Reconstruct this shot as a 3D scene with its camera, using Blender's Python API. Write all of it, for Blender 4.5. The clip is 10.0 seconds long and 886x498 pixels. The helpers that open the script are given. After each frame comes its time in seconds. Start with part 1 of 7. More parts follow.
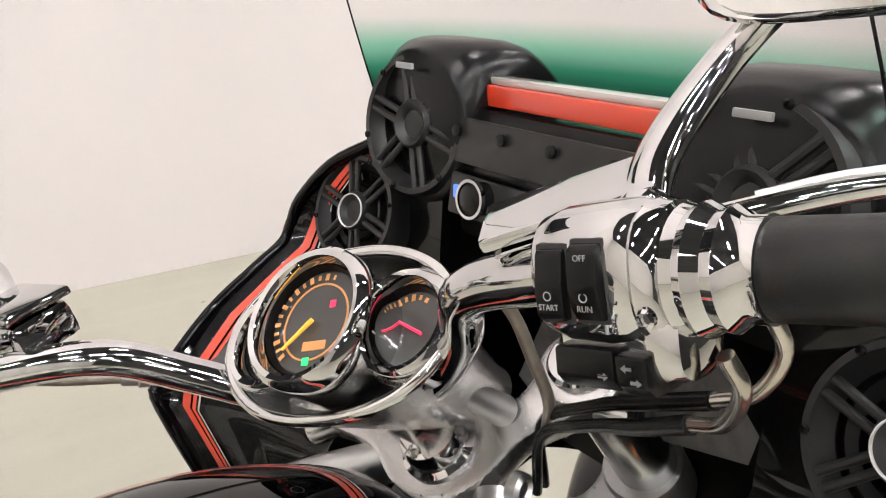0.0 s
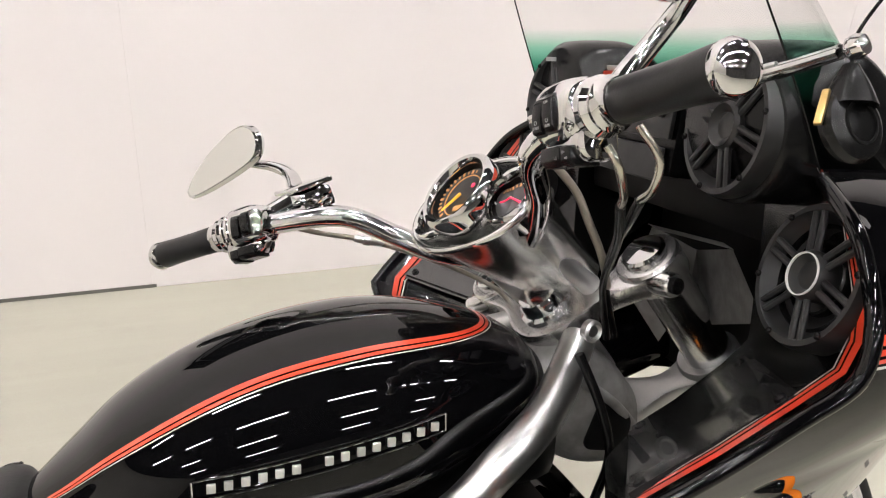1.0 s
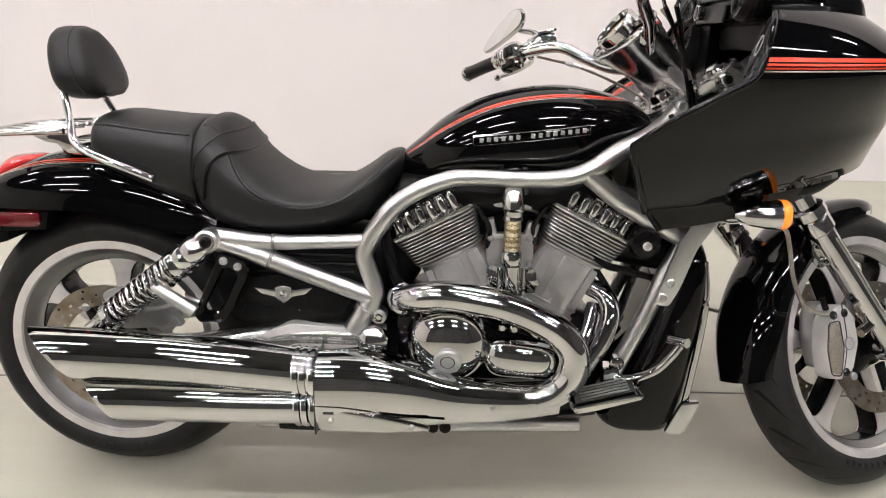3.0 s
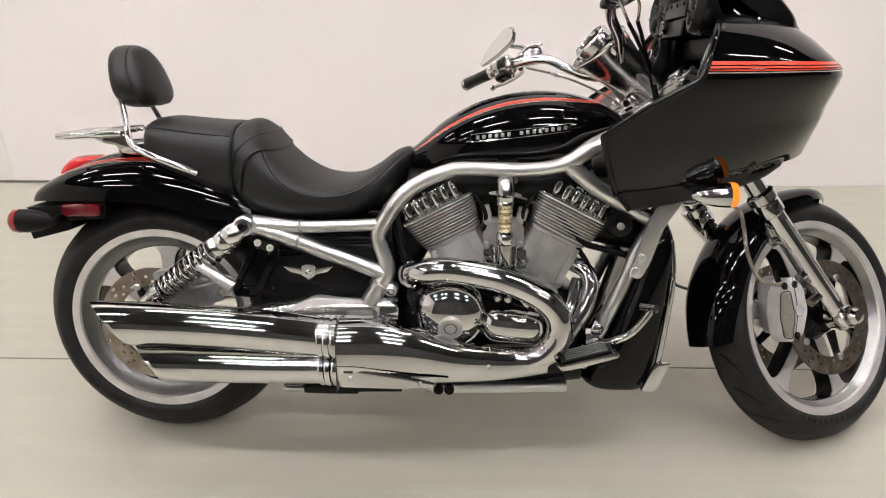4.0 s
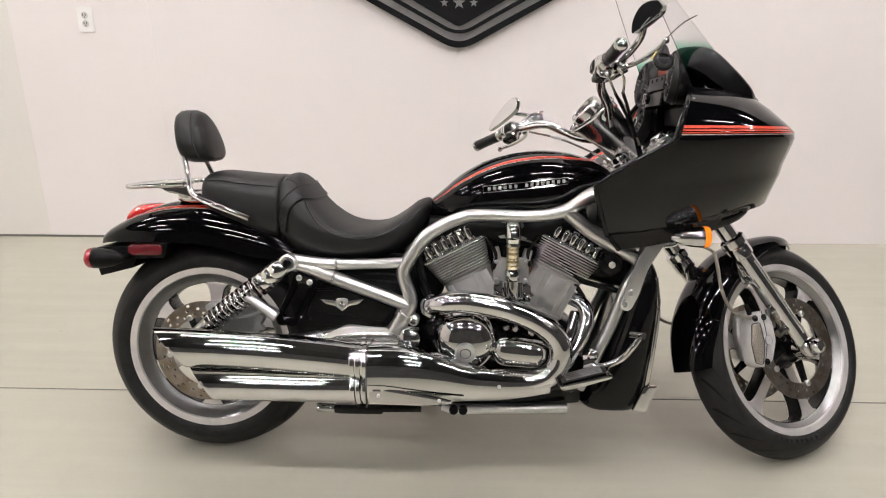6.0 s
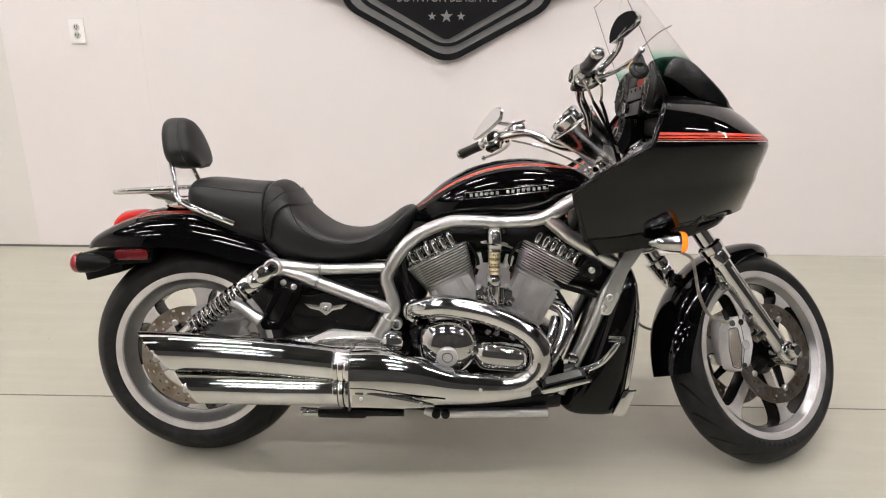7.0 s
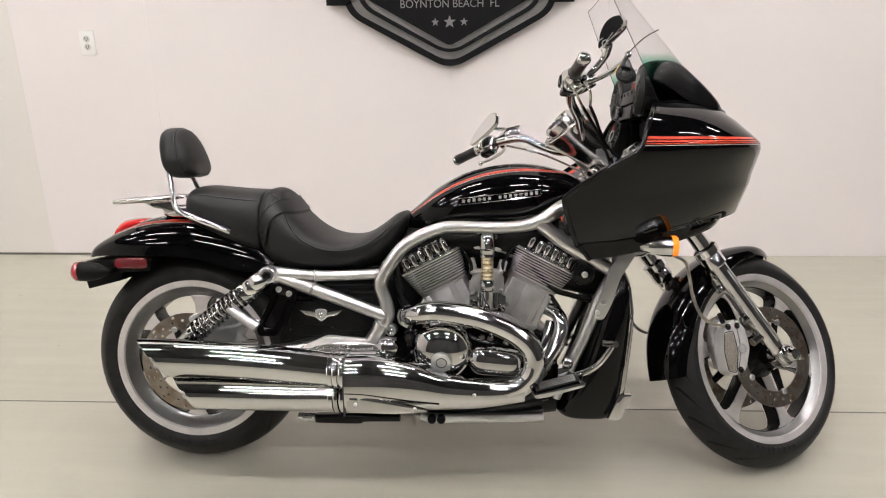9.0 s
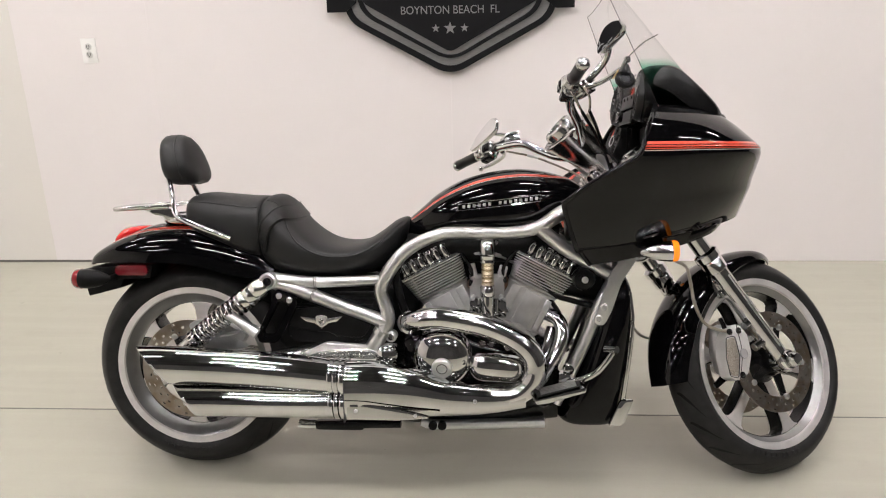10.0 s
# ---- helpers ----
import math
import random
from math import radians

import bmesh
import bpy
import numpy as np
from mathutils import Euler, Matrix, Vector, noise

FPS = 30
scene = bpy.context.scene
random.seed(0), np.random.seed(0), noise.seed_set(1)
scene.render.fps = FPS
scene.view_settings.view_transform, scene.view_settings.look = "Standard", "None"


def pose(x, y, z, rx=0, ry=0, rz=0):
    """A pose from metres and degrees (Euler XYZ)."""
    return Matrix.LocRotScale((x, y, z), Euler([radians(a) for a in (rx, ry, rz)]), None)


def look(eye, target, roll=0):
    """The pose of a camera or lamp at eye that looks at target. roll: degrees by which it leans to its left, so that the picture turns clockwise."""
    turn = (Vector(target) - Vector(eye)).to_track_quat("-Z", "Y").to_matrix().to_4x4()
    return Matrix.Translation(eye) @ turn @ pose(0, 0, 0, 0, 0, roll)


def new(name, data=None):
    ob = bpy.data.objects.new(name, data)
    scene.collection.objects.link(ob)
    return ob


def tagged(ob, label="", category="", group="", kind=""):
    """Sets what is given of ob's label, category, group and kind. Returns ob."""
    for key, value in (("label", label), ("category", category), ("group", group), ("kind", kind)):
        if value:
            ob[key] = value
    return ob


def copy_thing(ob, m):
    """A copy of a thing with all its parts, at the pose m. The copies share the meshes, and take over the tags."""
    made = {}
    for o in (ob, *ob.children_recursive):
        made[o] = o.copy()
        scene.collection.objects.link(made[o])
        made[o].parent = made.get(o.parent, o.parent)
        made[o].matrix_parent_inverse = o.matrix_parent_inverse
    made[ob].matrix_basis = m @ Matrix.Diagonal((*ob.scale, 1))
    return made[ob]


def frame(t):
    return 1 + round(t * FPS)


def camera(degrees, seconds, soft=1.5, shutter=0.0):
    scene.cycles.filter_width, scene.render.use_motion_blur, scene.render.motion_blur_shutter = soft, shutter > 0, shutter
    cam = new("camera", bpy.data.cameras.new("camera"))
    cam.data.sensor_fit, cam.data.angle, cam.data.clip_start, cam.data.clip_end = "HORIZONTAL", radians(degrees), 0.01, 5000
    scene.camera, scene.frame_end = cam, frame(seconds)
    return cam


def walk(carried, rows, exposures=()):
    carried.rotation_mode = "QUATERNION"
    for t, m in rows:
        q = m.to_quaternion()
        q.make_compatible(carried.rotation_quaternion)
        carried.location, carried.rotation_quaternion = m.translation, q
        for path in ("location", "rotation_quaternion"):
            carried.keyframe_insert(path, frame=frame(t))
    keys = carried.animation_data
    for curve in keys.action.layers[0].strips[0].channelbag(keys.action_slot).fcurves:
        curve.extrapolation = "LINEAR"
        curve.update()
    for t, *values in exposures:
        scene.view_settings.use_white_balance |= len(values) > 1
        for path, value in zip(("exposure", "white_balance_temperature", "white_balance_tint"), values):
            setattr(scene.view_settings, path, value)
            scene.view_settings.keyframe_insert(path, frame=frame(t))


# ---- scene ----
cam = camera(61.0, 10.0, 1.1)
PATH = [
    (0, (0.904, -0.159, 1.278), (2.069, 1.164, 0.334), 9.0),
    (0.3, (0.879, -0.218, 1.286), (1.925, 1.209, 0.353), 7.5),
    (0.5, (0.852, -0.308, 1.297), (1.773, 1.212, 0.379), 5.5),
    (0.6, (0.848, -0.344, 1.304), (1.709, 1.205, 0.376), 5.4),
    (1, (0.827, -0.5, 1.31), (1.47, 1.167, 0.412), 4.3),
    (1.5, (0.762, -0.775, 1.309), (1.125, 0.977, 0.415), 3.0),
    (2, (0.807, -1.009, 1.291), (0.92, 0.767, 0.377), 1.8),
    (2.5, (0.829, -1.232, 1.303), (0.827, 0.539, 0.373), 1.2),
    (3, (0.804, -1.423, 1.325), (0.739, 0.348, 0.398), 0.1),
    (4.5, (0.828, -1.79, 1.363), (0.746, 0.032, 0.541), -0.7),
    (5, (0.811, -1.873, 1.382), (0.723, -0.032, 0.604), -0.5),
    (5.5, (0.777, -1.945, 1.397), (0.693, -0.087, 0.66), -0.4),
    (7, (0.81, -2.031, 1.375), (0.754, -0.144, 0.714), 0.1),
    (7.5, (0.845, -2.043, 1.374), (0.77, -0.156, 0.715), -0.2),
    (8, (0.862, -2.045, 1.381), (0.772, -0.159, 0.721), -0.4),
    (8.5, (0.879, -2.044, 1.385), (0.774, -0.158, 0.727), -0.7),
    (9, (0.89, -2.036, 1.386), (0.777, -0.149, 0.733), -1.0),
    (9.5, (0.901, -2.034, 1.386), (0.781, -0.145, 0.742), -1.2),
    (10, (0.898, -2.033, 1.385), (0.777, -0.142, 0.747), -1.3),
]
walk(cam, [(t, look(eye, target, roll)) for t, eye, target, roll in PATH], [(0, 0.22, 6480, 10), (1.5, 0.22, 6430, 10), (2.5, 0.18, 6400, 11), (3.2, 0.1, 6430, 11), (4.5, 0.03, 6510, 11), (10, -0.04, 6520, 11)])

# ---- light: rows of strip lights under a dark open ceiling ----
world = bpy.data.worlds.new("hall_air")
scene.world = world
world.use_nodes = True
world.node_tree.nodes["Background"].inputs[0].default_value = (0.9, 0.92, 1.0, 1)
world.node_tree.nodes["Background"].inputs[1].default_value = 0.05
STRIP_GLOW = 226.0
scene.view_settings.exposure = 0.0


# ---- materials ----
def material(name, color=(0.5, 0.5, 0.5), rough=0.5, metal=0.0, coat=0.0, coat_rough=0.03, spec=0.5, coat_ior=1.5, tone=None, tone_scale=6.0,
             bump=0.0, bump_scale=200.0, rough_vary=0.0, emit=None, glow=0.0, stretch=None):
    """Principled surface with two scales of variation: tone (large blotches, mixed to a second colour) and bump (fine grain)."""
    m = bpy.data.materials.new(name)
    m.use_nodes = True
    nt = m.node_tree
    p = nt.nodes["Principled BSDF"]
    p.inputs["Base Color"].default_value = (*color, 1)
    p.inputs["Roughness"].default_value = rough
    p.inputs["Metallic"].default_value = metal
    p.inputs["Coat Weight"].default_value = coat
    p.inputs["Coat Roughness"].default_value = coat_rough
    p.inputs["Coat IOR"].default_value = coat_ior
    p.inputs["Specular IOR Level"].default_value = spec
    if emit:
        p.inputs["Emission Color"].default_value = (*emit, 1)
        p.inputs["Emission Strength"].default_value = glow
    co = nt.nodes.new("ShaderNodeTexCoord")
    src = co.outputs["Object"]
    if stretch:
        mp = nt.nodes.new("ShaderNodeMapping")
        mp.inputs["Scale"].default_value = stretch
        nt.links.new(src, mp.inputs[0])
        src = mp.outputs[0]
    if tone:
        n = nt.nodes.new("ShaderNodeTexNoise")
        n.inputs["Scale"].default_value = tone_scale
        n.inputs["Detail"].default_value = 6
        nt.links.new(src, n.inputs["Vector"])
        r = nt.nodes.new("ShaderNodeMapRange")
        r.inputs[1].default_value, r.inputs[2].default_value = 0.35, 0.65
        nt.links.new(n.outputs["Fac"], r.inputs[0])
        mix = nt.nodes.new("ShaderNodeMix")
        mix.data_type = "RGBA"
        mix.inputs[6].default_value = (*color, 1)
        mix.inputs[7].default_value = (*tone, 1)
        nt.links.new(r.outputs[0], mix.inputs[0])
        nt.links.new(mix.outputs[2], p.inputs["Base Color"])
    if bump or rough_vary:
        n2 = nt.nodes.new("ShaderNodeTexNoise")
        n2.inputs["Scale"].default_value = bump_scale
        n2.inputs["Detail"].default_value = 4
        nt.links.new(src, n2.inputs["Vector"])
        if bump:
            b = nt.nodes.new("ShaderNodeBump")
            b.inputs["Strength"].default_value = bump
            b.inputs["Distance"].default_value = 0.001
            nt.links.new(n2.outputs["Fac"], b.inputs["Height"])
            nt.links.new(b.outputs[0], p.inputs["Normal"])
        if rough_vary:
            r2 = nt.nodes.new("ShaderNodeMapRange")
            r2.inputs[3].default_value, r2.inputs[4].default_value = max(0.0, rough - rough_vary), rough + rough_vary
            nt.links.new(n2.outputs["Fac"], r2.inputs[0])
            nt.links.new(r2.outputs[0], p.inputs["Roughness"])
    return m


CHROME = material("chrome", (0.64, 0.64, 0.637), 0.03, 1.0, rough_vary=0.015, bump_scale=30)
ALU = material("polished_aluminium", (0.7, 0.7, 0.695), 0.31, 1.0, tone=(0.6, 0.6, 0.595), tone_scale=9, bump=0.05, bump_scale=260, rough_vary=0.04)
POLISHED = material("mirror_polished_aluminium", (0.7, 0.7, 0.69), 0.22, 1.0, tone=(0.6, 0.6, 0.59), tone_scale=9, rough_vary=0.05, bump_scale=60)
CLAMPMETAL = material("tumbled_aluminium", (0.68, 0.67, 0.66), 0.27, 0.97, tone=(0.58, 0.575, 0.57), tone_scale=22, bump=0.08, bump_scale=160)
SPKPLASTIC = material("dark_speaker_plastic", (0.011, 0.011, 0.0115), 0.4, spec=0.42, tone=(0.018, 0.018, 0.018), tone_scale=40, bump=0.12, bump_scale=380)
PODMETAL = material("satin_cast_aluminium", (0.76, 0.75, 0.735), 0.22, 1.0, tone=(0.6, 0.592, 0.58), tone_scale=16, bump=0.05, bump_scale=90, rough_vary=0.08)
CAST = material("cast_aluminium", (0.6, 0.595, 0.59), 0.35, 0.88, tone=(0.44, 0.435, 0.43), tone_scale=14, bump=0.25, bump_scale=350)
MACHINED = material("machined_rim", (0.9, 0.865, 0.85), 0.4, 0.75, tone=(0.78, 0.75, 0.74), tone_scale=20, rough_vary=0.05, bump_scale=90)
BARREL = material("brushed_rim", (0.3, 0.296, 0.292), 0.32, 0.97, tone=(0.38, 0.38, 0.378), tone_scale=12, rough_vary=0.06, bump_scale=70)
PAINT = material("black_gloss_paint", (0.0015, 0.0015, 0.0018), 0.3, 0.0, 1.0, 0.012, spec=0.0, coat_ior=1.37)
GLOSSPLASTIC = material("black_gloss_plastic", (0.004, 0.004, 0.0042), 0.25, 0.0, 1.0, 0.03, spec=0.3, coat_ior=1.62, tone=(0.006, 0.006, 0.006), tone_scale=30)
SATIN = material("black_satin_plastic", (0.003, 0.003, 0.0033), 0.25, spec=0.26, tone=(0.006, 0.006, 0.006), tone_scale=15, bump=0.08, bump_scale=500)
MATT = material("black_matt_plastic", (0.0022, 0.0022, 0.0022), 0.45, spec=0.13, tone=(0.005, 0.005, 0.0049), tone_scale=20, bump=0.15, bump_scale=420)
LEATHER = material("black_leather", (0.0034, 0.0034, 0.0036), 0.47, spec=0.4, tone=(0.006, 0.0065, 0.0067), tone_scale=8, bump=0.4, bump_scale=520, rough_vary=0.06)
RUBBER = material("tyre_rubber", (0.0115, 0.0112, 0.011), 0.52, spec=0.18, tone=(0.0185, 0.018, 0.0175), tone_scale=25, bump=0.3, bump_scale=300)
GRIP = material("grip_rubber", (0.006, 0.006, 0.0064), 0.34, spec=0.42, tone=(0.012, 0.012, 0.0125), tone_scale=30, bump=0.12, bump_scale=500)
STEEL = material("drilled_disc_steel", (0.3, 0.24, 0.18), 0.3, 1.0, tone=(0.42, 0.38, 0.34), tone_scale=30, rough_vary=0.06, bump_scale=120)
CALIPER = material("silver_caliper_paint", (0.76, 0.745, 0.73), 0.38, 0.55, tone=(0.64, 0.625, 0.61), tone_scale=25, bump=0.1, bump_scale=400)
MESH = material("perforated_steel", (0.62, 0.56, 0.48), 0.4, 0.8, tone=(0.2, 0.18, 0.15), tone_scale=500, bump=0.9, bump_scale=450)
BADGE = material("bright_badge_silver", (0.6, 0.6, 0.59), 0.3, 0.75, coat=0.3)
REDLINE = material("orange_red_pinstripe", (0.62, 0.045, 0.016), 0.3, 0.0, 1.0, 0.03)
GREYLINE = material("silver_pinstripe", (0.5, 0.48, 0.46), 0.3, 0.3, 1.0, 0.03)
CLEARRED = material("deep_red_lens", (0.22, 0.008, 0.011), 0.12, 0.0, 1.0, 0.02)
REDLENS = material("red_lens", (0.5, 0.012, 0.014), 0.12, 0.0, 1.0, 0.02, emit=(1, 0.03, 0.02), glow=0.12)
DARKRED = material("dark_red_reflector", (0.1, 0.004, 0.008), 0.15, 0.0, 1.0, 0.02, bump=0.5, bump_scale=300)
AMBER = material("amber_lens_lit", (0.9, 0.22, 0.012), 0.2, 0.0, 1.0, 0.03, emit=(1.0, 0.24, 0.008), glow=0.62)
AMBERDULL = material("amber_lens_unlit", (0.4, 0.075, 0.006), 0.15, 0.0, 1.0, 0.02)
BRAID = material("braided_hose", (0.3, 0.23, 0.11), 0.5, 0.6, tone=(0.16, 0.12, 0.06), tone_scale=400, bump=0.8, bump_scale=500)
BRAIDWIRE = material("bright_braid_wire", (0.8, 0.72, 0.54), 0.28, 1.0, tone=(0.62, 0.53, 0.36), tone_scale=300)
LITPLATE = material("lit_grey_plate", (0.36, 0.355, 0.35), 0.45, 0.2, tone=(0.28, 0.275, 0.27), tone_scale=25, bump=0.05, bump_scale=200)
GREYCAST = material("weathered_casting_shaded_plate", (0.3, 0.295, 0.285), 0.5, 0.35, tone=(0.18, 0.175, 0.17), tone_scale=35, bump=0.3, bump_scale=250)
CABLE = material("clear_coated_cable", (0.3, 0.27, 0.22), 0.3, 0.4, tone=(0.2, 0.18, 0.15), tone_scale=60)
NICKEL = material("dull_nickel_pipe", (0.66, 0.63, 0.56), 0.22, 1.0, tone=(0.52, 0.49, 0.43), tone_scale=40)
WHITEINK = material("white_ink", (0.75, 0.75, 0.74), 0.5)
GREYINK = material("grey_ink", (0.3, 0.3, 0.3), 0.5)
DIAL = material("dark_dial_face", (0.014, 0.014, 0.015), 0.45)
# base lifted to grey-brown: glare of a cover glass put into the colour
DIALFACE = material("printed_dial_with_glare", (0.03, 0.028, 0.026), 0.4, coat=0.8, coat_rough=0.12)
RUSTY = material("heat_browned_steel", (0.16, 0.085, 0.045), 0.45, 0.7, tone=(0.07, 0.045, 0.03), tone_scale=60, bump=0.3, bump_scale=300)
DIALINK = material("amber_dial_print", (0.5, 0.24, 0.09), 0.5, emit=(1.0, 0.42, 0.1), glow=0.14)
NEEDLE = material("amber_needle", (0.9, 0.45, 0.04), 0.5, emit=(1.0, 0.5, 0.06), glow=0.35)
REDLAMP = material("red_tell_tale", (0.8, 0.02, 0.06), 0.4, emit=(1, 0.02, 0.08), glow=1.2)
GREENLAMP = material("green_tell_tale", (0.02, 0.7, 0.15), 0.4, emit=(0.02, 0.9, 0.2), glow=0.8)
BLUELAMP = material("blue_display", (0.05, 0.15, 0.6), 0.4, emit=(0.1, 0.25, 1), glow=0.7)
BRASS = material("brass_key", (0.7, 0.5, 0.2), 0.3, 1.0)
MIRRORGLASS = material("mirror_glass", (0.8, 0.8, 0.8), 0.01, 1.0)
WALLPAINT = material("white_wall_paint", (0.775, 0.73, 0.72), 0.75, tone=(0.755, 0.712, 0.702), tone_scale=1.3, bump=0.06, bump_scale=160)
WALLWARM = material("cream_wall_paint", (0.72, 0.69, 0.64), 0.75, tone=(0.70, 0.67, 0.63), tone_scale=1.3, bump=0.06, bump_scale=160)
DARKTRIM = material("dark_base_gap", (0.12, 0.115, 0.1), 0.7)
CEILPAINT = material("dark_ceiling_paint", (0.028, 0.028, 0.029), 0.85, tone=(0.016, 0.016, 0.0165), tone_scale=1.0)
HALLPAINT = material("grey_hall_wall", (0.06, 0.059, 0.057), 0.75, tone=(0.042, 0.041, 0.04), tone_scale=0.7, bump=0.05)
GLOW = material("strip_light_diffuser", (0.9, 0.9, 0.9), 0.6, emit=(1.0, 0.955, 0.94), glow=STRIP_GLOW)
HOUSING = material("white_light_housing", (0.6, 0.6, 0.6), 0.5)
PLASTICWHITE = material("white_outlet_plastic", (0.82, 0.81, 0.79), 0.35)
PLASTICGREY = material("grey_socket_plastic", (0.58, 0.57, 0.55), 0.4)
SIGNBLACK = material("black_sign_metal", (0.006, 0.006, 0.007), 0.5, 0.0, spec=0.16, tone=(0.009, 0.009, 0.01), tone_scale=5, bump=0.05)
SIGNSILVER = material("brushed_sign_steel", (0.5, 0.5, 0.5), 0.32, 0.8, tone=(0.42, 0.42, 0.42), tone_scale=30, rough_vary=0.08, stretch=(1, 1, 12))


def floor_material():
    """Painted concrete: warm grey-green, broad cloudy wear, faint drag marks, small dark chips, faint gloss."""
    m = material("painted_concrete_floor", (0.422, 0.41, 0.34), 0.27, tone=(0.4, 0.388, 0.324), tone_scale=0.8, rough_vary=0.0, bump_scale=2.2)
    nt = m.node_tree
    p = nt.nodes["Principled BSDF"]
    co = nt.nodes.new("ShaderNodeTexCoord")

    def layer(base, fac, tint):
        mix = nt.nodes.new("ShaderNodeMix")
        mix.data_type = "RGBA"
        mix.inputs[7].default_value = (*tint, 1)
        nt.links.new(fac, mix.inputs[0])
        nt.links.new(base, mix.inputs[6])
        return mix.outputs[2]

    def noise_mask(scale, low, high, top, detail=5, stretch=(1, 1, 1)):
        mp = nt.nodes.new("ShaderNodeMapping")
        mp.inputs["Scale"].default_value = stretch
        mp.inputs["Rotation"].default_value = (0, 0, 0.35)
        nt.links.new(co.outputs["Object"], mp.inputs[0])
        n = nt.nodes.new("ShaderNodeTexNoise")
        n.inputs["Scale"].default_value, n.inputs["Detail"].default_value, n.inputs["Roughness"].default_value = scale, detail, 0.6
        nt.links.new(mp.outputs[0], n.inputs["Vector"])
        r = nt.nodes.new("ShaderNodeMapRange")
        r.inputs[1].default_value, r.inputs[2].default_value, r.inputs[4].default_value = low, high, top
        nt.links.new(n.outputs["Fac"], r.inputs[0])
        return r.outputs[0]

    base = p.inputs["Base Color"].links[0].from_socket
    base = layer(base, noise_mask(1.3, 0.35, 0.75, 0.4, 4), (0.36, 0.345, 0.285))
    base = layer(base, noise_mask(4.0, 0.45, 0.75, 0.35, 4, (0.3, 4.0, 1)), (0.46, 0.445, 0.375))
    base = layer(base, noise_mask(9.0, 0.56, 0.75, 0.22, 6), (0.33, 0.315, 0.265))
    base = layer(base, noise_mask(170.0, 0.55, 0.8, 0.25, 2), (0.33, 0.32, 0.265))
    # chips: a few small dark scars of uneven outline
    warp = nt.nodes.new("ShaderNodeTexNoise")
    warp.inputs["Scale"].default_value, warp.inputs["Detail"].default_value = 40.0, 3
    nt.links.new(co.outputs["Object"], warp.inputs["Vector"])
    bent = nt.nodes.new("ShaderNodeVectorMath")
    bent.operation = "MULTIPLY_ADD"
    bent.inputs[1].default_value = (0.05, 0.05, 0.05)
    nt.links.new(warp.outputs["Color"], bent.inputs[0])
    nt.links.new(co.outputs["Object"], bent.inputs[2])
    flat = nt.nodes.new("ShaderNodeMapping")
    flat.inputs["Scale"].default_value = (0.7, 1.5, 0.0)
    nt.links.new(bent.outputs[0], flat.inputs[0])
    for scale, size, pick, tint in ((3.2, 0.024, 0.66, (0.13, 0.125, 0.105)), (7.0, 0.03, 0.72, (0.17, 0.165, 0.14)), (5.0, 0.04, 0.86, (0.55, 0.54, 0.5)), (14.0, 0.05, 0.84, (0.2, 0.19, 0.16))):
        vor = nt.nodes.new("ShaderNodeTexVoronoi")
        vor.inputs["Scale"].default_value = scale
        nt.links.new(flat.outputs[0], vor.inputs["Vector"])
        near = nt.nodes.new("ShaderNodeMath")
        near.operation = "LESS_THAN"
        near.inputs[1].default_value = size
        nt.links.new(vor.outputs["Distance"], near.inputs[0])
        few = nt.nodes.new("ShaderNodeMath")
        few.operation = "GREATER_THAN"
        few.inputs[1].default_value = pick
        nt.links.new(vor.outputs["Color"], few.inputs[0])
        both = nt.nodes.new("ShaderNodeMath")
        both.operation = "MULTIPLY"
        nt.links.new(near.outputs[0], both.inputs[0])
        nt.links.new(few.outputs[0], both.inputs[1])
        base = layer(base, both.outputs[0], tint)
    nt.links.new(base, p.inputs["Base Color"])
    return m


FLOORPAINT = floor_material()


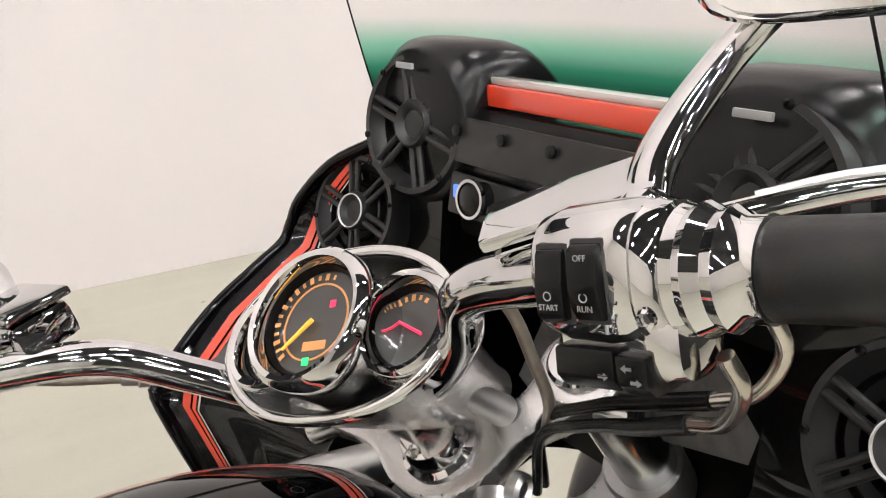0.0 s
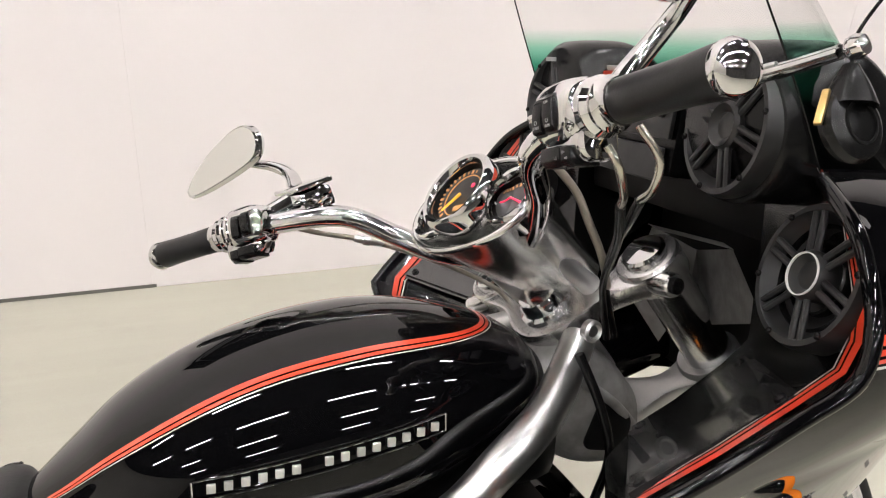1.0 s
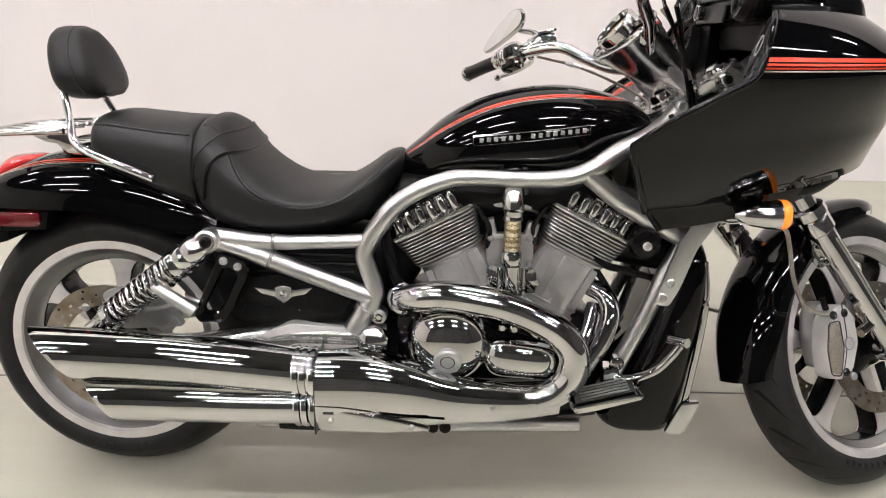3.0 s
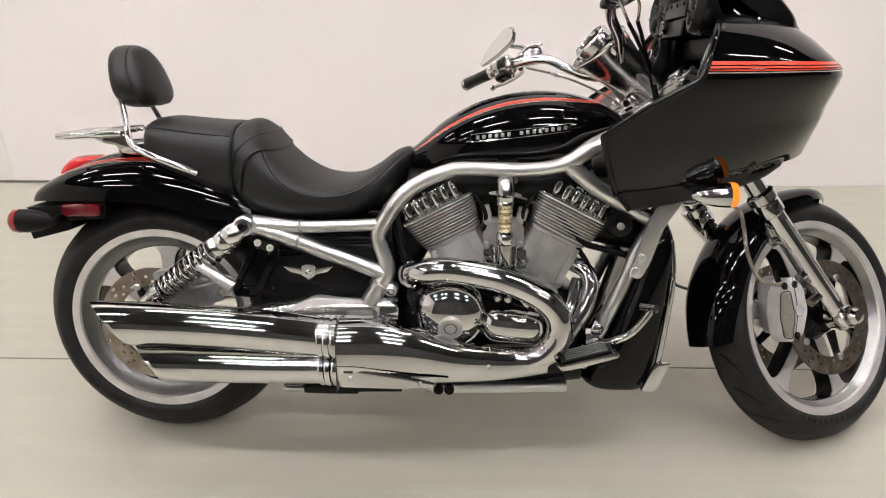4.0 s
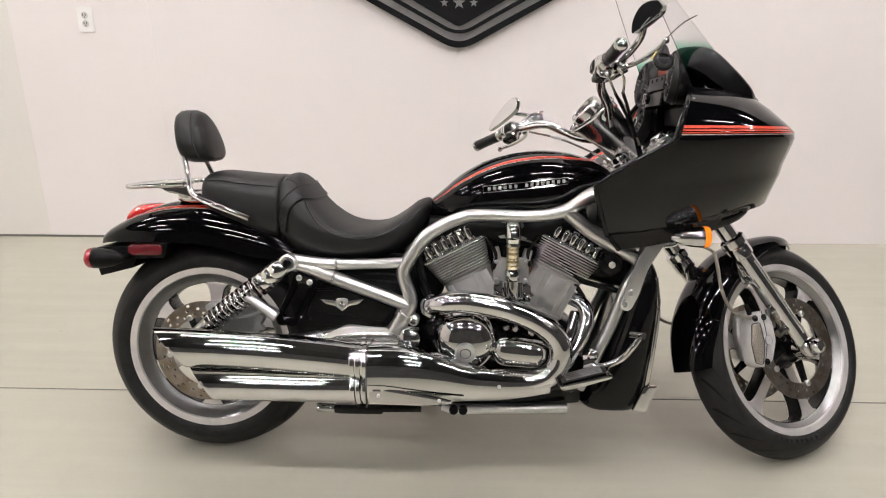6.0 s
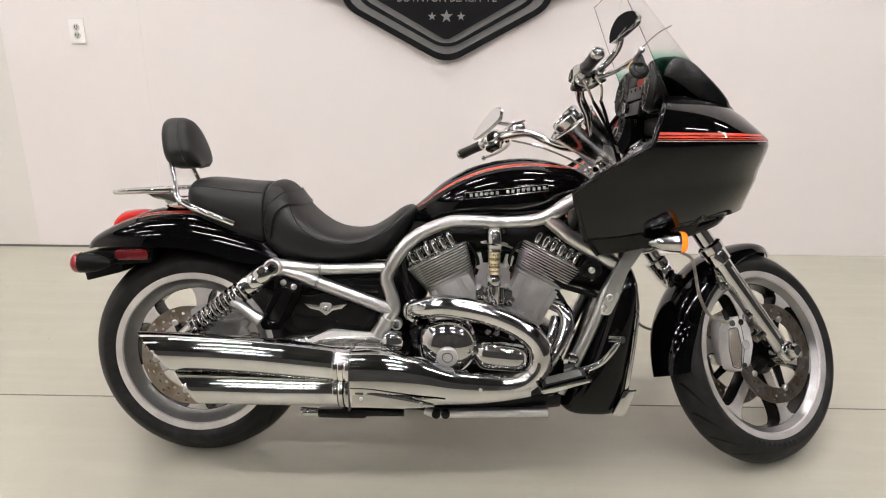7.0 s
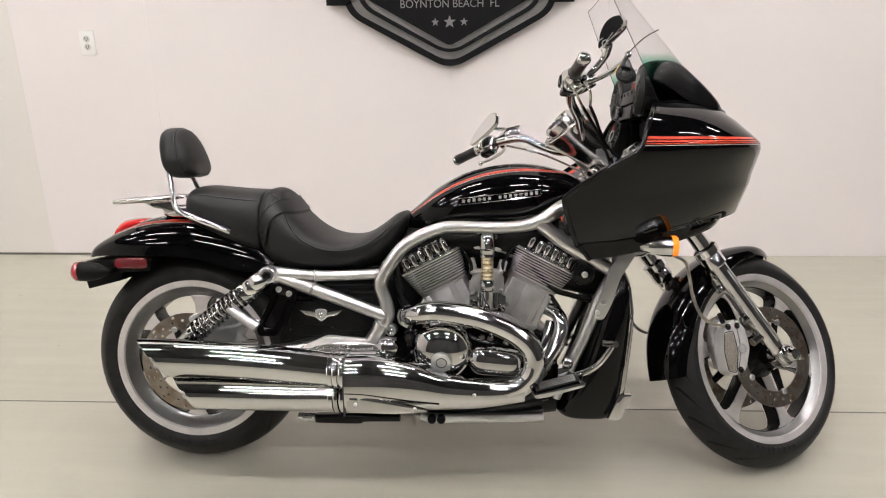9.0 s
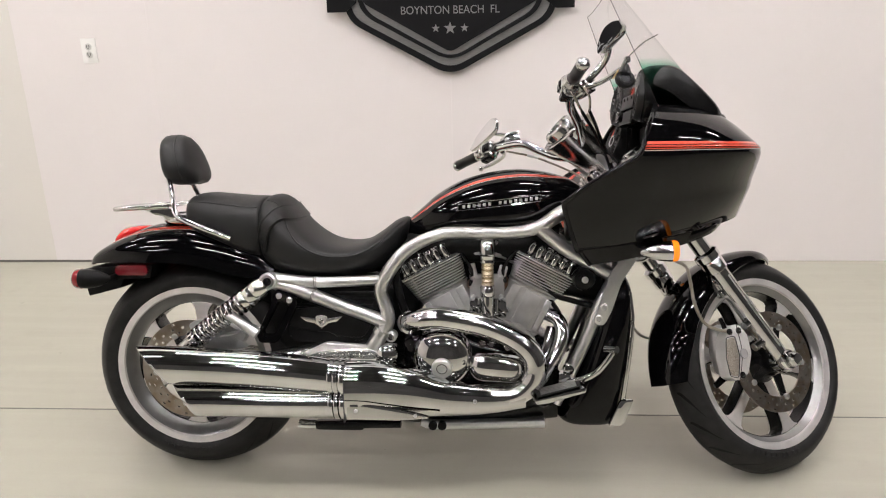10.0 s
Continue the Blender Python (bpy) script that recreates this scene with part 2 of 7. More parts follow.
def screen_material():
    """Windscreen sheet: smoke-green at the foot, clear from mid height."""
    m = bpy.data.materials.new("tinted_windscreen")
    m.use_nodes = True
    nt = m.node_tree
    nt.nodes.remove(nt.nodes["Principled BSDF"])
    out = nt.nodes["Material Output"]
    co = nt.nodes.new("ShaderNodeTexCoord")
    sep = nt.nodes.new("ShaderNodeSeparateXYZ")
    nt.links.new(co.outputs["Object"], sep.inputs[0])
    ramp = nt.nodes.new("ShaderNodeValToRGB")
    ramp.color_ramp.interpolation = "LINEAR"
    e = ramp.color_ramp.elements
    e[0].position, e[0].color = 0.0, (0.001, 0.006, 0.004, 1)
    e[1].position, e[1].color = 1.0, (0.97, 0.97, 0.97, 1)
    for at, tint in ((0.48, (0.003, 0.03, 0.019, 1)), (0.66, (0.04, 0.27, 0.17, 1)), (0.82, (0.3, 0.66, 0.5, 1))):
        mid = e.new(at)
        mid.color = tint
    mr = nt.nodes.new("ShaderNodeMapRange")
    mr.inputs[1].default_value, mr.inputs[2].default_value = 1.06, 1.198
    nt.links.new(sep.outputs[2], mr.inputs[0])
    nt.links.new(mr.outputs[0], ramp.inputs[0])
    tr = nt.nodes.new("ShaderNodeBsdfTransparent")
    nt.links.new(ramp.outputs[0], tr.inputs[0])
    gl = nt.nodes.new("ShaderNodeBsdfGlossy")
    gl.inputs["Roughness"].default_value = 0.02
    lw = nt.nodes.new("ShaderNodeLayerWeight")
    lw.inputs[0].default_value = 0.5
    pw = nt.nodes.new("ShaderNodeMath")
    pw.operation = "POWER"
    pw.inputs[1].default_value = 5.0
    nt.links.new(lw.outputs["Facing"], pw.inputs[0])
    fr = nt.nodes.new("ShaderNodeMath")
    fr.operation = "MULTIPLY_ADD"
    fr.inputs[1].default_value, fr.inputs[2].default_value = 0.7, 0.012
    nt.links.new(pw.outputs[0], fr.inputs[0])
    mx = nt.nodes.new("ShaderNodeMixShader")
    nt.links.new(fr.outputs[0], mx.inputs[0])
    nt.links.new(tr.outputs[0], mx.inputs[1])
    nt.links.new(gl.outputs[0], mx.inputs[2])
    nt.links.new(mx.outputs[0], out.inputs[0])
    return m


SCREEN = screen_material()


# ---- mesh helpers ----
def finish(bm, name, mat, sharp=38):
    me = bpy.data.meshes.new(name)
    bmesh.ops.recalc_face_normals(bm, faces=bm.faces)
    bm.to_mesh(me)
    bm.free()
    me.polygons.foreach_set("use_smooth", [True] * len(me.polygons))
    me.set_sharp_from_angle(angle=radians(sharp))
    me.materials.append(mat)
    return me


def part(name, bm, mat, parent, label="", sharp=38):
    ob = new(name, finish(bm, name, mat, sharp))
    ob.parent = parent
    if label:
        ob["label"] = label
    return ob


def thing(name, label, category, kind="", group=""):
    return tagged(new(name), label, category, group, kind)


def spline(pts, sub):
    """Catmull-Rom through points of any dimension."""
    p = [np.array(q, float) for q in pts]
    if len(p) < 3:
        return [p[0] + (p[-1] - p[0]) * k / sub for k in range(sub + 1)]
    p = [2 * p[0] - p[1]] + p + [2 * p[-1] - p[-2]]
    out = []
    for i in range(1, len(p) - 2):
        for k in range(sub):
            t = k / sub
            out.append(0.5 * (2 * p[i] + (p[i + 1] - p[i - 1]) * t + (2 * p[i - 1] - 5 * p[i] + 4 * p[i + 1] - p[i + 2]) * t * t
                              + (3 * p[i] - p[i - 1] - 3 * p[i + 1] + p[i + 2]) * t ** 3))
    return out + [p[-2]]


def loft(rings, caps=True, closed=True, bm=None):
    bm = bm or bmesh.new()
    vs = [[bm.verts.new(tuple(q)) for q in r] for r in rings]
    n = len(vs[0])
    for a, b in zip(vs, vs[1:]):
        for i in range(n if closed else n - 1):
            j = (i + 1) % n
            bm.faces.new((a[i], a[j], b[j], b[i]))
    if caps and closed:
        bm.faces.new(list(reversed(vs[0])))
        bm.faces.new(vs[-1])
    return bm


def frame_axes(d, up=(0, 0, 1)):
    d = Vector(d).normalized()
    s = d.cross(Vector(up))
    if s.length < 1e-4:
        s = d.cross(Vector((0, 1, 0)))
    s.normalize()
    return d, s, s.cross(d)


def tube(pts, r, n=12, sub=6, caps=True, flat=1.0, bm=None, up=(0, 0, 1)):
    """A pipe along a curve; r is one radius or one for each point; flat squeezes it along its up axis."""
    rr = [r] * len(pts) if isinstance(r, (int, float)) else r
    sp = spline([(*p, q) for p, q in zip(pts, rr)], sub if len(pts) > 2 else 1)
    rings = []
    for i, q in enumerate(sp):
        a, b = sp[max(0, i - 1)], sp[min(len(sp) - 1, i + 1)]
        _, s, u = frame_axes(b[:3] - a[:3], up)
        c = Vector(q[:3])
        rings.append([c + (s * math.cos(k * math.tau / n) + u * (math.sin(k * math.tau / n) * flat)) * q[3] for k in range(n)])
    return loft(rings, caps, bm=bm)


def lathe(profile, origin, axis, n=32, bm=None, caps=True, arc=math.tau):
    """profile: (radius, distance along the axis)."""
    d, s, u = frame_axes(axis, (0.01, 0.02, 1))
    o = Vector(origin)
    rings = [[o + d * h + (s * math.cos(k * arc / n) + u * math.sin(k * arc / n)) * max(r, 1e-4) for k in range(n)] for r, h in profile]
    return loft(rings, caps, bm=bm)


def ring_lathe(profile, origin, axis, n=48, bm=None):
    """A closed profile (radius, height) turned round an axis: a ring with no caps."""
    return lathe(list(profile) + [profile[0]], origin, axis, n, bm, caps=False)


def slab(outline, y0, y1, bevel=0.0, bm=None, seg=2):
    """A plate with the outline (x, z), from y0 to y1."""
    b2 = bmesh.new()
    a = [b2.verts.new((x, y0, z)) for x, z in outline]
    b = [b2.verts.new((x, y1, z)) for x, z in outline]
    n = len(a)
    b2.faces.new(a)
    b2.faces.new(list(reversed(b)))
    for i in range(n):
        b2.faces.new((a[i], b[i], b[(i + 1) % n], a[(i + 1) % n]))
    bmesh.ops.recalc_face_normals(b2, faces=b2.faces)
    if bevel:
        bmesh.ops.bevel(b2, geom=list(b2.edges), offset=bevel, segments=seg, affect="EDGES", profile=0.6)
    return merge(bm, b2)


def merge(bm, b2, m=None):
    if m is not None:
        bmesh.ops.transform(b2, matrix=m, verts=b2.verts)
    if bm is None:
        return b2
    me = bpy.data.meshes.new("tmp")
    b2.to_mesh(me)
    b2.free()
    bm.from_mesh(me)
    bpy.data.meshes.remove(me)
    return bm


def box(center, size, bevel=0.0, turn=None, bm=None, seg=2):
    b2 = bmesh.new()
    bmesh.ops.create_cube(b2, size=1.0)
    bmesh.ops.scale(b2, vec=size, verts=b2.verts)
    if bevel:
        bmesh.ops.bevel(b2, geom=list(b2.edges), offset=bevel, segments=seg, affect="EDGES", profile=0.6)
    m = Matrix.Translation(center) @ (turn.to_4x4() if turn else Matrix())
    return merge(bm, b2, m)


def rounded(poly, r, seg=4):
    """The outline with its corners rounded."""
    out = []
    n = len(poly)
    for i in range(n):
        p, a, b = Vector(poly[i]), Vector(poly[i - 1]), Vector(poly[(i + 1) % n])
        da, db = (a - p), (b - p)
        k = min(r, da.length * 0.45, db.length * 0.45)
        s, e = p + da.normalized() * k, p + db.normalized() * k
        for j in range(seg + 1):
            t = j / seg
            out.append(tuple(s * (1 - t) ** 2 + p * 2 * t * (1 - t) + e * t * t))
    return out


def body(stations, n=36, sub=5, caps=True, centre=0.0, bm=None):
    """A rounded body along x. Each station: x, low z, high z, half width, z of the widest line, squareness above, squareness below."""
    rings = []
    for x, lo, hi, w, zc, pt, pb in spline(stations, sub):
        ring = []
        for k in range(n):
            a = k * math.tau / n
            c, s = math.cos(a), math.sin(a)
            p = pt if s >= 0 else pb
            yy = math.copysign(abs(c) ** (2 / p), c) * w
            zz = zc + (abs(s) ** (2 / p)) * ((hi - zc) if s >= 0 else -(zc - lo))
            ring.append((x, centre + yy, zz))
        rings.append(ring)
    return loft(rings, caps, bm=bm)


def helix(a, b, r, wire, turns, n=8, step=18):
    d, s, u = frame_axes(Vector(b) - Vector(a))
    length = (Vector(b) - Vector(a)).length
    pts = []
    for k in range(turns * step + 1):
        t = k / (turns * step)
        ang = turns * math.tau * t
        pts.append(Vector(a) + d * (length * t) + (s * math.cos(ang) + u * math.sin(ang)) * r)
    rings = []
    for i, q in enumerate(pts):
        dd, ss, uu = frame_axes(pts[min(i + 1, len(pts) - 1)] - pts[max(0, i - 1)], d)
        rings.append([q + (ss * math.cos(k * math.tau / n) + uu * math.sin(k * math.tau / n)) * wire for k in range(n)])
    return loft(rings)


def text_mesh(words, size, mat, parent, m, name="lettering", depth=0.0006, label=""):
    """Flat raised letters in the built-in font, centred on the pose m, read along its x with its y up."""
    cu = bpy.data.curves.new(name, "FONT")
    cu.body, cu.size, cu.align_x, cu.align_y, cu.extrude = words, size, "CENTER", "CENTER", depth
    tmp = bpy.data.objects.new(name, cu)
    scene.collection.objects.link(tmp)
    me = bpy.data.meshes.new_from_object(tmp.evaluated_get(bpy.context.evaluated_depsgraph_get()))
    bpy.data.objects.remove(tmp)
    me.transform(m)
    me.materials.clear()
    me.materials.append(mat)
    ob = new(name, me)
    ob.parent = parent
    if label:
        ob["label"] = label
    return ob


# ---- the hall ----
WALL_Y, LEFT, RIGHT, BACK, HIGH = 1.86, -7.0, 8.5, -11.0, 5.3


def structure(name, bm, mat, label, category, parent=None):
    ob = new(name, finish(bm, name, mat))
    ob.parent = parent
    return tagged(ob, label, category, "", "structure")


floor = structure("floor", box(((LEFT + RIGHT) / 2, (WALL_Y + BACK) / 2, -0.06), (RIGHT - LEFT + 0.6, WALL_Y - BACK + 0.6, 0.12)), FLOORPAINT,
                  "warm grey painted concrete floor with scuffs and joints", "floor")
JOINT_Y = 0.275
part("joint", box((0.75, JOINT_Y, 0.0), (15.4, 0.005, 0.0024)), DARKTRIM, floor, "thin dark joint across the concrete")
wall = structure("wall_north", box(((LEFT + RIGHT) / 2, WALL_Y + 0.11, HIGH / 2), (RIGHT - LEFT + 0.6, 0.2, HIGH)), WALLPAINT,
                 "white painted showroom wall behind the motorcycle", "wall")
edges = [LEFT, -1.545, -0.83, 0.71, 3.4, 6.0, RIGHT]
for i, (a, b) in enumerate(zip(edges, edges[1:])):
    foot = 0.012 if b < 0.8 else 0.001
    part("panel", box(((a + b) / 2, WALL_Y + 0.008, (HIGH + foot) / 2), (b - a - 0.0007, 0.016, HIGH - foot)), WALLWARM if i in (0,) else WALLPAINT, wall)
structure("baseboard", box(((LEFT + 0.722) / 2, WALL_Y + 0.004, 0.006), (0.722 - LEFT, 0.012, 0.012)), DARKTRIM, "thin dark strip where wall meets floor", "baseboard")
structure("wall_west", box((LEFT - 0.1, (WALL_Y + BACK) / 2, HIGH / 2), (0.2, WALL_Y - BACK, HIGH)), WALLWARM, "plain white hall side wall", "wall")
structure("wall_east", box((RIGHT + 0.1, (WALL_Y + BACK) / 2, HIGH / 2), (0.2, WALL_Y - BACK, HIGH)), HALLPAINT, "plain grey hall side wall", "wall")
structure("wall_south", box(((LEFT + RIGHT) / 2, BACK - 0.1, HIGH / 2), (RIGHT - LEFT, 0.2, HIGH)), HALLPAINT, "plain grey wall at the far end of the hall", "wall")
structure("ceiling", box(((LEFT + RIGHT) / 2, (WALL_Y + BACK) / 2, HIGH + 0.06), (RIGHT - LEFT + 0.6, WALL_Y - BACK + 0.6, 0.12)), CEILPAINT, "dark painted ceiling", "ceiling")

strip = thing("ceiling_light", "long white strip light hung under the dark ceiling", "ceiling light", group="strip lights in rows")
part("housing", box((0, 0, 0.065), (1.25, 0.12, 0.11), 0.006), HOUSING, strip)
part("diffuser", box((0, 0, 0.0), (1.2, 0.055, 0.02), 0.004), GLOW, strip, "glowing white diffuser")
ROWS = ((-7.4, 3.6), (-4.3, 3.0), (-1.75, 2.1), (0.6, 3.0))
spots = [(0.4 + step * (k + 0.5), y) for y, step in ROWS for k in range(-8, 8) if abs(step * (k + 0.5)) < 6.3]
strip.location = (*spots[0], HIGH - 0.12)
for x, y in spots[1:]:
    copy_thing(strip, pose(x, y, HIGH - 0.12))

# ---- the motorcycle: built upright along x, then leaned on its stand; the front end is turned to the left ----
bike = thing("motorcycle", "black cruiser motorcycle with red pinstripes, chrome engine and frame-mounted fairing", "motorcycle")
bike.matrix_world = pose(0, -0.02, 0.002, -12.0, 0, -0.3)
HEAD = Vector((1.19, 0, 0.90))
STEER_AXIS = Vector((-math.sin(radians(35)), 0, math.cos(radians(35))))
STEER = Matrix.Translation(HEAD) @ Matrix.Rotation(radians(33), 4, STEER_AXIS) @ Matrix.Translation(-HEAD)


LOWER = Vector((0, 0, 0))


def spart(name, bm, mat, parent, label="", sharp=38):
    """A part of the front end, turned with the steering; LOWER sets the left controls a little below the right ones."""
    bmesh.ops.translate(bm, vec=LOWER, verts=bm.verts)
    bmesh.ops.transform(bm, matrix=STEER, verts=bm.verts)
    return part(name, bm, mat, parent, label, sharp)


def wheel(name, label, c, tyre_r, tyre_w, rim_r, put, disc_sides, phase, bolt_r):
    x, y, z = c
    h = tyre_w / 2
    lip = h * 0.80
    deep = h * 0.44
    well = rim_r - 0.55 * h
    cone = [(rim_r - 0.02 - (0.55 * h - 0.02) * q, h * w) for q, w in ((0.4, 0.6), (0.75, 0.47))]
    rim = put(name, ring_lathe([(rim_r, -lip), (rim_r - 0.015, -lip - 0.001), (rim_r - 0.02, -lip + 0.006), *[(r, -q) for r, q in cone], (well, -deep),
                                (well, deep), *reversed(cone), (rim_r - 0.02, lip - 0.006), (rim_r - 0.015, lip + 0.001), (rim_r, lip), (rim_r - 0.008, h * 0.5), (rim_r - 0.022, 0), (rim_r - 0.008, -h * 0.5)],
                               c, (0, 1, 0), 80), BARREL, bike, label)
    put("pocket_lining", ring_lathe([(well + 0.001, -deep + 0.001), (well - 0.0025, -deep + 0.004), (well - 0.0025, deep - 0.004), (well + 0.001, deep - 0.001)], c, (0, 1, 0), 80), SATIN, rim, "black painted rim well")
    for s in (-1, 1):
        put("rim_lip", ring_lathe([(rim_r + 0.001, s * lip), (rim_r + 0.001, s * (lip + 0.004)), (rim_r - 0.017, s * (lip + 0.002)), (rim_r - 0.02, s * (lip - 0.004))], c, (0, 1, 0), 80),
            MACHINED, rim, "bright machined rim edge")
    b = tyre_r - rim_r
    side = [(rim_r - 0.004, h * 0.78), (rim_r + 0.006, h * 0.9), (rim_r + b * 0.3, h), (tyre_r - b * 0.56, h * 0.93), (tyre_r - b * 0.36, h * 0.74), (tyre_r - b * 0.11, h * 0.4)]
    prof = side + [(tyre_r, 0)] + [(r, -q) for r, q in reversed(side)]
    put("tyre", ring_lathe(prof, c, (0, 1, 0), 96), RUBBER, rim, "black road tyre with swept grooves", 60)
    # swept tread grooves, cut as dark slivers a hair above the crown
    bm = bmesh.new()
    for k in range(22):
        for s in (-1, 1):
            a0 = math.tau * (k + (0.5 if s > 0 else 0)) / 22
            rows = []
            for j in range(8):
                t = j / 7
                q = s * h * (0.14 + 0.70 * t)
                rr = np.interp(abs(q), [0, h * 0.4, h * 0.74, h * 0.93], [tyre_r, tyre_r - b * 0.11, tyre_r - b * 0.36, tyre_r - b * 0.56]) + 0.0008
                a = a0 + 0.30 * t * t - 0.05
                w = 0.0075 * math.sin(math.pi * min(1, t * 0.9 + 0.1)) / tyre_r + 0.0006
                rows.append([(x + rr * math.cos(a - w), y + q, z + rr * math.sin(a - w)), (x + rr * math.cos(a + w), y + q, z + rr * math.sin(a + w))])
            loft(rows, False, False, bm)
    put("tread_groove", bm, MATT, rim)
    for k in range(9):
        a = math.radians(248 + 4.4 * k)
        rr, tilt = tyre_r - b * 0.78, Matrix.Rotation(-a, 3, "Y")
        put("sidewall_bar", box((x + rr * math.cos(a), y - h * 0.985, z + rr * math.sin(a)), (0.011, 0.003, 0.012), 0.001, tilt), RUBBER, rim)
    n = 6
    for k in range(n):
        a = phase + math.tau * k / n
        m = Matrix.Translation(c) @ Matrix.Rotation(-a, 4, "Y")
        foot = []
        for j in range(9):
            q = -0.2 + 0.4 * j / 8
            foot.append(((well - 0.001) * math.cos(q), (well - 0.001) * math.sin(q)))
        out = [(0.045, -0.02), (0.11, -0.017), (well - 0.05, -0.018), (well - 0.026, -0.0225), (well - 0.012, -0.03)] + foot + [(well - 0.012, 0.03), (well - 0.026, 0.0225), (well - 0.05, 0.018), (0.11, 0.017), (0.045, 0.02)]
        bm = slab(out, -deep + 0.004, deep - 0.004, 0.003)
        bmesh.ops.transform(bm, matrix=m, verts=bm.verts)
        put("spoke", bm, SATIN, rim)
        for s in (-1, 1):
            bm = slab([(px, pz * 0.86) for px, pz in out], s * (deep - 0.005), s * (deep - 0.0005), 0.001)
            bmesh.ops.transform(bm, matrix=m, verts=bm.verts)
            put("spoke_face", bm, MACHINED, rim, "bright machined spoke face")
    put("hub", lathe([(0.03, -h - 0.005), (0.042, -h), (0.05, -h * 0.7), (0.06, -h * 0.5), (0.06, h * 0.5), (0.05, h * 0.7), (0.042, h), (0.03, h + 0.005)], c, (0, 1, 0), 32), SATIN, rim)
    for s in disc_sides:
        yy = s * (h + 0.016)
        radii = [0.103, 0.110, 0.116, 0.124, 0.130, 0.138, 0.144, 0.149]
        cells = 96
        bm = bmesh.new()
        grid = [[[bm.verts.new((x + r * math.cos(math.tau * k / cells), y + yy + d, z + r * math.sin(math.tau * k / cells))) for k in range(cells)] for r in radii] for d in (-0.0025, 0.0025)]
        keep = lambda i, k: not ((i == 1 and k % 4 == 0) or (i == 3 and k % 4 == 2) or (i == 5 and k % 8 == 5))
        nr = len(radii) - 1
        for i in range(nr):
            for k in range(cells):
                if not keep(i, k):
                    continue
                k2 = (k + 1) % cells
                bm.faces.new((grid[0][i][k], grid[0][i][k2], grid[0][i + 1][k2], grid[0][i + 1][k]))
                bm.faces.new((grid[1][i][k], grid[1][i + 1][k], grid[1][i + 1][k2], grid[1][i][k2]))
                for (i2, kk, e) in ((i - 1, k, (i, k, i, k2)), (i + 1, k, (i + 1, k, i + 1, k2)), (i, (k - 1) % cells, (i, k, i + 1, k)), (i, k2, (i, k2, i + 1, k2))):
                    if i2 < 0 or i2 >= nr or not keep(i2, kk):
                        bm.faces.new((grid[0][e[0]][e[1]], grid[0][e[2]][e[3]], grid[1][e[2]][e[3]], grid[1][e[0]][e[1]]))
        put("brake_disc", bm, STEEL, rim, "bronze-grey drilled brake disc")
        for k in range(5):
            a = phase + math.tau * k / 5 + 0.3
            bm = slab([(0.04, -0.014), (0.112, -0.009), (0.112, 0.009), (0.04, 0.014)], yy - 0.004 - s * 0.006, yy + 0.004 - s * 0.006, 0.002)
            bmesh.ops.transform(bm, matrix=Matrix.Translation(c) @ Matrix.Rotation(-a, 4, "Y"), verts=bm.verts)
            put("disc_carrier", bm, SATIN, rim)
            put("disc_bolt", lathe([(0.009, -0.006), (0.009, 0.004), (0.006, 0.007)], (x + 0.108 * math.cos(a), y + yy + s * 0.002, z + 0.108 * math.sin(a)), (0, s, 0), 12), ALU, rim)
    return rim


REAR, FRONT = (0.008, 0.0, 0.325), (1.722, 0.0, 0.322)
rear_wheel = wheel("rear_wheel", "six-spoke rear wheel with wide black tyre", REAR, 0.325, 0.18, 0.241, part, (-1,), 0.45, 0.02)
front_wheel = wheel("front_wheel", "six-spoke front wheel with machined rim", FRONT, 0.325, 0.125, 0.254, spart, (-1, 1), 0.9, 0.02)

# fuel tank with its stripes and badge
TANK = [(0.655, 0.70, 0.762, 0.035, 0.735, 2.2, 2.2), (0.70, 0.705, 0.80, 0.075, 0.75, 2.2, 2.4), (0.75, 0.71, 0.842, 0.105, 0.765, 2.15, 2.6), (0.82, 0.715, 0.88, 0.126, 0.785, 2.1, 2.8),
        (0.90, 0.72, 0.903, 0.135, 0.80, 2.1, 3.0), (0.98, 0.722, 0.912, 0.135, 0.81, 2.1, 3.0), (1.05, 0.735, 0.906, 0.125, 0.815, 2.1, 2.8), (1.12, 0.765, 0.888, 0.10, 0.82, 2.1, 2.6), (1.165, 0.79, 0.865, 0.075, 0.825, 2.1, 2.4), (1.185, 0.81, 0.845, 0.04, 0.828, 2.1, 2.2)]
tank = part("tank", body(TANK, 48, 6), PAINT, bike, "gloss black teardrop fuel tank cover")


def on_body(stations, x, ang, lift=0.0008):
    """A point on a body at x and the angle round it (0: right-hand side is pi)."""
    sp = np.array(spline(stations, 8))
    q = [float(np.interp(x, sp[:, 0], sp[:, k])) for k in range(7)]
    lo, hi, w, zc, pt, pb = q[1:]
    c, s = math.cos(ang), math.sin(ang)
    p = pt if s >= 0 else pb
    yy = math.copysign(abs(c) ** (2 / p), c) * (w + lift)
    zz = zc + (abs(s) ** (2 / p)) * ((hi + lift - zc) if s >= 0 else -(zc - lo + lift))
    return Vector((q[0], yy, zz))


def ribbon(stations, xs, angs, width, lift, off=0.0, side=1):
    """A painted line on a body: strip of given width (radians) along stations x with angles."""
    rows = []
    for x, a in zip(xs, angs):
        r = []
        for j in range(4):
            aa = a + off + width * (j / 3 - 0.5)
            r.append(on_body(stations, x, math.pi - aa if side > 0 else aa, lift))
        rows.append(r)
    return loft(rows, False, False)


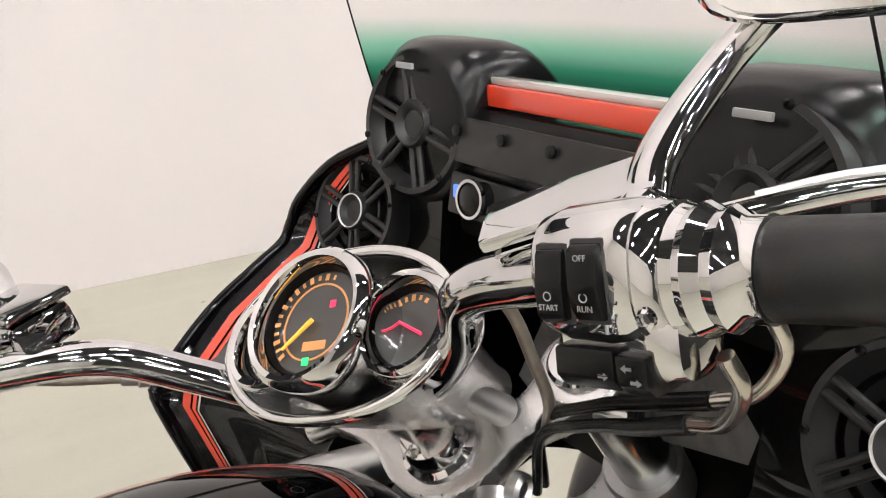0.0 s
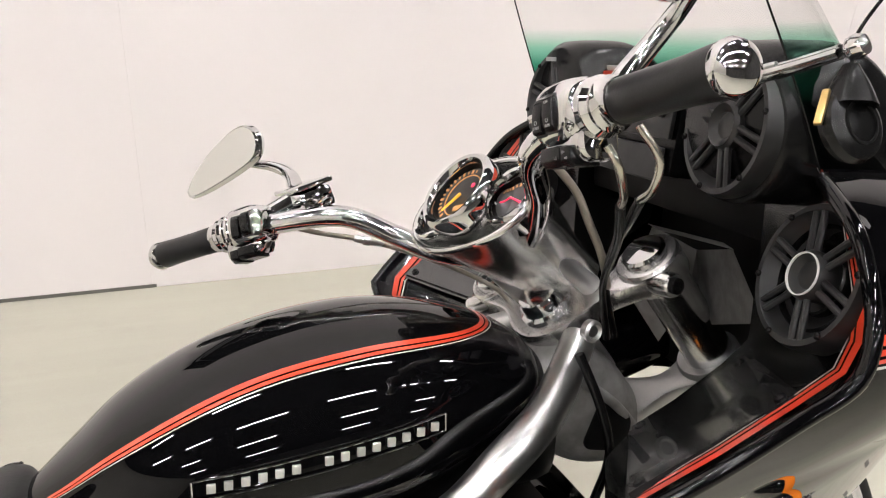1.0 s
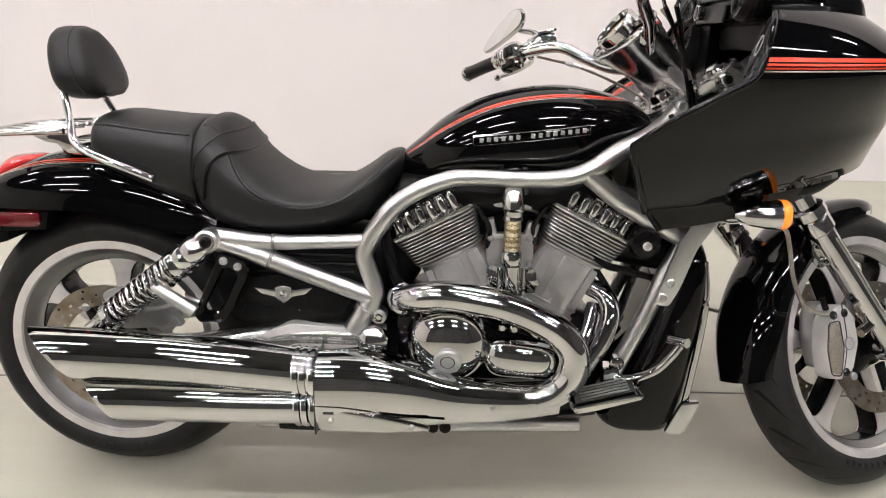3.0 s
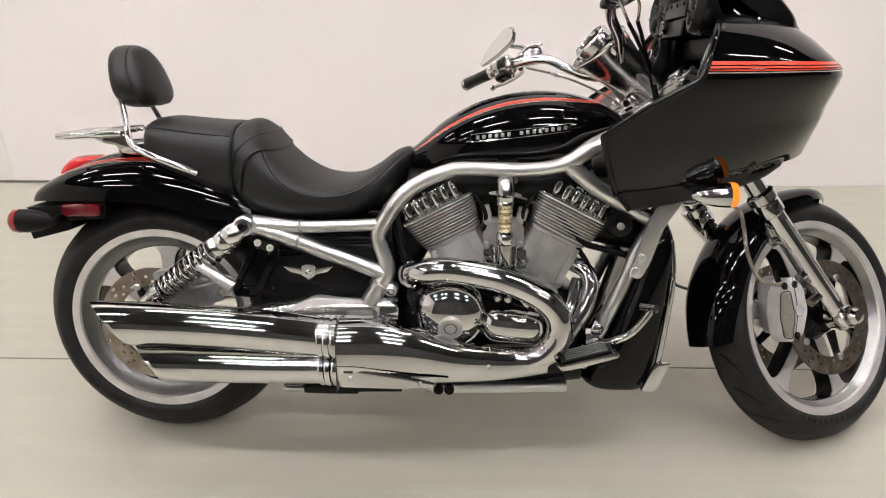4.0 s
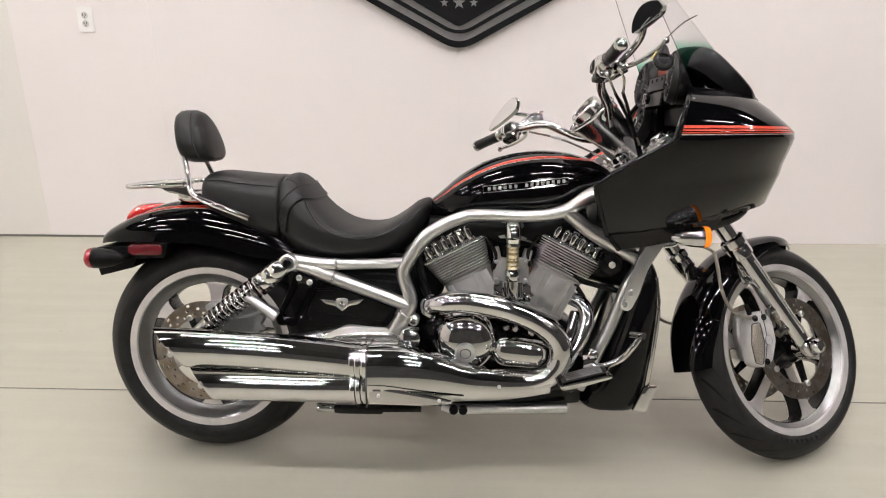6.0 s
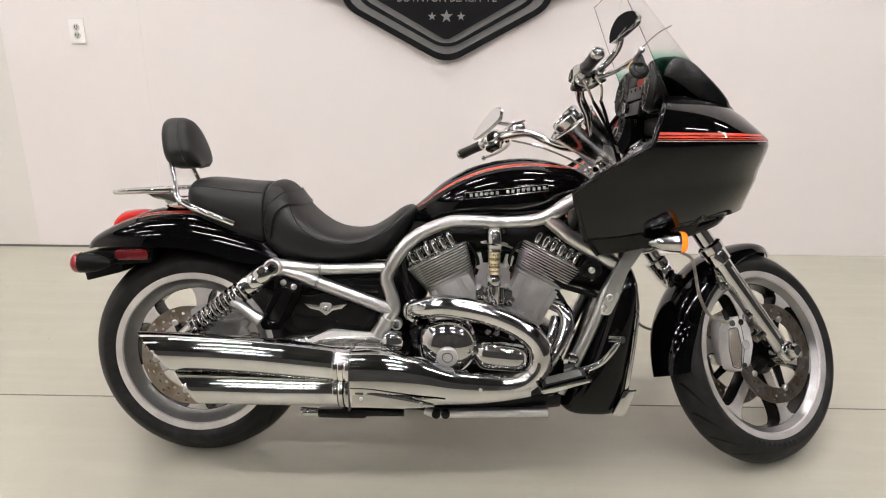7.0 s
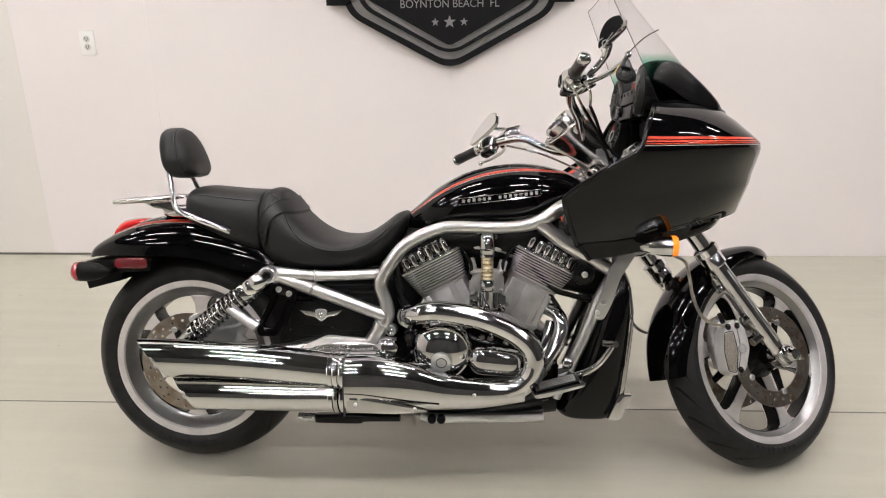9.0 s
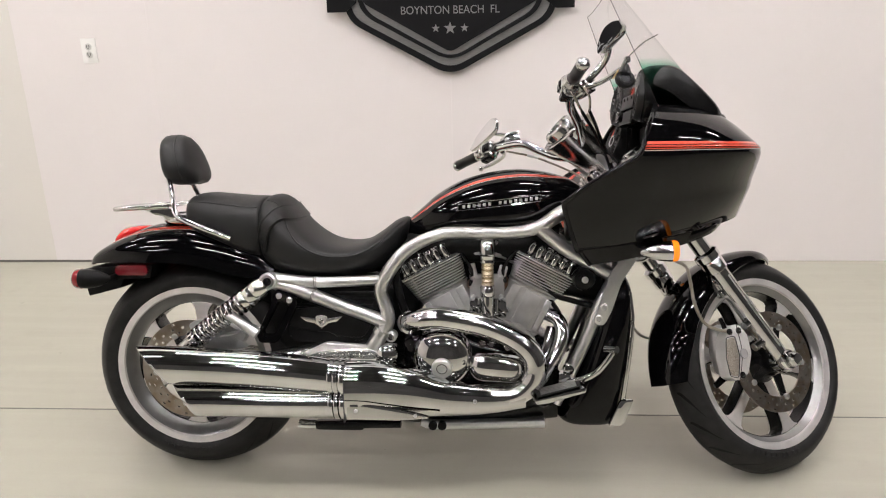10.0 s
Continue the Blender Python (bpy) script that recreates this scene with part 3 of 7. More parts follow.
def painted_line(stations, path, w0, w1, lift=0.0011, girth=0.105):
    """A painted line beside a path (x, angle) on a body, between the distances w0 and w1 to its side, in metres."""
    sp = spline(path, 8)
    rows = []
    for i, (x, a) in enumerate(sp):
        p, q = sp[max(0, i - 1)], sp[min(len(sp) - 1, i + 1)]
        d = Vector((q[0] - p[0], (q[1] - p[1]) * girth)).normalized()
        rows.append([on_body(stations, x - d.y * w, math.pi - (a + d.x * w / girth), lift) for w in (w0, (w0 + w1) / 2, w1)])
    return loft(rows, False, False)


half_path = [(0.672, 0.75), (0.72, 0.80), (0.80, 0.86), (0.88, 0.925), (0.97, 0.94), (1.04, 0.975), (1.085, 1.05), (1.112, 1.18), (1.126, 1.36)]
bow = half_path + [(1.13, math.pi / 2)] + [(x, math.pi - a) for x, a in reversed(half_path)]
for w0, w1, mt, lab in ((0.0, 0.0052, REDLINE, "orange-red pinstripe"), (-0.0052, -0.0016, REDLINE, "orange-red pinstripe"), (-0.0082, -0.0068, GREYLINE, "thin silver pinstripe")):
    part("pinstripe", painted_line(TANK, bow, w0, w1), mt, tank, lab)
# maker's badge: plain bars in its colours
for s in (1, -1):
    badge = None
    for k in range(15):
        if k in (6,):
            continue
        x = 0.828 + 0.0146 * k
        zc = 0.807 + (x - 0.826) * 0.115
        p = on_body(TANK, x, math.pi, 0.002) if s > 0 else on_body(TANK, x, 0, 0.002)
        bar_bm = box((x, p.y, zc), (0.0078, 0.003, 0.0088), 0.0006, Euler((0, radians(4), 0)).to_matrix(), None, 1)
        badge = badge or tank
        part("badge_bar", bar_bm, BADGE, tank)
    bm = bmesh.new()
    for dz in (-0.0092, 0.0092):
        tube([(x, -s * (abs(on_body(TANK, x, math.pi, 0.0015).y)), 0.807 + (x - 0.826) * 0.115 + dz) for x in np.linspace(0.812, 1.044, 7)], 0.0011, 6, 2, bm=bm)
    for x in (0.812, 1.044):
        yy = -s * abs(on_body(TANK, x, math.pi, 0.0015).y)
        zz = 0.807 + (x - 0.826) * 0.115
        tube([(x, yy, zz - 0.0092), (x, yy, zz + 0.0092)], 0.0011, 6, bm=bm)
    part("badge_frame", bm, CHROME, tank, "thin chrome badge frame")

# seats
PILLION = [(-0.005, 0.75, 0.80, 0.045, 0.775, 2.6, 2.2), (0.01, 0.735, 0.836, 0.095, 0.78, 2.8, 2.4), (0.05, 0.712, 0.848, 0.12, 0.775, 2.8, 2.6), (0.11, 0.682, 0.844, 0.13, 0.765, 2.8, 2.8), (0.18, 0.648, 0.838, 0.138, 0.755, 2.8, 2.8), (0.228, 0.635, 0.836, 0.14, 0.75, 2.8, 2.8), (0.24, 0.645, 0.828, 0.135, 0.75, 2.8, 2.6)]
pillion = part("pillion_seat", body(PILLION, 40, 6), LEATHER, bike, "black leather passenger seat")
SADDLE = [(0.232, 0.66, 0.815, 0.12, 0.75, 2.7, 2.6), (0.243, 0.638, 0.834, 0.142, 0.75, 2.7, 2.8), (0.266, 0.615, 0.842, 0.155, 0.74, 2.5, 2.8), (0.296, 0.604, 0.827, 0.165, 0.72, 2.4, 3.0), (0.335, 0.598, 0.772, 0.172, 0.70, 2.5, 3.0), (0.374, 0.597, 0.731, 0.175, 0.685, 2.8, 3.2), (0.42, 0.597, 0.704, 0.172, 0.672, 3.0, 3.2),
          (0.475, 0.6, 0.695, 0.164, 0.666, 3.0, 3.2), (0.53, 0.606, 0.703, 0.149, 0.672, 2.8, 3.0), (0.58, 0.622, 0.731, 0.128, 0.69, 2.6, 2.8), (0.622, 0.66, 0.762, 0.10, 0.72, 2.4, 2.6), (0.652, 0.705, 0.772, 0.066, 0.74, 2.3, 2.4), (0.668, 0.73, 0.765, 0.035, 0.75, 2.2, 2.2)]
saddle = part("rider_seat", body(SADDLE, 44, 6), LEATHER, bike, "black leather rider seat with stitched seams")
# seams and the strap over the step
band = []
for k in range(25):
    ang = math.pi * 1.12 - (math.pi * 1.24) * k / 24
    lean_x = 0.256 + 0.07 * math.sin(ang) if math.sin(ang) > 0 else 0.256 + 0.03 * math.sin(ang)
    band.append((lean_x, ang))
rows = []
for x, a in band:
    rows.append([on_body(SADDLE, x - 0.016, a, 0.001), on_body(SADDLE, x - 0.0135, a, 0.006), on_body(SADDLE, x + 0.0135, a, 0.006), on_body(SADDLE, x + 0.016, a, 0.001)])
part("seat_strap", loft(rows, False, False), LEATHER, saddle, "stitched leather strap across the seat")
for k in (1, 2):
    part("strap_piping", tube([r[k] for r in rows], 0.0022, 6, 2), LEATHER, saddle)
for s in (-1, 1):
    seam = [on_body(SADDLE, x, math.pi - a if s < 0 else a, 0.0004) for x, a in ((0.255, 0.95), (0.285, 0.92), (0.31, 0.75), (0.33, 0.5), (0.36, 0.24), (0.41, 0.06), (0.47, 0.02), (0.53, 0.08), (0.58, 0.26), (0.62, 0.5), (0.645, 0.75))]
    part("seam", tube(seam, 0.0024, 6, 5), LEATHER, saddle)
    seam = [on_body(PILLION, x, math.pi - 0.62 if s < 0 else 0.62, 0.0004) for x in (0.02, 0.06, 0.11, 0.16, 0.20, 0.232)]
    part("seam", tube(seam, 0.0024, 6, 5), LEATHER, pillion)

# backrest, sissy bar, rack
PAD_C = Vector((-0.036, 0, 0.945))


def pad_ring(dx, q, lift=0.0, n=48):
    """One outline of the pad, seen from the front: broad at the foot, round at the top, leaned back."""
    ring = []
    for k in range(n):
        a = k * math.tau / n
        zz = math.copysign(abs(math.sin(a)) ** 0.78, math.sin(a))
        yy = math.copysign(abs(math.cos(a)) ** 0.72, math.cos(a)) * (1.0 - 0.17 * zz - 0.06 * zz * zz)
        sag = 0.006 * max(0.0, -zz) * max(0.0, 1 - abs(yy) * 1.8)
        z = 0.077 * zz * q + sag
        ring.append(PAD_C + Vector((dx - 0.17 * z + 0.012 * (1 - zz * q) * max(0.0, dx) / 0.036, (0.098 + lift) * yy * q, z + (lift if zz > 0 else -lift))))
    return ring


pad = part("backrest_pad", loft([pad_ring(dx, q) for dx, q in ((-0.036, 0.1), (-0.0355, 0.5), (-0.034, 0.74), (-0.029, 0.88), (-0.019, 0.965), (-0.004, 1.0), (0.012, 0.995), (0.0165, 0.975), (0.021, 0.975), (0.03, 0.93), (0.036, 0.83), (0.041, 0.55), (0.042, 0.12))]),
           LEATHER, bike, "black leather passenger backrest pad")
edge_ring = pad_ring(0.0165, 0.978)
part("piping", tube(edge_ring + edge_ring[:1], 0.0021, 6, 2), LEATHER, pad)
for s in (-1, 1):
    part("sissy_bar", tube([(-0.046, s * 0.078, 0.89), (-0.036, s * 0.088, 0.862), (-0.024, s * 0.104, 0.825), (-0.014, s * 0.12, 0.797), (0.006, s * 0.128, 0.777), (0.055, s * 0.137, 0.757), (0.11, s * 0.142, 0.738), (0.158, s * 0.144, 0.72)], [0.0075, 0.0075, 0.0078, 0.0085, 0.009, 0.0092, 0.0092, 0.0085], 14), CHROME, bike, "chrome sissy bar strut")
rack = part("luggage_rack", tube([(-0.035, -0.115, 0.812), (-0.12, -0.115, 0.808), (-0.195, -0.10, 0.803), (-0.215, -0.06, 0.803), (-0.215, 0.06, 0.803), (-0.195, 0.10, 0.803), (-0.12, 0.115, 0.808), (-0.035, 0.115, 0.812)], 0.007, 12), CHROME, bike, "chrome luggage rack")
for y in (-0.06, -0.02, 0.02, 0.06):
    part("rack_bar", tube([(-0.214, y, 0.803), (-0.04, y, 0.812)], 0.005, 10), CHROME, rack)
part("rack_bracket", slab([(-0.115, 0.80), (-0.03, 0.806), (-0.025, 0.775), (-0.05, 0.77), (-0.06, 0.782), (-0.085, 0.786)], -0.10, -0.085, 0.003), CHROME, rack)
part("rack_foot", body([(-0.075, 0.757, 0.786, 0.06, 0.77, 3, 3), (-0.05, 0.752, 0.79, 0.09, 0.77, 3, 3), (-0.01, 0.752, 0.788, 0.1, 0.77, 3, 3), (0.02, 0.755, 0.778, 0.08, 0.767, 3, 3)], 24, 4), CHROME, rack)

# rear fender: an arch that hugs the tyre
def arch(stations, n=22, thick=0.005, sub=5):
    rings = []
    for x, zb, zt, w, p in spline(stations, sub):
        outer, inner = [], []
        for k in range(n + 1):
            a = math.pi * k / n
            c, s = math.cos(a), math.sin(a)
            outer.append((x, -w * math.copysign(abs(c) ** (2 / p), c), zb + (zt - zb) * abs(s) ** (2 / p)))
            inner.append((x, -(w - thick) * math.copysign(abs(c) ** (2 / p), c), zb + (zt - thick - zb) * abs(s) ** (2 / p)))
        rings.append(outer + inner[::-1])
    return loft(rings)


FENDER = [(-0.318, 0.628, 0.645, 0.02, 2.2), (-0.308, 0.632, 0.66, 0.06, 2.3), (-0.28, 0.64, 0.681, 0.092, 2.4), (-0.23, 0.646, 0.708, 0.115, 2.5), (-0.17, 0.648, 0.735, 0.127, 2.6), (-0.10, 0.648, 0.755, 0.133, 2.6), (0.0, 0.645, 0.762, 0.136, 2.6), (0.07, 0.634, 0.752, 0.137, 2.6), (0.13, 0.616, 0.735, 0.137, 2.8), (0.19, 0.606, 0.71, 0.137, 3.0), (0.24, 0.60, 0.69, 0.135, 3.0), (0.275, 0.60, 0.66, 0.13, 3.0)]
fender = part("rear_fender", arch(FENDER), PAINT, bike, "gloss black rear fender")
FLIKE = [(x, zb, zt, w, zb, p, 2.0) for x, zb, zt, w, p in FENDER]
fx = list(np.linspace(-0.235, 0.06, 18))
for s in (1, -1):
    for off, wd, mt in ((0.02, 0.05, REDLINE), (-0.05, 0.03, REDLINE), (-0.1, 0.014, GREYLINE)):
        part("pinstripe", ribbon(FLIKE, fx, [1.0] * 18, wd, 0.0011, off, s), mt, fender, "orange-red pinstripe")
part("tail_lamp", body([(-0.252, 0.69, 0.702, 0.02, 0.695, 2.2, 2.2), (-0.24, 0.692, 0.722, 0.035, 0.705, 2.2, 2.2), (-0.218, 0.70, 0.741, 0.042, 0.715, 2.2, 2.2), (-0.185, 0.715, 0.7475, 0.04, 0.728, 2.2, 2.2), (-0.15, 0.728, 0.7485, 0.028, 0.738, 2.2, 2.2), (-0.135, 0.735, 0.746, 0.01, 0.74, 2.2, 2.2)], 24, 5), REDLENS, bike, "bright red teardrop tail lamp")
for s in (-1, 1):
    part("side_reflector", slab(rounded([(-0.195, 0.611), (-0.098, 0.611), (-0.098, 0.641), (-0.195, 0.641)], 0.014), s * 0.128, s * 0.138, 0.002), DARKRED, bike, "dark red side reflector")
    sig = part("rear_indicator", lathe([(0.005, -0.002), (0.022, 0.0), (0.028, 0.008), (0.0285, 0.03), (0.024, 0.06), (0.014, 0.085), (0.006, 0.098)], (-0.282, s * 0.185, 0.609), (1, 0, 0), 28), MATT, bike, "black bullet rear indicator")
    part("lens", lathe([(0.012, -0.011), (0.024, -0.007), (0.0288, 0.0), (0.0291, 0.007), (0.0291, 0.012)], (-0.282, s * 0.185, 0.609), (1, 0, 0), 28), CLEARRED, sig, "red lens")
    part("stalk", tube([(-0.205, s * 0.185, 0.606), (-0.205, s * 0.05, 0.604)], 0.009, 12), MATT, sig)
part("plate_bracket", slab([(-0.25, 0.605), (-0.18, 0.612), (-0.20, 0.568), (-0.298, 0.543), (-0.305, 0.568), (-0.27, 0.588)], -0.10, 0.10, 0.003), MATT, bike, "black number plate bracket")
part("inner_fender", slab([(-0.30, 0.628), (-0.09, 0.642), (-0.10, 0.60), (-0.19, 0.595), (-0.25, 0.60)], -0.115, 0.115, 0.004), MATT, bike)

# frame: bright tubes on both sides
for s in (-1, 1):
    up = (0, 0, 1)
    part("frame_rail", tube([(1.232, s * 0.045, 0.86), (1.20, s * 0.075, 0.835), (1.155, s * 0.115, 0.812), (1.10, s * 0.145, 0.79), (1.035, s * 0.16, 0.752), (0.955, s * 0.165, 0.737), (0.80, s * 0.165, 0.738), (0.755, s * 0.165, 0.731), (0.70, s * 0.165, 0.708), (0.65, s * 0.165, 0.672), (0.61, s * 0.165, 0.616), (0.593, s * 0.165, 0.577),
                             (0.6, s * 0.165, 0.545), (0.611, s * 0.165, 0.512), (0.611, s * 0.165, 0.482), (0.589, s * 0.165, 0.444), (0.568, s * 0.163, 0.408)],
                            [0.019, 0.02, 0.0205, 0.021, 0.0185, 0.017, 0.0168, 0.017, 0.0178, 0.019, 0.02, 0.0195, 0.019, 0.0195, 0.02, 0.022, 0.024], 18, 6, up=(0, 1, 0)), ALU, bike, "silver tubular frame rail")
    part("frame_tube", tube([(0.275, s * 0.165, 0.606), (0.40, s * 0.168, 0.598), (0.50, s * 0.167, 0.60), (0.596, s * 0.165, 0.604)], [0.021, 0.0162, 0.0152, 0.0152], 16), ALU, bike)
    part("frame_tube", tube([(0.275, s * 0.165, 0.60), (0.35, s * 0.168, 0.578), (0.41, s * 0.168, 0.556), (0.505, s * 0.167, 0.521), (0.612, s * 0.165, 0.481)], [0.02, 0.0205, 0.0198, 0.0192, 0.0195], 16), ALU, bike)
    for x, z, r, lean in ((0.408, 0.598, 0.0166, 0.05), (0.40, 0.5605, 0.0207, -0.38)):
        part("frame_seam", lathe([(r, -0.004), (r + 0.0014, -0.0025), (r + 0.0014, -0.0005), (r - 0.0005, 0.0003), (r - 0.0005, 0.0013), (r + 0.0008, 0.002), (r, 0.0035)], (x, s * 0.168, z), (1, 0, lean), 24), GREYCAST, bike)
    clamp = part("rail_clamp", lathe([(0.021, -0.009), (0.0255, -0.007), (0.0255, 0.007), (0.021, 0.009)], (0.594, s * 0.165, 0.453), (0.5, 0, 0.86), 24), ALU, bike, "cast clamp at the foot of the frame rail")
    part("clamp_ear", lathe([(0.0145, -0.02), (0.016, -0.016), (0.016, 0.012), (0.013, 0.015), (0.001, 0.015)], (0.622, s * 0.165, 0.443), (0, s, 0), 22), ALU, clamp)
    part("clamp_bolt", lathe([(0.0095, 0.014), (0.0095, 0.02), (0.007, 0.022), (0.005, 0.017), (0.001, 0.017)], (0.622, s * 0.165, 0.443), (0, s, 0), 18), CHROME, clamp)
    part("frame_brace", tube([(1.035, s * 0.158, 0.752), (1.06, s * 0.156, 0.732), (1.113, s * 0.15, 0.69), (1.205, s * 0.14, 0.636), (1.26, s * 0.13, 0.605)], [0.02, 0.02, 0.0195, 0.0195, 0.0195], 16), ALU, bike)
    part("down_tube", tube([(1.285, s * 0.12, 0.70), (1.252, s * 0.13, 0.612), (1.212, s * 0.135, 0.53), (1.182, s * 0.138, 0.448), (1.12, s * 0.14, 0.312), (1.088, s * 0.14, 0.245)], [0.0185] * 6, 16), ALU, bike)
    br = part("fairing_bracket", slab(rounded([(1.296, 0.712), (1.338, 0.712), (1.266, 0.598), (1.242, 0.52), (1.22, 0.474), (1.19, 0.482), (1.21, 0.55), (1.234, 0.62), (1.266, 0.675)], 0.014), s * 0.156, s * 0.166, 0.002), ALU, bike, "flat silver bracket plate with two bolts")
    for x, z in ((1.219, 0.528), (1.205, 0.496)):
        part("bolt", lathe([(0.011, 0), (0.011, 0.004), (0.007, 0.006), (0.0065, 0.002)], (x, s * 0.166, z), (0, s, 0), 16), ALU, br)
    part("neck_bolt", lathe([(0.0125, 0), (0.0125, 0.008), (0.009, 0.011), (0.0065, 0.008), (0.001, 0.008)], (1.236, s * 0.058, 0.874), (0.2, s, 0.1), 20), ALU, bike)
part("steering_neck", lathe([(0.03, -0.10), (0.036, -0.09), (0.034, -0.03), (0.036, -0.022)], (1.222, 0, 0.862), tuple(STEER_AXIS), 28), CAST, bike)
part("tank_front_cover", body([(1.13, 0.70, 0.80, 0.10, 0.75, 2.5, 2.5), (1.17, 0.69, 0.825, 0.085, 0.75, 2.5, 2.5), (1.20, 0.68, 0.80, 0.06, 0.75, 2.5, 2.5)], 24, 4), MATT, bike)
neck = part("neck_casting", body([(1.19, 0.72, 0.84, 0.05, 0.79, 3, 3), (1.23, 0.70, 0.855, 0.068, 0.79, 3.4, 3.4), (1.275, 0.69, 0.83, 0.068, 0.77, 3.4, 3.4), (1.31, 0.69, 0.79, 0.055, 0.74, 3, 3)], 28, 4), GREYCAST, bike, "grey cast steering neck")
for s in (-1, 1):
    part("neck_pocket", slab(rounded([(1.228, 0.735), (1.285, 0.722), (1.292, 0.765), (1.25, 0.80)], 0.012), s * 0.066, s * 0.0715, 0.002), MATT, neck)
    part("neck_rib", tube([(1.215, s * 0.066, 0.825), (1.262, s * 0.071, 0.79), (1.302, s * 0.06, 0.745)], 0.006, 10), GREYCAST, neck)
    part("wiring", tube([(1.21, s * 0.085, 0.86), (1.232, s * 0.098, 0.80), (1.245, s * 0.1, 0.74), (1.235, s * 0.09, 0.68)], 0.0055, 10), SATIN, neck, "black wiring loom")

# ---- engine ----
engine = part("engine_case", body([(0.60, 0.30, 0.44, 0.10, 0.37, 3, 3), (0.64, 0.22, 0.45, 0.12, 0.36, 3.4, 3.4), (0.72, 0.185, 0.47, 0.135, 0.36, 3.6, 3.6), (0.86, 0.175, 0.48, 0.14, 0.36, 3.6, 3.6), (1.0, 0.18, 0.455, 0.135, 0.36, 3.6, 3.6), (1.07, 0.21, 0.42, 0.12, 0.33, 3.2, 3.2), (1.10, 0.24, 0.38, 0.10, 0.31, 3, 3)], 36, 4), SATIN, bike, "dark V-twin engine case")


def cylinder(base, tilt, front):
    """One finned cylinder: barrel, fins, chrome head cover. tilt in degrees back from upright."""
    m = Matrix.Translation(base) @ Matrix.Rotation(radians(-tilt), 4, "Y")
    put = lambda name, bm, mat, par, lab="": (bmesh.ops.transform(bm, matrix=m, verts=bm.verts), part(name, bm, mat, par, lab))[1]

    def jacket(z0, z1, half, deep, soft):
        """A round-cornered ring of the barrel between two heights."""
        out = rounded([(-half, -deep), (half, -deep), (half, deep), (-half, deep)], 0.052, 10)
        bm = bmesh.new()
        rows = [[bm.verts.new((x * q, y * q, z)) for x, y in out] for q, z in ((1 - soft / half, z0), (1.0, z0 + soft), (1.0, z1 - soft), (1 - soft / half, z1))]
        bm.faces.new(list(reversed(rows[0])))
        bm.faces.new(rows[-1])
        for a, b in zip(rows, rows[1:]):
            for i in range(len(a)):
                bm.faces.new((a[i], a[(i + 1) % len(a)], b[(i + 1) % len(a)], b[i])).smooth = True
        return bm

    cyl = put("cylinder", jacket(-0.002, 0.212, 0.073, 0.127, 0.004), CAST, engine, "silver cast cylinder barrel")
    put("barrel_flange", jacket(0.062, 0.076, 0.079, 0.133, 0.003), CAST, cyl)
    put("barrel_rib", jacket(0.084, 0.09, 0.0765, 0.1305, 0.002), CAST, cyl)
    put("barrel_collar", jacket(0.196, 0.206, 0.077, 0.131, 0.003), CAST, cyl)
    put("barrel_boss", box((0.02 if front else -0.02, -0.124, 0.10), (0.03, 0.012, 0.05), 0.004), CAST, cyl)
    # core coloured black so the gaps between the fins read as shaded
    put("head_core", box((0.008, 0, 0.245), (0.142, 0.225, 0.085), 0.01), MATT, cyl, "head core, blackened to deepen the shade between the fins")
    for k in range(10):
        t = k / 9
        z = 0.2105 + 0.0073 * k
        w0, w1 = -0.077 - 0.017 * t, 0.077 + 0.018 * t
        out = rounded([(w0, -0.136), (w1, -0.136), (w1, 0.136), (w0, 0.136)], 0.03, 5)
        bm = bmesh.new()
        rows = [[bm.verts.new((x * q, y * q, z + dz)) for x, y in out] for q, dz in ((0.955, -0.0014), (0.997, -0.0013), (1.0, 0.0), (0.997, 0.0013), (0.955, 0.0014))]
        bm.faces.new(list(reversed(rows[0])))
        bm.faces.new(rows[-1])
        for a, b in zip(rows, rows[1:]):
            for i in range(len(a)):
                bm.faces.new((a[i], a[(i + 1) % len(a)], b[(i + 1) % len(a)], b[i]))
        put("fin", bm, ALU, cyl)
    side = -1 if front else 1
    scallop = [(-0.086, 0.279), (0.086, 0.279), (0.088, 0.300), (0.078, 0.306)]
    for k in range(6):
        mid = 0.062 - 0.0248 * k
        tall = 0.321 + 0.006 * (1 - abs(k - 2.5) / 2.5) + (0.003 if k % 2 else 0.0)
        scallop += [(mid + 0.0105, tall - 0.002), (mid + 0.008, tall), (mid - 0.008, tall), (mid - 0.0105, tall - 0.002), (mid - 0.0118, tall - 0.011)]
    scallop += [(-0.088, 0.300)]
    head = put("head_cover", slab([(x - 0.004 * side, z) for x, z in scallop], -0.116, 0.116, 0.0022), CHROME, cyl, "chrome head cover with deep ribs")
    for k in range(6):
        x = 0.062 - 0.0248 * k - 0.004 * side
        foot = 0.286 + 0.004 * (k % 2)
        yy = -0.122 + 0.003 * (k % 2)
        put("head_rib", tube([(x, yy + 0.006, foot - 0.004), (x, yy, foot + 0.002), (x, yy, 0.312), (x, yy + 0.004, 0.319), (x, yy + 0.02, 0.324)], [0.0045, 0.0088, 0.0092, 0.0088, 0.008], 14, 4, flat=0.8, up=(0, -1, 0)), CHROME, head)
        if k < 5:
            put("head_bolt", lathe([(0.0048, 0), (0.0048, 0.004), (0.003, 0.006), (0.001, 0.005)], (x - 0.0124, -0.116, 0.295), (0, -1, 0), 12), SATIN, head)
    put("head_rail", slab([(-0.09, 0.2765), (0.09, 0.2765), (0.09, 0.284), (-0.09, 0.284)], -0.134, 0.134, 0.002), POLISHED, head)
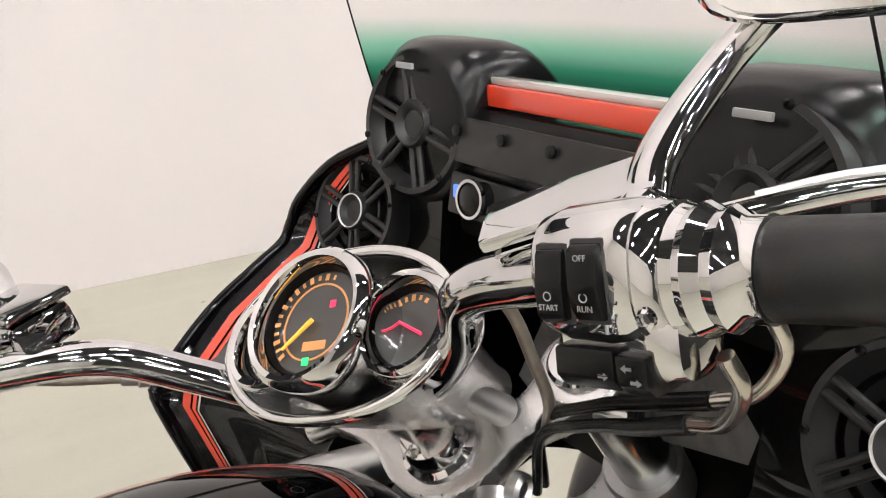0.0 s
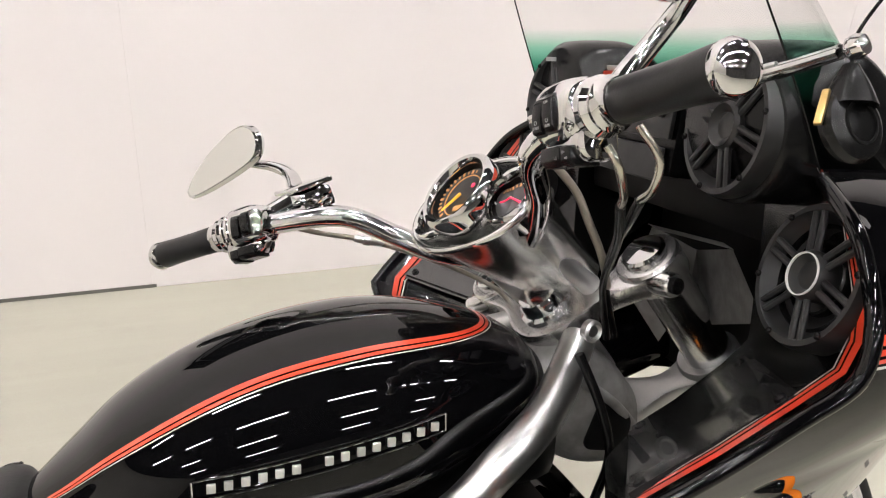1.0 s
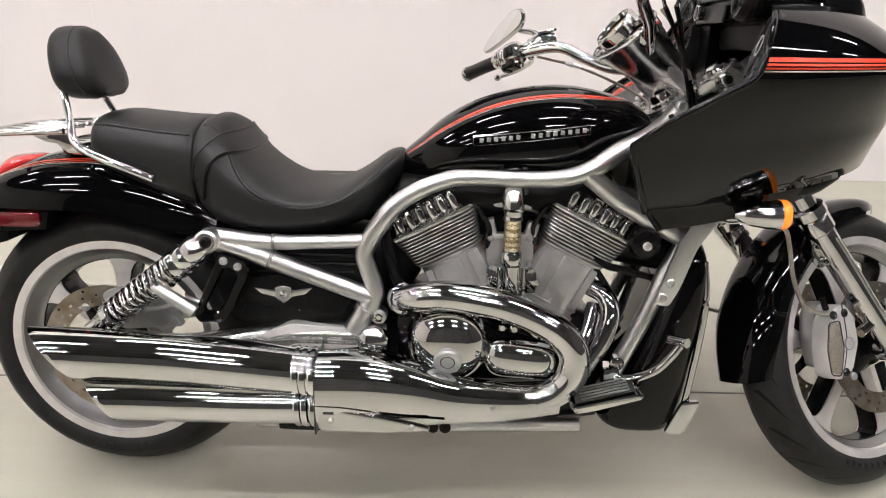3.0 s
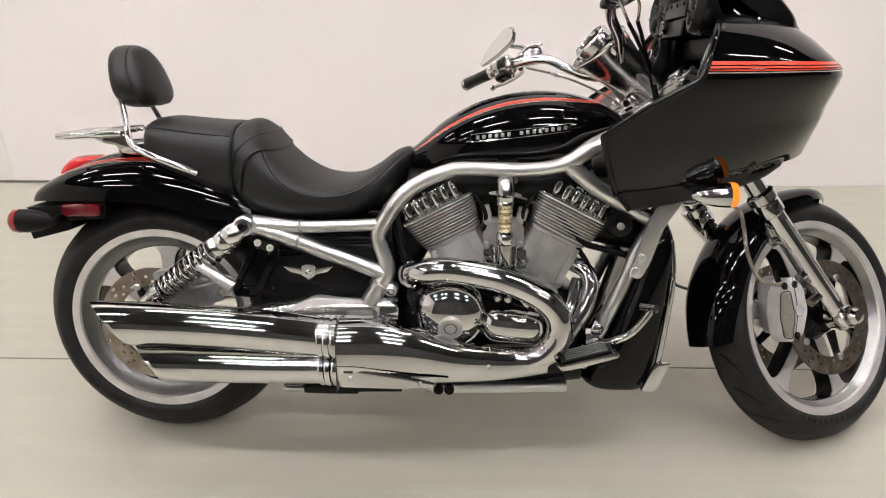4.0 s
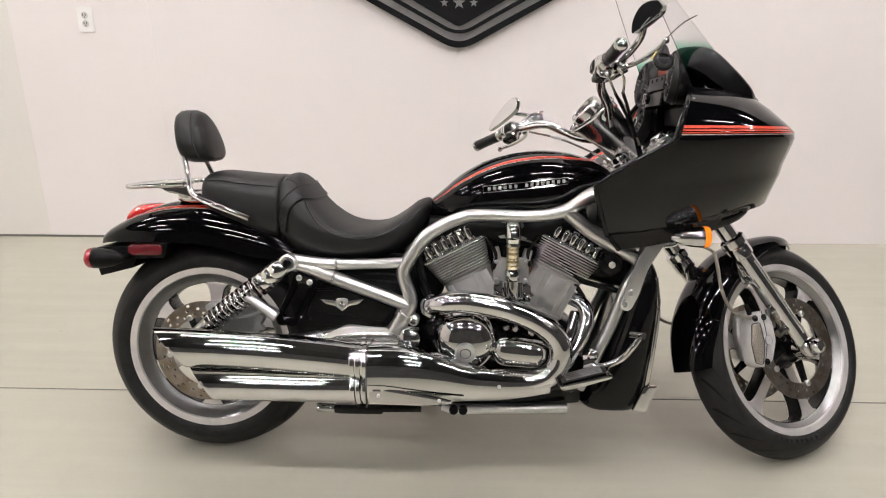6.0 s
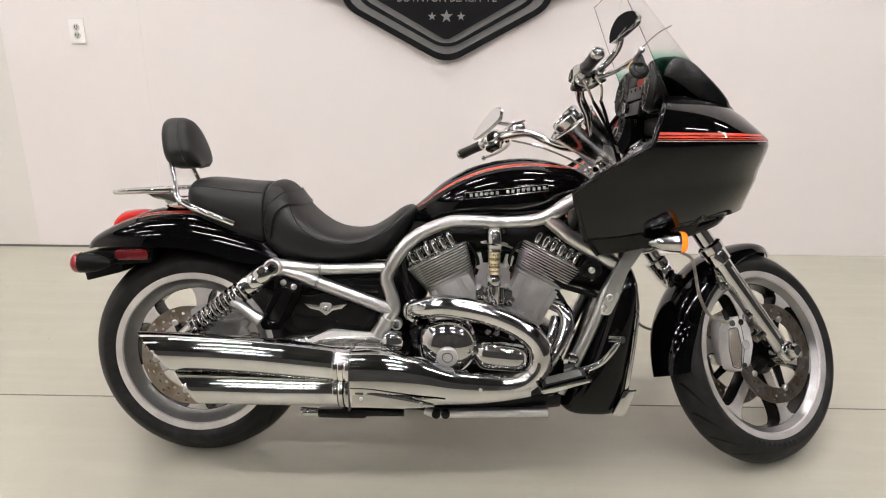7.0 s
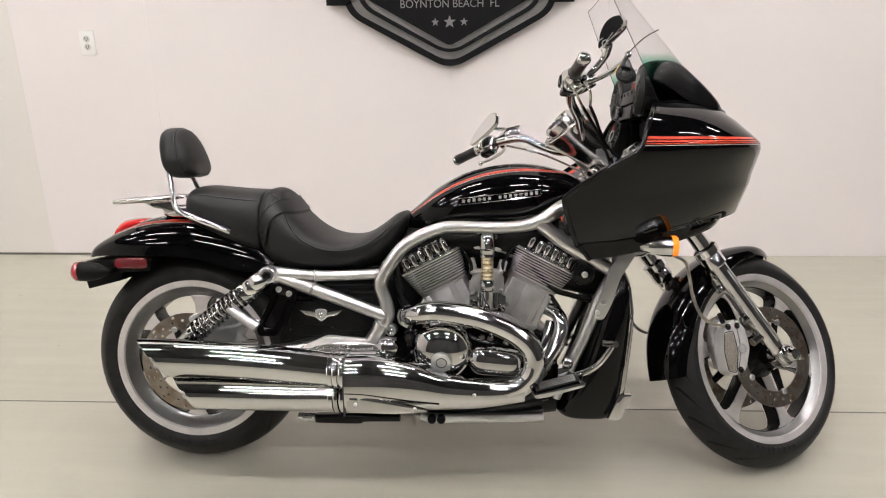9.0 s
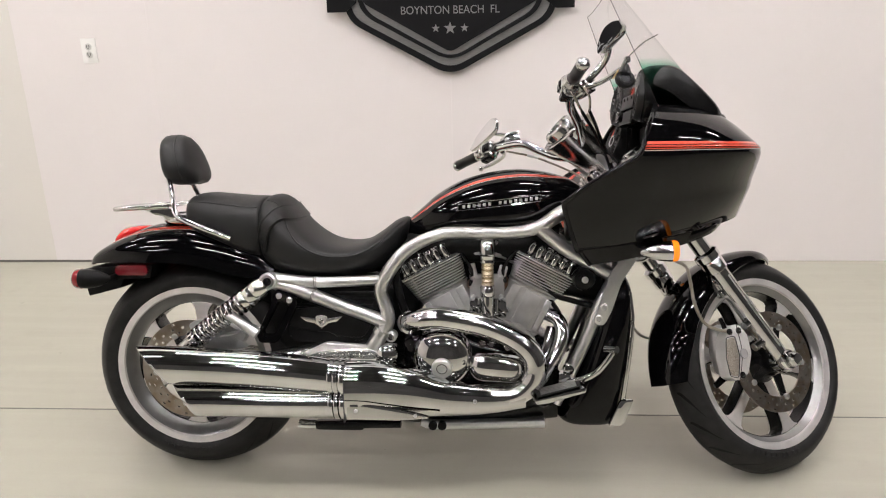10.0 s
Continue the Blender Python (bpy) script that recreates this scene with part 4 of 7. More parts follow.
    put("head_block", box((-0.04 * side, -0.09, 0.331), (0.05, 0.06, 0.02), 0.005), MATT, head, "black breather block")
    for x, wide in ((-0.048, 0.026), (0.008, 0.05), (0.055, 0.016)):
        put("barrel_facet", box((x * -side, -0.1265, 0.145), (wide, 0.008, 0.096), 0.0025), CAST, cyl)
    put("port_flange", lathe([(0.027, 0), (0.031, 0.004), (0.031, 0.014), (0.024, 0.018)], (-0.075 * -side, -0.07, 0.17), (side, -0.5, -0.4), 22), RUSTY, cyl, "heat-browned exhaust port flange")
    return cyl


cylinder((0.858, 0, 0.385), 27.0, False)
cylinder((0.934, 0, 0.391), -27.0, True)
# throttle body hardware between the cylinders
part("intake_body", box((0.89, 0.0, 0.545), (0.085, 0.22, 0.12), 0.008), CAST, engine)
# added black block: stands in for the shade between the cylinders
part("intake_shade_fill", box((0.89, 0.0, 0.655), (0.34, 0.16, 0.16), 0.02), MATT, engine, "dark block standing in for the shade between the cylinders")
part("intake_flange", box((0.893, -0.105, 0.575), (0.10, 0.02, 0.075), 0.006), CAST, engine)
part("intake_lug", box((0.852, -0.108, 0.626), (0.02, 0.026, 0.034), 0.004, Euler((0, radians(-14), 0)).to_matrix()), CAST, engine)
part("intake_lug", box((0.938, -0.108, 0.622), (0.024, 0.026, 0.03), 0.004, Euler((0, radians(16), 0)).to_matrix()), CAST, engine)
part("intake_step", box((0.893, -0.112, 0.607), (0.088, 0.018, 0.012), 0.003), CAST, engine)
for x, z in ((0.852, 0.603), (0.934, 0.603), (0.852, 0.548), (0.934, 0.548)):
    part("intake_bolt", lathe([(0.007, 0), (0.007, 0.006), (0.004, 0.009)], (x, -0.115, z), (0, -1, 0), 12), CAST, engine)
for pts, r in (([(0.80, -0.10, 0.69), (0.83, -0.12, 0.66), (0.85, -0.12, 0.62), (0.845, -0.11, 0.58)], 0.0055), ([(1.0, -0.10, 0.69), (0.965, -0.12, 0.67), (0.94, -0.12, 0.63), (0.945, -0.11, 0.59)], 0.0055), ([(0.82, -0.09, 0.66), (0.86, -0.11, 0.675), (0.93, -0.11, 0.67), (0.97, -0.09, 0.65)], 0.01)):
    part("intake_wire", tube(pts, r, 10), CAST if r > 0.009 else SATIN, engine)
hose = part("coolant_hose", tube([(0.895, -0.16, 0.575), (0.895, -0.162, 0.62), (0.895, -0.16, 0.665)], 0.0162, 18), BRAID, engine, "gold braided steel coolant hose")
weave = bmesh.new()
for hand in (-1, 1):
    for k in range(9):
        rows = []
        for q in range(25):
            t = q / 24
            a = hand * (t * 3.2 * math.pi) + math.tau * k / 9
            c = Vector((0.895, -0.1607, 0.578 + 0.084 * t))
            out = Vector((math.cos(a), math.sin(a), 0))
            along = Vector((-math.sin(a) * hand * 0.87, math.cos(a) * hand * 0.87, 0.5))
            over = 0.0007 * math.sin(a * 4.5 * hand + k * math.pi)
            wide = along.cross(out).normalized() * 0.0019
            base = c + out * (0.0166 + over)
            rows.append([base - wide, base + out * 0.0007, base + wide])
        loft(rows, False, False, weave)
tagged(part("braid", weave, BRAIDWIRE, hose, "woven bright brass-toned wire"), kind="stuff")
part("hose_elbow", tube([(0.895, -0.16, 0.662), (0.895, -0.16, 0.685), (0.895, -0.148, 0.708), (0.895, -0.11, 0.72)], [0.0205, 0.0225, 0.0225, 0.022], 24), CHROME, hose, "chrome elbow")
part("elbow_flange", box((0.895, -0.12, 0.719), (0.062, 0.03, 0.010), 0.003), CAST, hose)
part("hose_sleeve", lathe([(0.019, 0), (0.0212, 0.002), (0.0212, 0.008), (0.0195, 0.011), (0.0195, 0.016), (0.0175, 0.018)], (0.895, -0.16, 0.652), (0, 0, 1), 24), CHROME, hose)
part("hose_sleeve", lathe([(0.0185, 0), (0.0215, 0.004), (0.0215, 0.026), (0.0185, 0.03), (0.017, 0.034)], (0.895, -0.16, 0.556), (0, 0, 1), 22), CHROME, hose)
part("hose_pipe", tube([(0.895, -0.16, 0.56), (0.895, -0.158, 0.51), (0.895, -0.15, 0.46)], 0.0185, 18), CHROME, hose)
for x in (0.874, 0.918):
    part("hose_pipe", tube([(x, -0.15, 0.55), (x, -0.152, 0.50), (x, -0.15, 0.46)], 0.0085, 12), CHROME, hose)
for x, z in ((0.856, 0.53), (0.936, 0.528)):
    part("water_fitting", box((x, -0.14, z - 0.01), (0.026, 0.03, 0.05), 0.008), CHROME, hose)
for x, z in ((0.863, 0.545), (0.935, 0.54), (0.86, 0.515), (0.948, 0.515), (0.885, 0.71), (0.918, 0.71)):
    part("bolt", lathe([(0.009, 0), (0.009, 0.01), (0.006, 0.014)], (x, -0.14, z), (0, -1, 0), 12), CHROME, hose)
# side covers: domed clutch cover and oval starter cover
clutch = part("clutch_cover", lathe([(0.095, 0.0), (0.095, 0.01), (0.091, 0.014), (0.089, 0.016), (0.086, 0.026), (0.079, 0.038), (0.068, 0.048), (0.052, 0.056), (0.035, 0.06), (0.015, 0.062), (0.001, 0.0622)], (0.768, -0.15, 0.386), (0, -1, 0), 56), CHROME, engine, "chrome domed clutch cover")
part("cover_medallion", lathe([(0.029, -0.010), (0.029, 0.003), (0.0255, 0.006), (0.016, 0.0055), (0.0155, 0.004), (0.0135, 0.004), (0.013, 0.0058), (0.007, 0.0058), (0.0065, 0.0045), (0.001, 0.0045)], (0.768, -0.2115, 0.362), (0, -0.97, -0.25), 36), ALU, clutch, "brushed round medallion with a dark ring")
part("medallion_ring", ring_lathe([(0.0135, 0.0042), (0.0155, 0.0042), (0.0155, 0.0048), (0.0135, 0.0048)], (0.768, -0.2115, 0.362), (0, -0.97, -0.25), 32), SATIN, clutch)
for a, q in ((150, 0.055), (30, 0.055), (62, 0.05), (-15, 0.062)):
    part("cover_bolt", lathe([(0.007, 0), (0.007, 0.006), (0.005, 0.008), (0.004, 0.004)], (0.768 + q * math.cos(radians(a)), -0.196, 0.386 + q * math.sin(radians(a)) * 0.6), (0, -1, 0), 12), CHROME, clutch)
for a in (10, 45, 80, 120, 160, 200, 240, 290, 330):
    part("cover_bolt", lathe([(0.007, 0), (0.007, 0.007), (0.004, 0.01)], (0.768 + 0.094 * math.cos(radians(a)), -0.158, 0.386 + 0.094 * math.sin(radians(a))), (0, -1, 0), 12), CHROME, clutch)
case = part("primary_cover", body([(0.66, 0.33, 0.45, 0.04, 0.39, 2.6, 2.6), (0.70, 0.30, 0.47, 0.05, 0.385, 2.8, 2.8), (0.78, 0.285, 0.49, 0.054, 0.38, 3, 3), (0.87, 0.285, 0.45, 0.054, 0.365, 3, 3), (0.96, 0.29, 0.425, 0.05, 0.355, 3, 3), (1.02, 0.30, 0.405, 0.04, 0.35, 2.8, 2.8), (1.04, 0.32, 0.38, 0.02, 0.35, 2.4, 2.4)], 30, 5, centre=-0.125), PAINT, engine, "gloss black engine side cover")
part("starter_cover", body([(0.842, 0.345, 0.375, 0.012, 0.36, 2.2, 2.2), (0.85, 0.328, 0.391, 0.026, 0.36, 2.4, 2.4), (0.872, 0.316, 0.402, 0.036, 0.359, 2.6, 2.6), (0.92, 0.313, 0.401, 0.04, 0.356, 2.6, 2.6), (0.97, 0.311, 0.394, 0.038, 0.352, 2.6, 2.6), (0.995, 0.32, 0.382, 0.028, 0.35, 2.4, 2.4), (1.004, 0.335, 0.366, 0.012, 0.35, 2.2, 2.2)], 30, 5, centre=-0.165), CHROME, case, "chrome oval starter cover")
for x, z in ((0.88, 0.425), (0.905, 0.422), (0.95, 0.412)):
    part("bolt", lathe([(0.01, 0), (0.01, 0.01), (0.006, 0.014)], (x, -0.165, z), (0, -1, 0), 12), CHROME, case)
part("horn_cap", lathe([(0.03, 0), (0.034, 0.01), (0.034, 0.03), (0.028, 0.04), (0.012, 0.042), (0.011, 0.05), (0.005, 0.052)], (1.165, -0.12, 0.606), (0, -1, 0), 28), SATIN, engine, "black round horn cap")
part("horn_bolt", lathe([(0.009, 0), (0.009, 0.005), (0.006, 0.007), (0.005, 0.004), (0.001, 0.004)], (1.165, -0.171, 0.606), (0, -1, 0), 14), ALU, engine)
part("side_clutter", body([(1.05, 0.55, 0.64, 0.10, 0.60, 3, 3), (1.12, 0.54, 0.65, 0.12, 0.60, 3, 3), (1.22, 0.52, 0.63, 0.11, 0.58, 3, 3)], 20, 3), MATT, engine)
for pts, r in (([(1.02, -0.12, 0.62), (1.08, -0.13, 0.56), (1.13, -0.12, 0.54), (1.20, -0.11, 0.52)], 0.008), ([(1.03, -0.10, 0.60), (1.10, -0.12, 0.50), (1.12, -0.12, 0.44)], 0.007), ([(0.63, -0.13, 0.62), (0.645, -0.14, 0.55), (0.66, -0.14, 0.50), (0.65, -0.12, 0.46)], 0.012), ([(0.67, -0.15, 0.39), (0.70, -0.165, 0.375), (0.74, -0.16, 0.37)], 0.006)):
    part("wire", tube(pts, r, 8), MATT, engine)

# ---- exhaust ----
EXY = -0.205
exhaust = part("exhaust_header", tube([(0.655, -0.15, 0.478), (0.675, -0.185, 0.487), (0.705, EXY, 0.498), (0.75, EXY - 0.005, 0.505), (0.80, EXY - 0.005, 0.501), (0.875, EXY - 0.005, 0.487), (0.94, EXY - 0.005, 0.463), (0.99, EXY - 0.005, 0.434), (1.02, EXY - 0.005, 0.40), (1.028, EXY - 0.005, 0.362), (1.018, EXY - 0.005, 0.325), (0.99, EXY - 0.005, 0.298), (0.95, EXY - 0.007, 0.282), (0.90, EXY - 0.01, 0.277), (0.85, EXY - 0.012, 0.281)],
                                              [0.02, 0.026, 0.029, 0.031, 0.032, 0.032, 0.032, 0.032, 0.032, 0.032, 0.032, 0.031, 0.031, 0.031, 0.031], 28, 7, up=(0, 1, 0)), CHROME, bike, "chrome exhaust header looping round the engine cover")
part("front_header", tube([(1.06, -0.10, 0.50), (1.095, -0.13, 0.485), (1.105, -0.15, 0.45), (1.09, -0.165, 0.40), (1.06, -0.175, 0.35), (1.03, -0.18, 0.31)], 0.02, 20, up=(0, 1, 0)), CHROME, exhaust, "second chrome header pipe")
part("front_header", tube([(1.085, -0.09, 0.45), (1.06, -0.13, 0.38), (1.03, -0.15, 0.33)], 0.02, 20), CHROME, exhaust)
part("exhaust_flange", lathe([(0.03, 0), (0.033, 0.006), (0.033, 0.014), (0.027, 0.018)], (0.663, -0.165, 0.481), (0.7, -0.7, 0.2), 24), CHROME, exhaust)
shroud_rings = []
for x, zc, hh, w, yc in spline([(1.0, 0.285, 0.03, 0.026, -0.212), (0.93, 0.277, 0.034, 0.03, -0.215), (0.86, 0.277, 0.042, 0.036, -0.218), (0.78, 0.283, 0.05, 0.042, -0.222), (0.70, 0.296, 0.066, 0.05, -0.226), (0.62, 0.304, 0.077, 0.056, -0.23), (0.56, 0.305, 0.081, 0.058, -0.232), (0.506, 0.304, 0.081, 0.058, -0.233)], 6):
    shroud_rings.append([(x, yc + w * math.copysign(abs(math.cos(a)) ** 0.75, math.cos(a)), zc + hh * math.copysign(abs(math.sin(a)) ** 0.82, math.sin(a))) for a in [k * math.tau / 40 for k in range(40)]])
part("exhaust_collector", loft(shroud_rings), CHROME, exhaust, "chrome collector shroud")
part("shroud_line", tube([(0.507, -0.2895, 0.292), (0.56, -0.289, 0.290), (0.62, -0.285, 0.281), (0.69, -0.2765, 0.269), (0.765, -0.2645, 0.258)], 0.0016, 8), PAINT, exhaust)
part("shroud_plate", slab(rounded([(0.512, 0.238), (0.512, 0.283), (0.56, 0.283), (0.63, 0.272), (0.70, 0.258), (0.735, 0.25), (0.735, 0.243), (0.65, 0.236)], 0.006), -0.2885, -0.276, 0.003), CHROME, exhaust)
part("shroud_slot", box((0.532, -0.2888, 0.277), (0.022, 0.002, 0.006), 0.001), DIAL, exhaust)
part("pipe_joint", ring_lathe([(0.0305, -0.002), (0.0335, -0.002), (0.0335, 0.002), (0.0305, 0.002)], (0.955, -0.212, 0.2835), (1, 0, 0.12), 32), CHROME, exhaust)
part("shroud_screw", lathe([(0.005, 0), (0.005, 0.003), (0.003, 0.005)], (0.861, -0.254, 0.282), (0, -1, 0), 12), ALU, exhaust)
for x, z in ((0.537, 0.262), (0.70, 0.252)):
    part("shroud_screw", lathe([(0.005, 0), (0.005, 0.003), (0.003, 0.005)], (x, -0.288, z), (0, -1, 0), 12), ALU, exhaust)


def silencer(stations, slant, name, label):
    """A slash-cut silencer barrel: hollow at its tip; stations x, centre z, radius, y."""
    rings, n = [], 40
    sp = spline(stations, 6)
    for x, zc, r, yc in sp:
        k = max(0.0, 1 - (x - sp[-1][0]) / 0.22)
        rings.append([(x - slant * k * (r * math.sin(a)) - 0.42 * k * r * math.cos(a), yc + r * 0.94 * math.cos(a), zc + r * math.sin(a)) for a in [i * math.tau / n for i in range(n)]])
    x, zc, r, yc = sp[-1]
    for q, dx in ((0.985, -0.001), (0.955, 0.0), (0.93, 0.004), (0.92, 0.12)):
        rings.append([(x + dx - slant * (r * q * math.sin(a)) - 0.42 * r * q * math.cos(a), yc + r * 0.94 * q * math.cos(a), zc + r * q * math.sin(a)) for a in [i * math.tau / n for i in range(n)]])
    return part(name, loft(rings), CHROME, exhaust, label)


silencer([(0.502, 0.338, 0.048, -0.232), (0.42, 0.347, 0.0495, -0.236), (0.33, 0.356, 0.051, -0.239), (0.22, 0.3655, 0.052, -0.242), (0.10, 0.3715, 0.053, -0.244), (0.02, 0.374, 0.0535, -0.245), (-0.044, 0.374, 0.0535, -0.245)], 0.85, "silencer", "chrome slash-cut upper silencer")
silencer([(0.502, 0.268, 0.042, -0.228), (0.42, 0.267, 0.043, -0.23), (0.33, 0.267, 0.044, -0.232), (0.22, 0.269, 0.0455, -0.234), (0.12, 0.271, 0.046, -0.236), (0.04, 0.271, 0.0465, -0.237)], 0.72, "silencer", "chrome slash-cut lower silencer")
for x, zc, r in ((0.496, 0.338, 0.0515), (0.478, 0.339, 0.051), (0.463, 0.3405, 0.0505), (0.496, 0.268, 0.045), (0.478, 0.268, 0.0448), (0.463, 0.268, 0.0445)):
    part("clamp_band", ring_lathe([(r - 0.004, -0.007), (r + 0.001, -0.006), (r + 0.003, 0), (r + 0.001, 0.006), (r - 0.004, 0.007)], (x, -0.231, zc), (1, 0, 0.03), 40), CHROME, exhaust)
part("shroud_gap", box((0.504, -0.231, 0.304), (0.004, 0.108, 0.156), 0.001), DIAL, exhaust)
rail = part("lower_rail", tube([(0.70, -0.12, 0.175), (0.745, -0.12, 0.168), (0.90, -0.12, 0.172), (1.06, -0.12, 0.178)], [0.012, 0.0145, 0.0145, 0.0145], 16), ALU, bike, "silver lower frame tube")
for x in (0.735, 0.762):
    part("bolt", lathe([(0.013, 0), (0.013, 0.012), (0.008, 0.014)], (x, -0.13, 0.17), (0, -1, 0), 14), MATT, rail)
part("side_stand_bracket", body([(0.39, 0.153, 0.173, 0.012, 0.163, 5, 5), (0.40, 0.15, 0.176, 0.016, 0.163, 6, 6), (0.52, 0.15, 0.178, 0.016, 0.163, 6, 6), (0.53, 0.156, 0.178, 0.016, 0.166, 6, 6), (0.64, 0.158, 0.178, 0.014, 0.167, 5, 5)], 24, 3, centre=-0.12), SATIN, bike)
part("stand_pin", lathe([(0.012, 0), (0.014, 0.005), (0.014, 0.05), (0.011, 0.055)], (0.335, -0.12, 0.163), (1, 0, 0), 18), CHROME, bike)
# solid black body added for the shade low in the frame
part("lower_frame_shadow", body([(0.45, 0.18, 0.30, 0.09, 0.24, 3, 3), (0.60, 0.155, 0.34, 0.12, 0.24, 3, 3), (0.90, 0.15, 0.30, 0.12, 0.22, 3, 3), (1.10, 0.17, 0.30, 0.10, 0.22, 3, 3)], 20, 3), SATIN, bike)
part("side_stand", tube([(0.70, 0.14, 0.17), (0.66, 0.20, 0.10), (0.63, 0.245, 0.062), (0.60, 0.26, 0.057)], [0.014, 0.012, 0.011, 0.012], 14), SATIN, bike, "black side stand, put down")

# ---- swingarm, shocks, side covers ----
for s in (-1, 1):
    arm = part("swingarm", tube([(0.635, s * 0.15, 0.392), (0.57, s * 0.152, 0.393), (0.46, s * 0.15, 0.392), (0.34, s * 0.148, 0.376), (0.19, s * 0.145, 0.352), (0.06, s * 0.14, 0.332), (0.0, s * 0.135, 0.327)], [0.028, 0.03, 0.031, 0.029, 0.026, 0.026, 0.03], 20, 6, flat=1.0), POLISHED, bike, "polished aluminium swingarm")
    part("swingarm_plate", slab(rounded([(0.435, 0.424), (0.58, 0.417), (0.60, 0.405), (0.60, 0.375), (0.52, 0.366), (0.40, 0.378), (0.36, 0.392)], 0.012), s * 0.15, s * 0.178, 0.006), MACHINED, arm, "flat pale machined swingarm cheek")
    part("pivot_cap", lathe([(0.034, 0), (0.034, 0.012), (0.03, 0.02), (0.02, 0.026), (0.001, 0.028)], (0.611, s * 0.178, 0.392), (0, s, 0), 32), CHROME, arm, "chrome domed pivot cap")
    shock = part("shock_absorber", tube([(0.275, s * 0.185, 0.602), (0.03, s * 0.185, 0.415)], 0.012, 14), CHROME, bike, "chrome rear shock absorber with coil spring")
    top, low = Vector((0.278, s * 0.185, 0.604)), Vector((0.03, s * 0.185, 0.412))
    ax = (low - top).normalized()
    part("shock_sleeve", lathe([(0.012, 0.0), (0.024, 0.012), (0.03, 0.03), (0.031, 0.05), (0.029, 0.053), (0.031, 0.057), (0.031, 0.075), (0.029, 0.078), (0.032, 0.083), (0.032, 0.095), (0.026, 0.10)], tuple(top), tuple(ax), 28), CHROME, shock)
    part("shock_eye", lathe([(0.022, -0.016), (0.024, -0.01), (0.024, 0.018), (0.019, 0.022), (0.014, 0.018), (0.001, 0.018)], tuple(top), (0, s, 0), 24), ALU, shock)
    part("shock_bolt", lathe([(0.012, 0), (0.012, 0.006), (0.008, 0.008), (0.007, 0.004), (0.001, 0.004)], (top.x, top.y + s * 0.018, top.z), (0, s, 0), 16), SATIN, shock)
    part("spring", helix(top + ax * 0.098, low - ax * 0.035, 0.0268, 0.0057, 11, 10), CHROME, shock, "chrome coil spring")
    part("shock_foot", lathe([(0.03, -0.045), (0.031, -0.03), (0.024, -0.02), (0.02, 0.0), (0.02, 0.02), (0.012, 0.026)], tuple(low), tuple(ax), 24), CHROME, shock)
    outer = rounded([(0.296, 0.582), (0.356, 0.562), (0.358, 0.535), (0.318, 0.455), (0.295, 0.425), (0.245, 0.425), (0.236, 0.445), (0.284, 0.545)], 0.012, 4)
    inner = rounded([(0.306, 0.548), (0.331, 0.538), (0.330, 0.525), (0.302, 0.468), (0.288, 0.450), (0.262, 0.450), (0.259, 0.458), (0.301, 0.535)], 0.007, 4)
    bm = loft([[(x, s * y, z) for x, z, y in ring] for ring in ([(*q, 0.176) for q in outer], [(*q, 0.188) for q in outer], [((a[0] * 0.9 + b[0] * 0.1), (a[1] * 0.9 + b[1] * 0.1), 0.191) for a, b in zip(outer, inner)],
                                                                [((a[0] * 0.15 + b[0] * 0.85), (a[1] * 0.15 + b[1] * 0.85), 0.191) for a, b in zip(outer, inner)], [(*q, 0.188) for q in inner], [(*q, 0.176) for q in inner], [(*q, 0.176) for q in outer])], False)
    hanger = part("peg_bracket", bm, PAINT, bike, "gloss black passenger peg bracket, an open loop")
    for x, z in ((0.307, 0.562), (0.336, 0.55)):
        part("bolt", lathe([(0.0085, 0), (0.0085, 0.005), (0.006, 0.007), (0.0045, 0.003), (0.001, 0.003)], (x, s * 0.19, z), (0, s, 0), 16), CAST, hanger)
    part("foot_peg", tube([(0.165, s * 0.205, 0.51), (0.245, s * 0.208, 0.455)], [0.012, 0.016], 16), ALU, hanger, "folded passenger foot peg")
    cover = part("side_cover", slab(rounded([(0.385, 0.592), (0.59, 0.598), (0.606, 0.56), (0.625, 0.52), (0.61, 0.468), (0.56, 0.43), (0.47, 0.415), (0.33, 0.418), (0.315, 0.45), (0.35, 0.52)], 0.02), s * 0.115, s * 0.145, 0.006), MATT, bike, "ridged matt black side cover")
    for k in range(7):
        z = 0.585 - 0.019 * k
        x0, x1 = (0.43 + 0.052 * k * 0.0, 0.598) if k < 3 else (0.345, 0.585 - 0.006 * k)
        part("cover_ridge", tube([(x0, s * 0.146, z), (x1, s * 0.146, z + 0.001)], 0.005, 8), MATT, cover)
    part("air_box", slab(rounded([(0.32, 0.515), (0.42, 0.525), (0.50, 0.505), (0.565, 0.476), (0.54, 0.435), (0.46, 0.437), (0.44, 0.452), (0.39, 0.452), (0.33, 0.462)], 0.015), s * 0.146, s * 0.158, 0.005), MATT, cover)
    # winged emblem as a plain shape
    wing = [(0.357, 0.497), (0.40, 0.492), (0.41, 0.502), (0.43, 0.502), (0.44, 0.492), (0.483, 0.499), (0.465, 0.483), (0.44, 0.478), (0.42, 0.462), (0.40, 0.477), (0.375, 0.482)]
    em = part("emblem", slab([(x, z) for x, z in wing], s * 0.158, s * 0.163, 0.0015), POLISHED, cover, "silver winged emblem as a plain shape")
    part("emblem_boss", slab(rounded([(0.403, 0.498), (0.42, 0.501), (0.437, 0.498), (0.434, 0.478), (0.42, 0.466), (0.406, 0.478)], 0.004), s * 0.161, s * 0.166, 0.002), CAST, em)
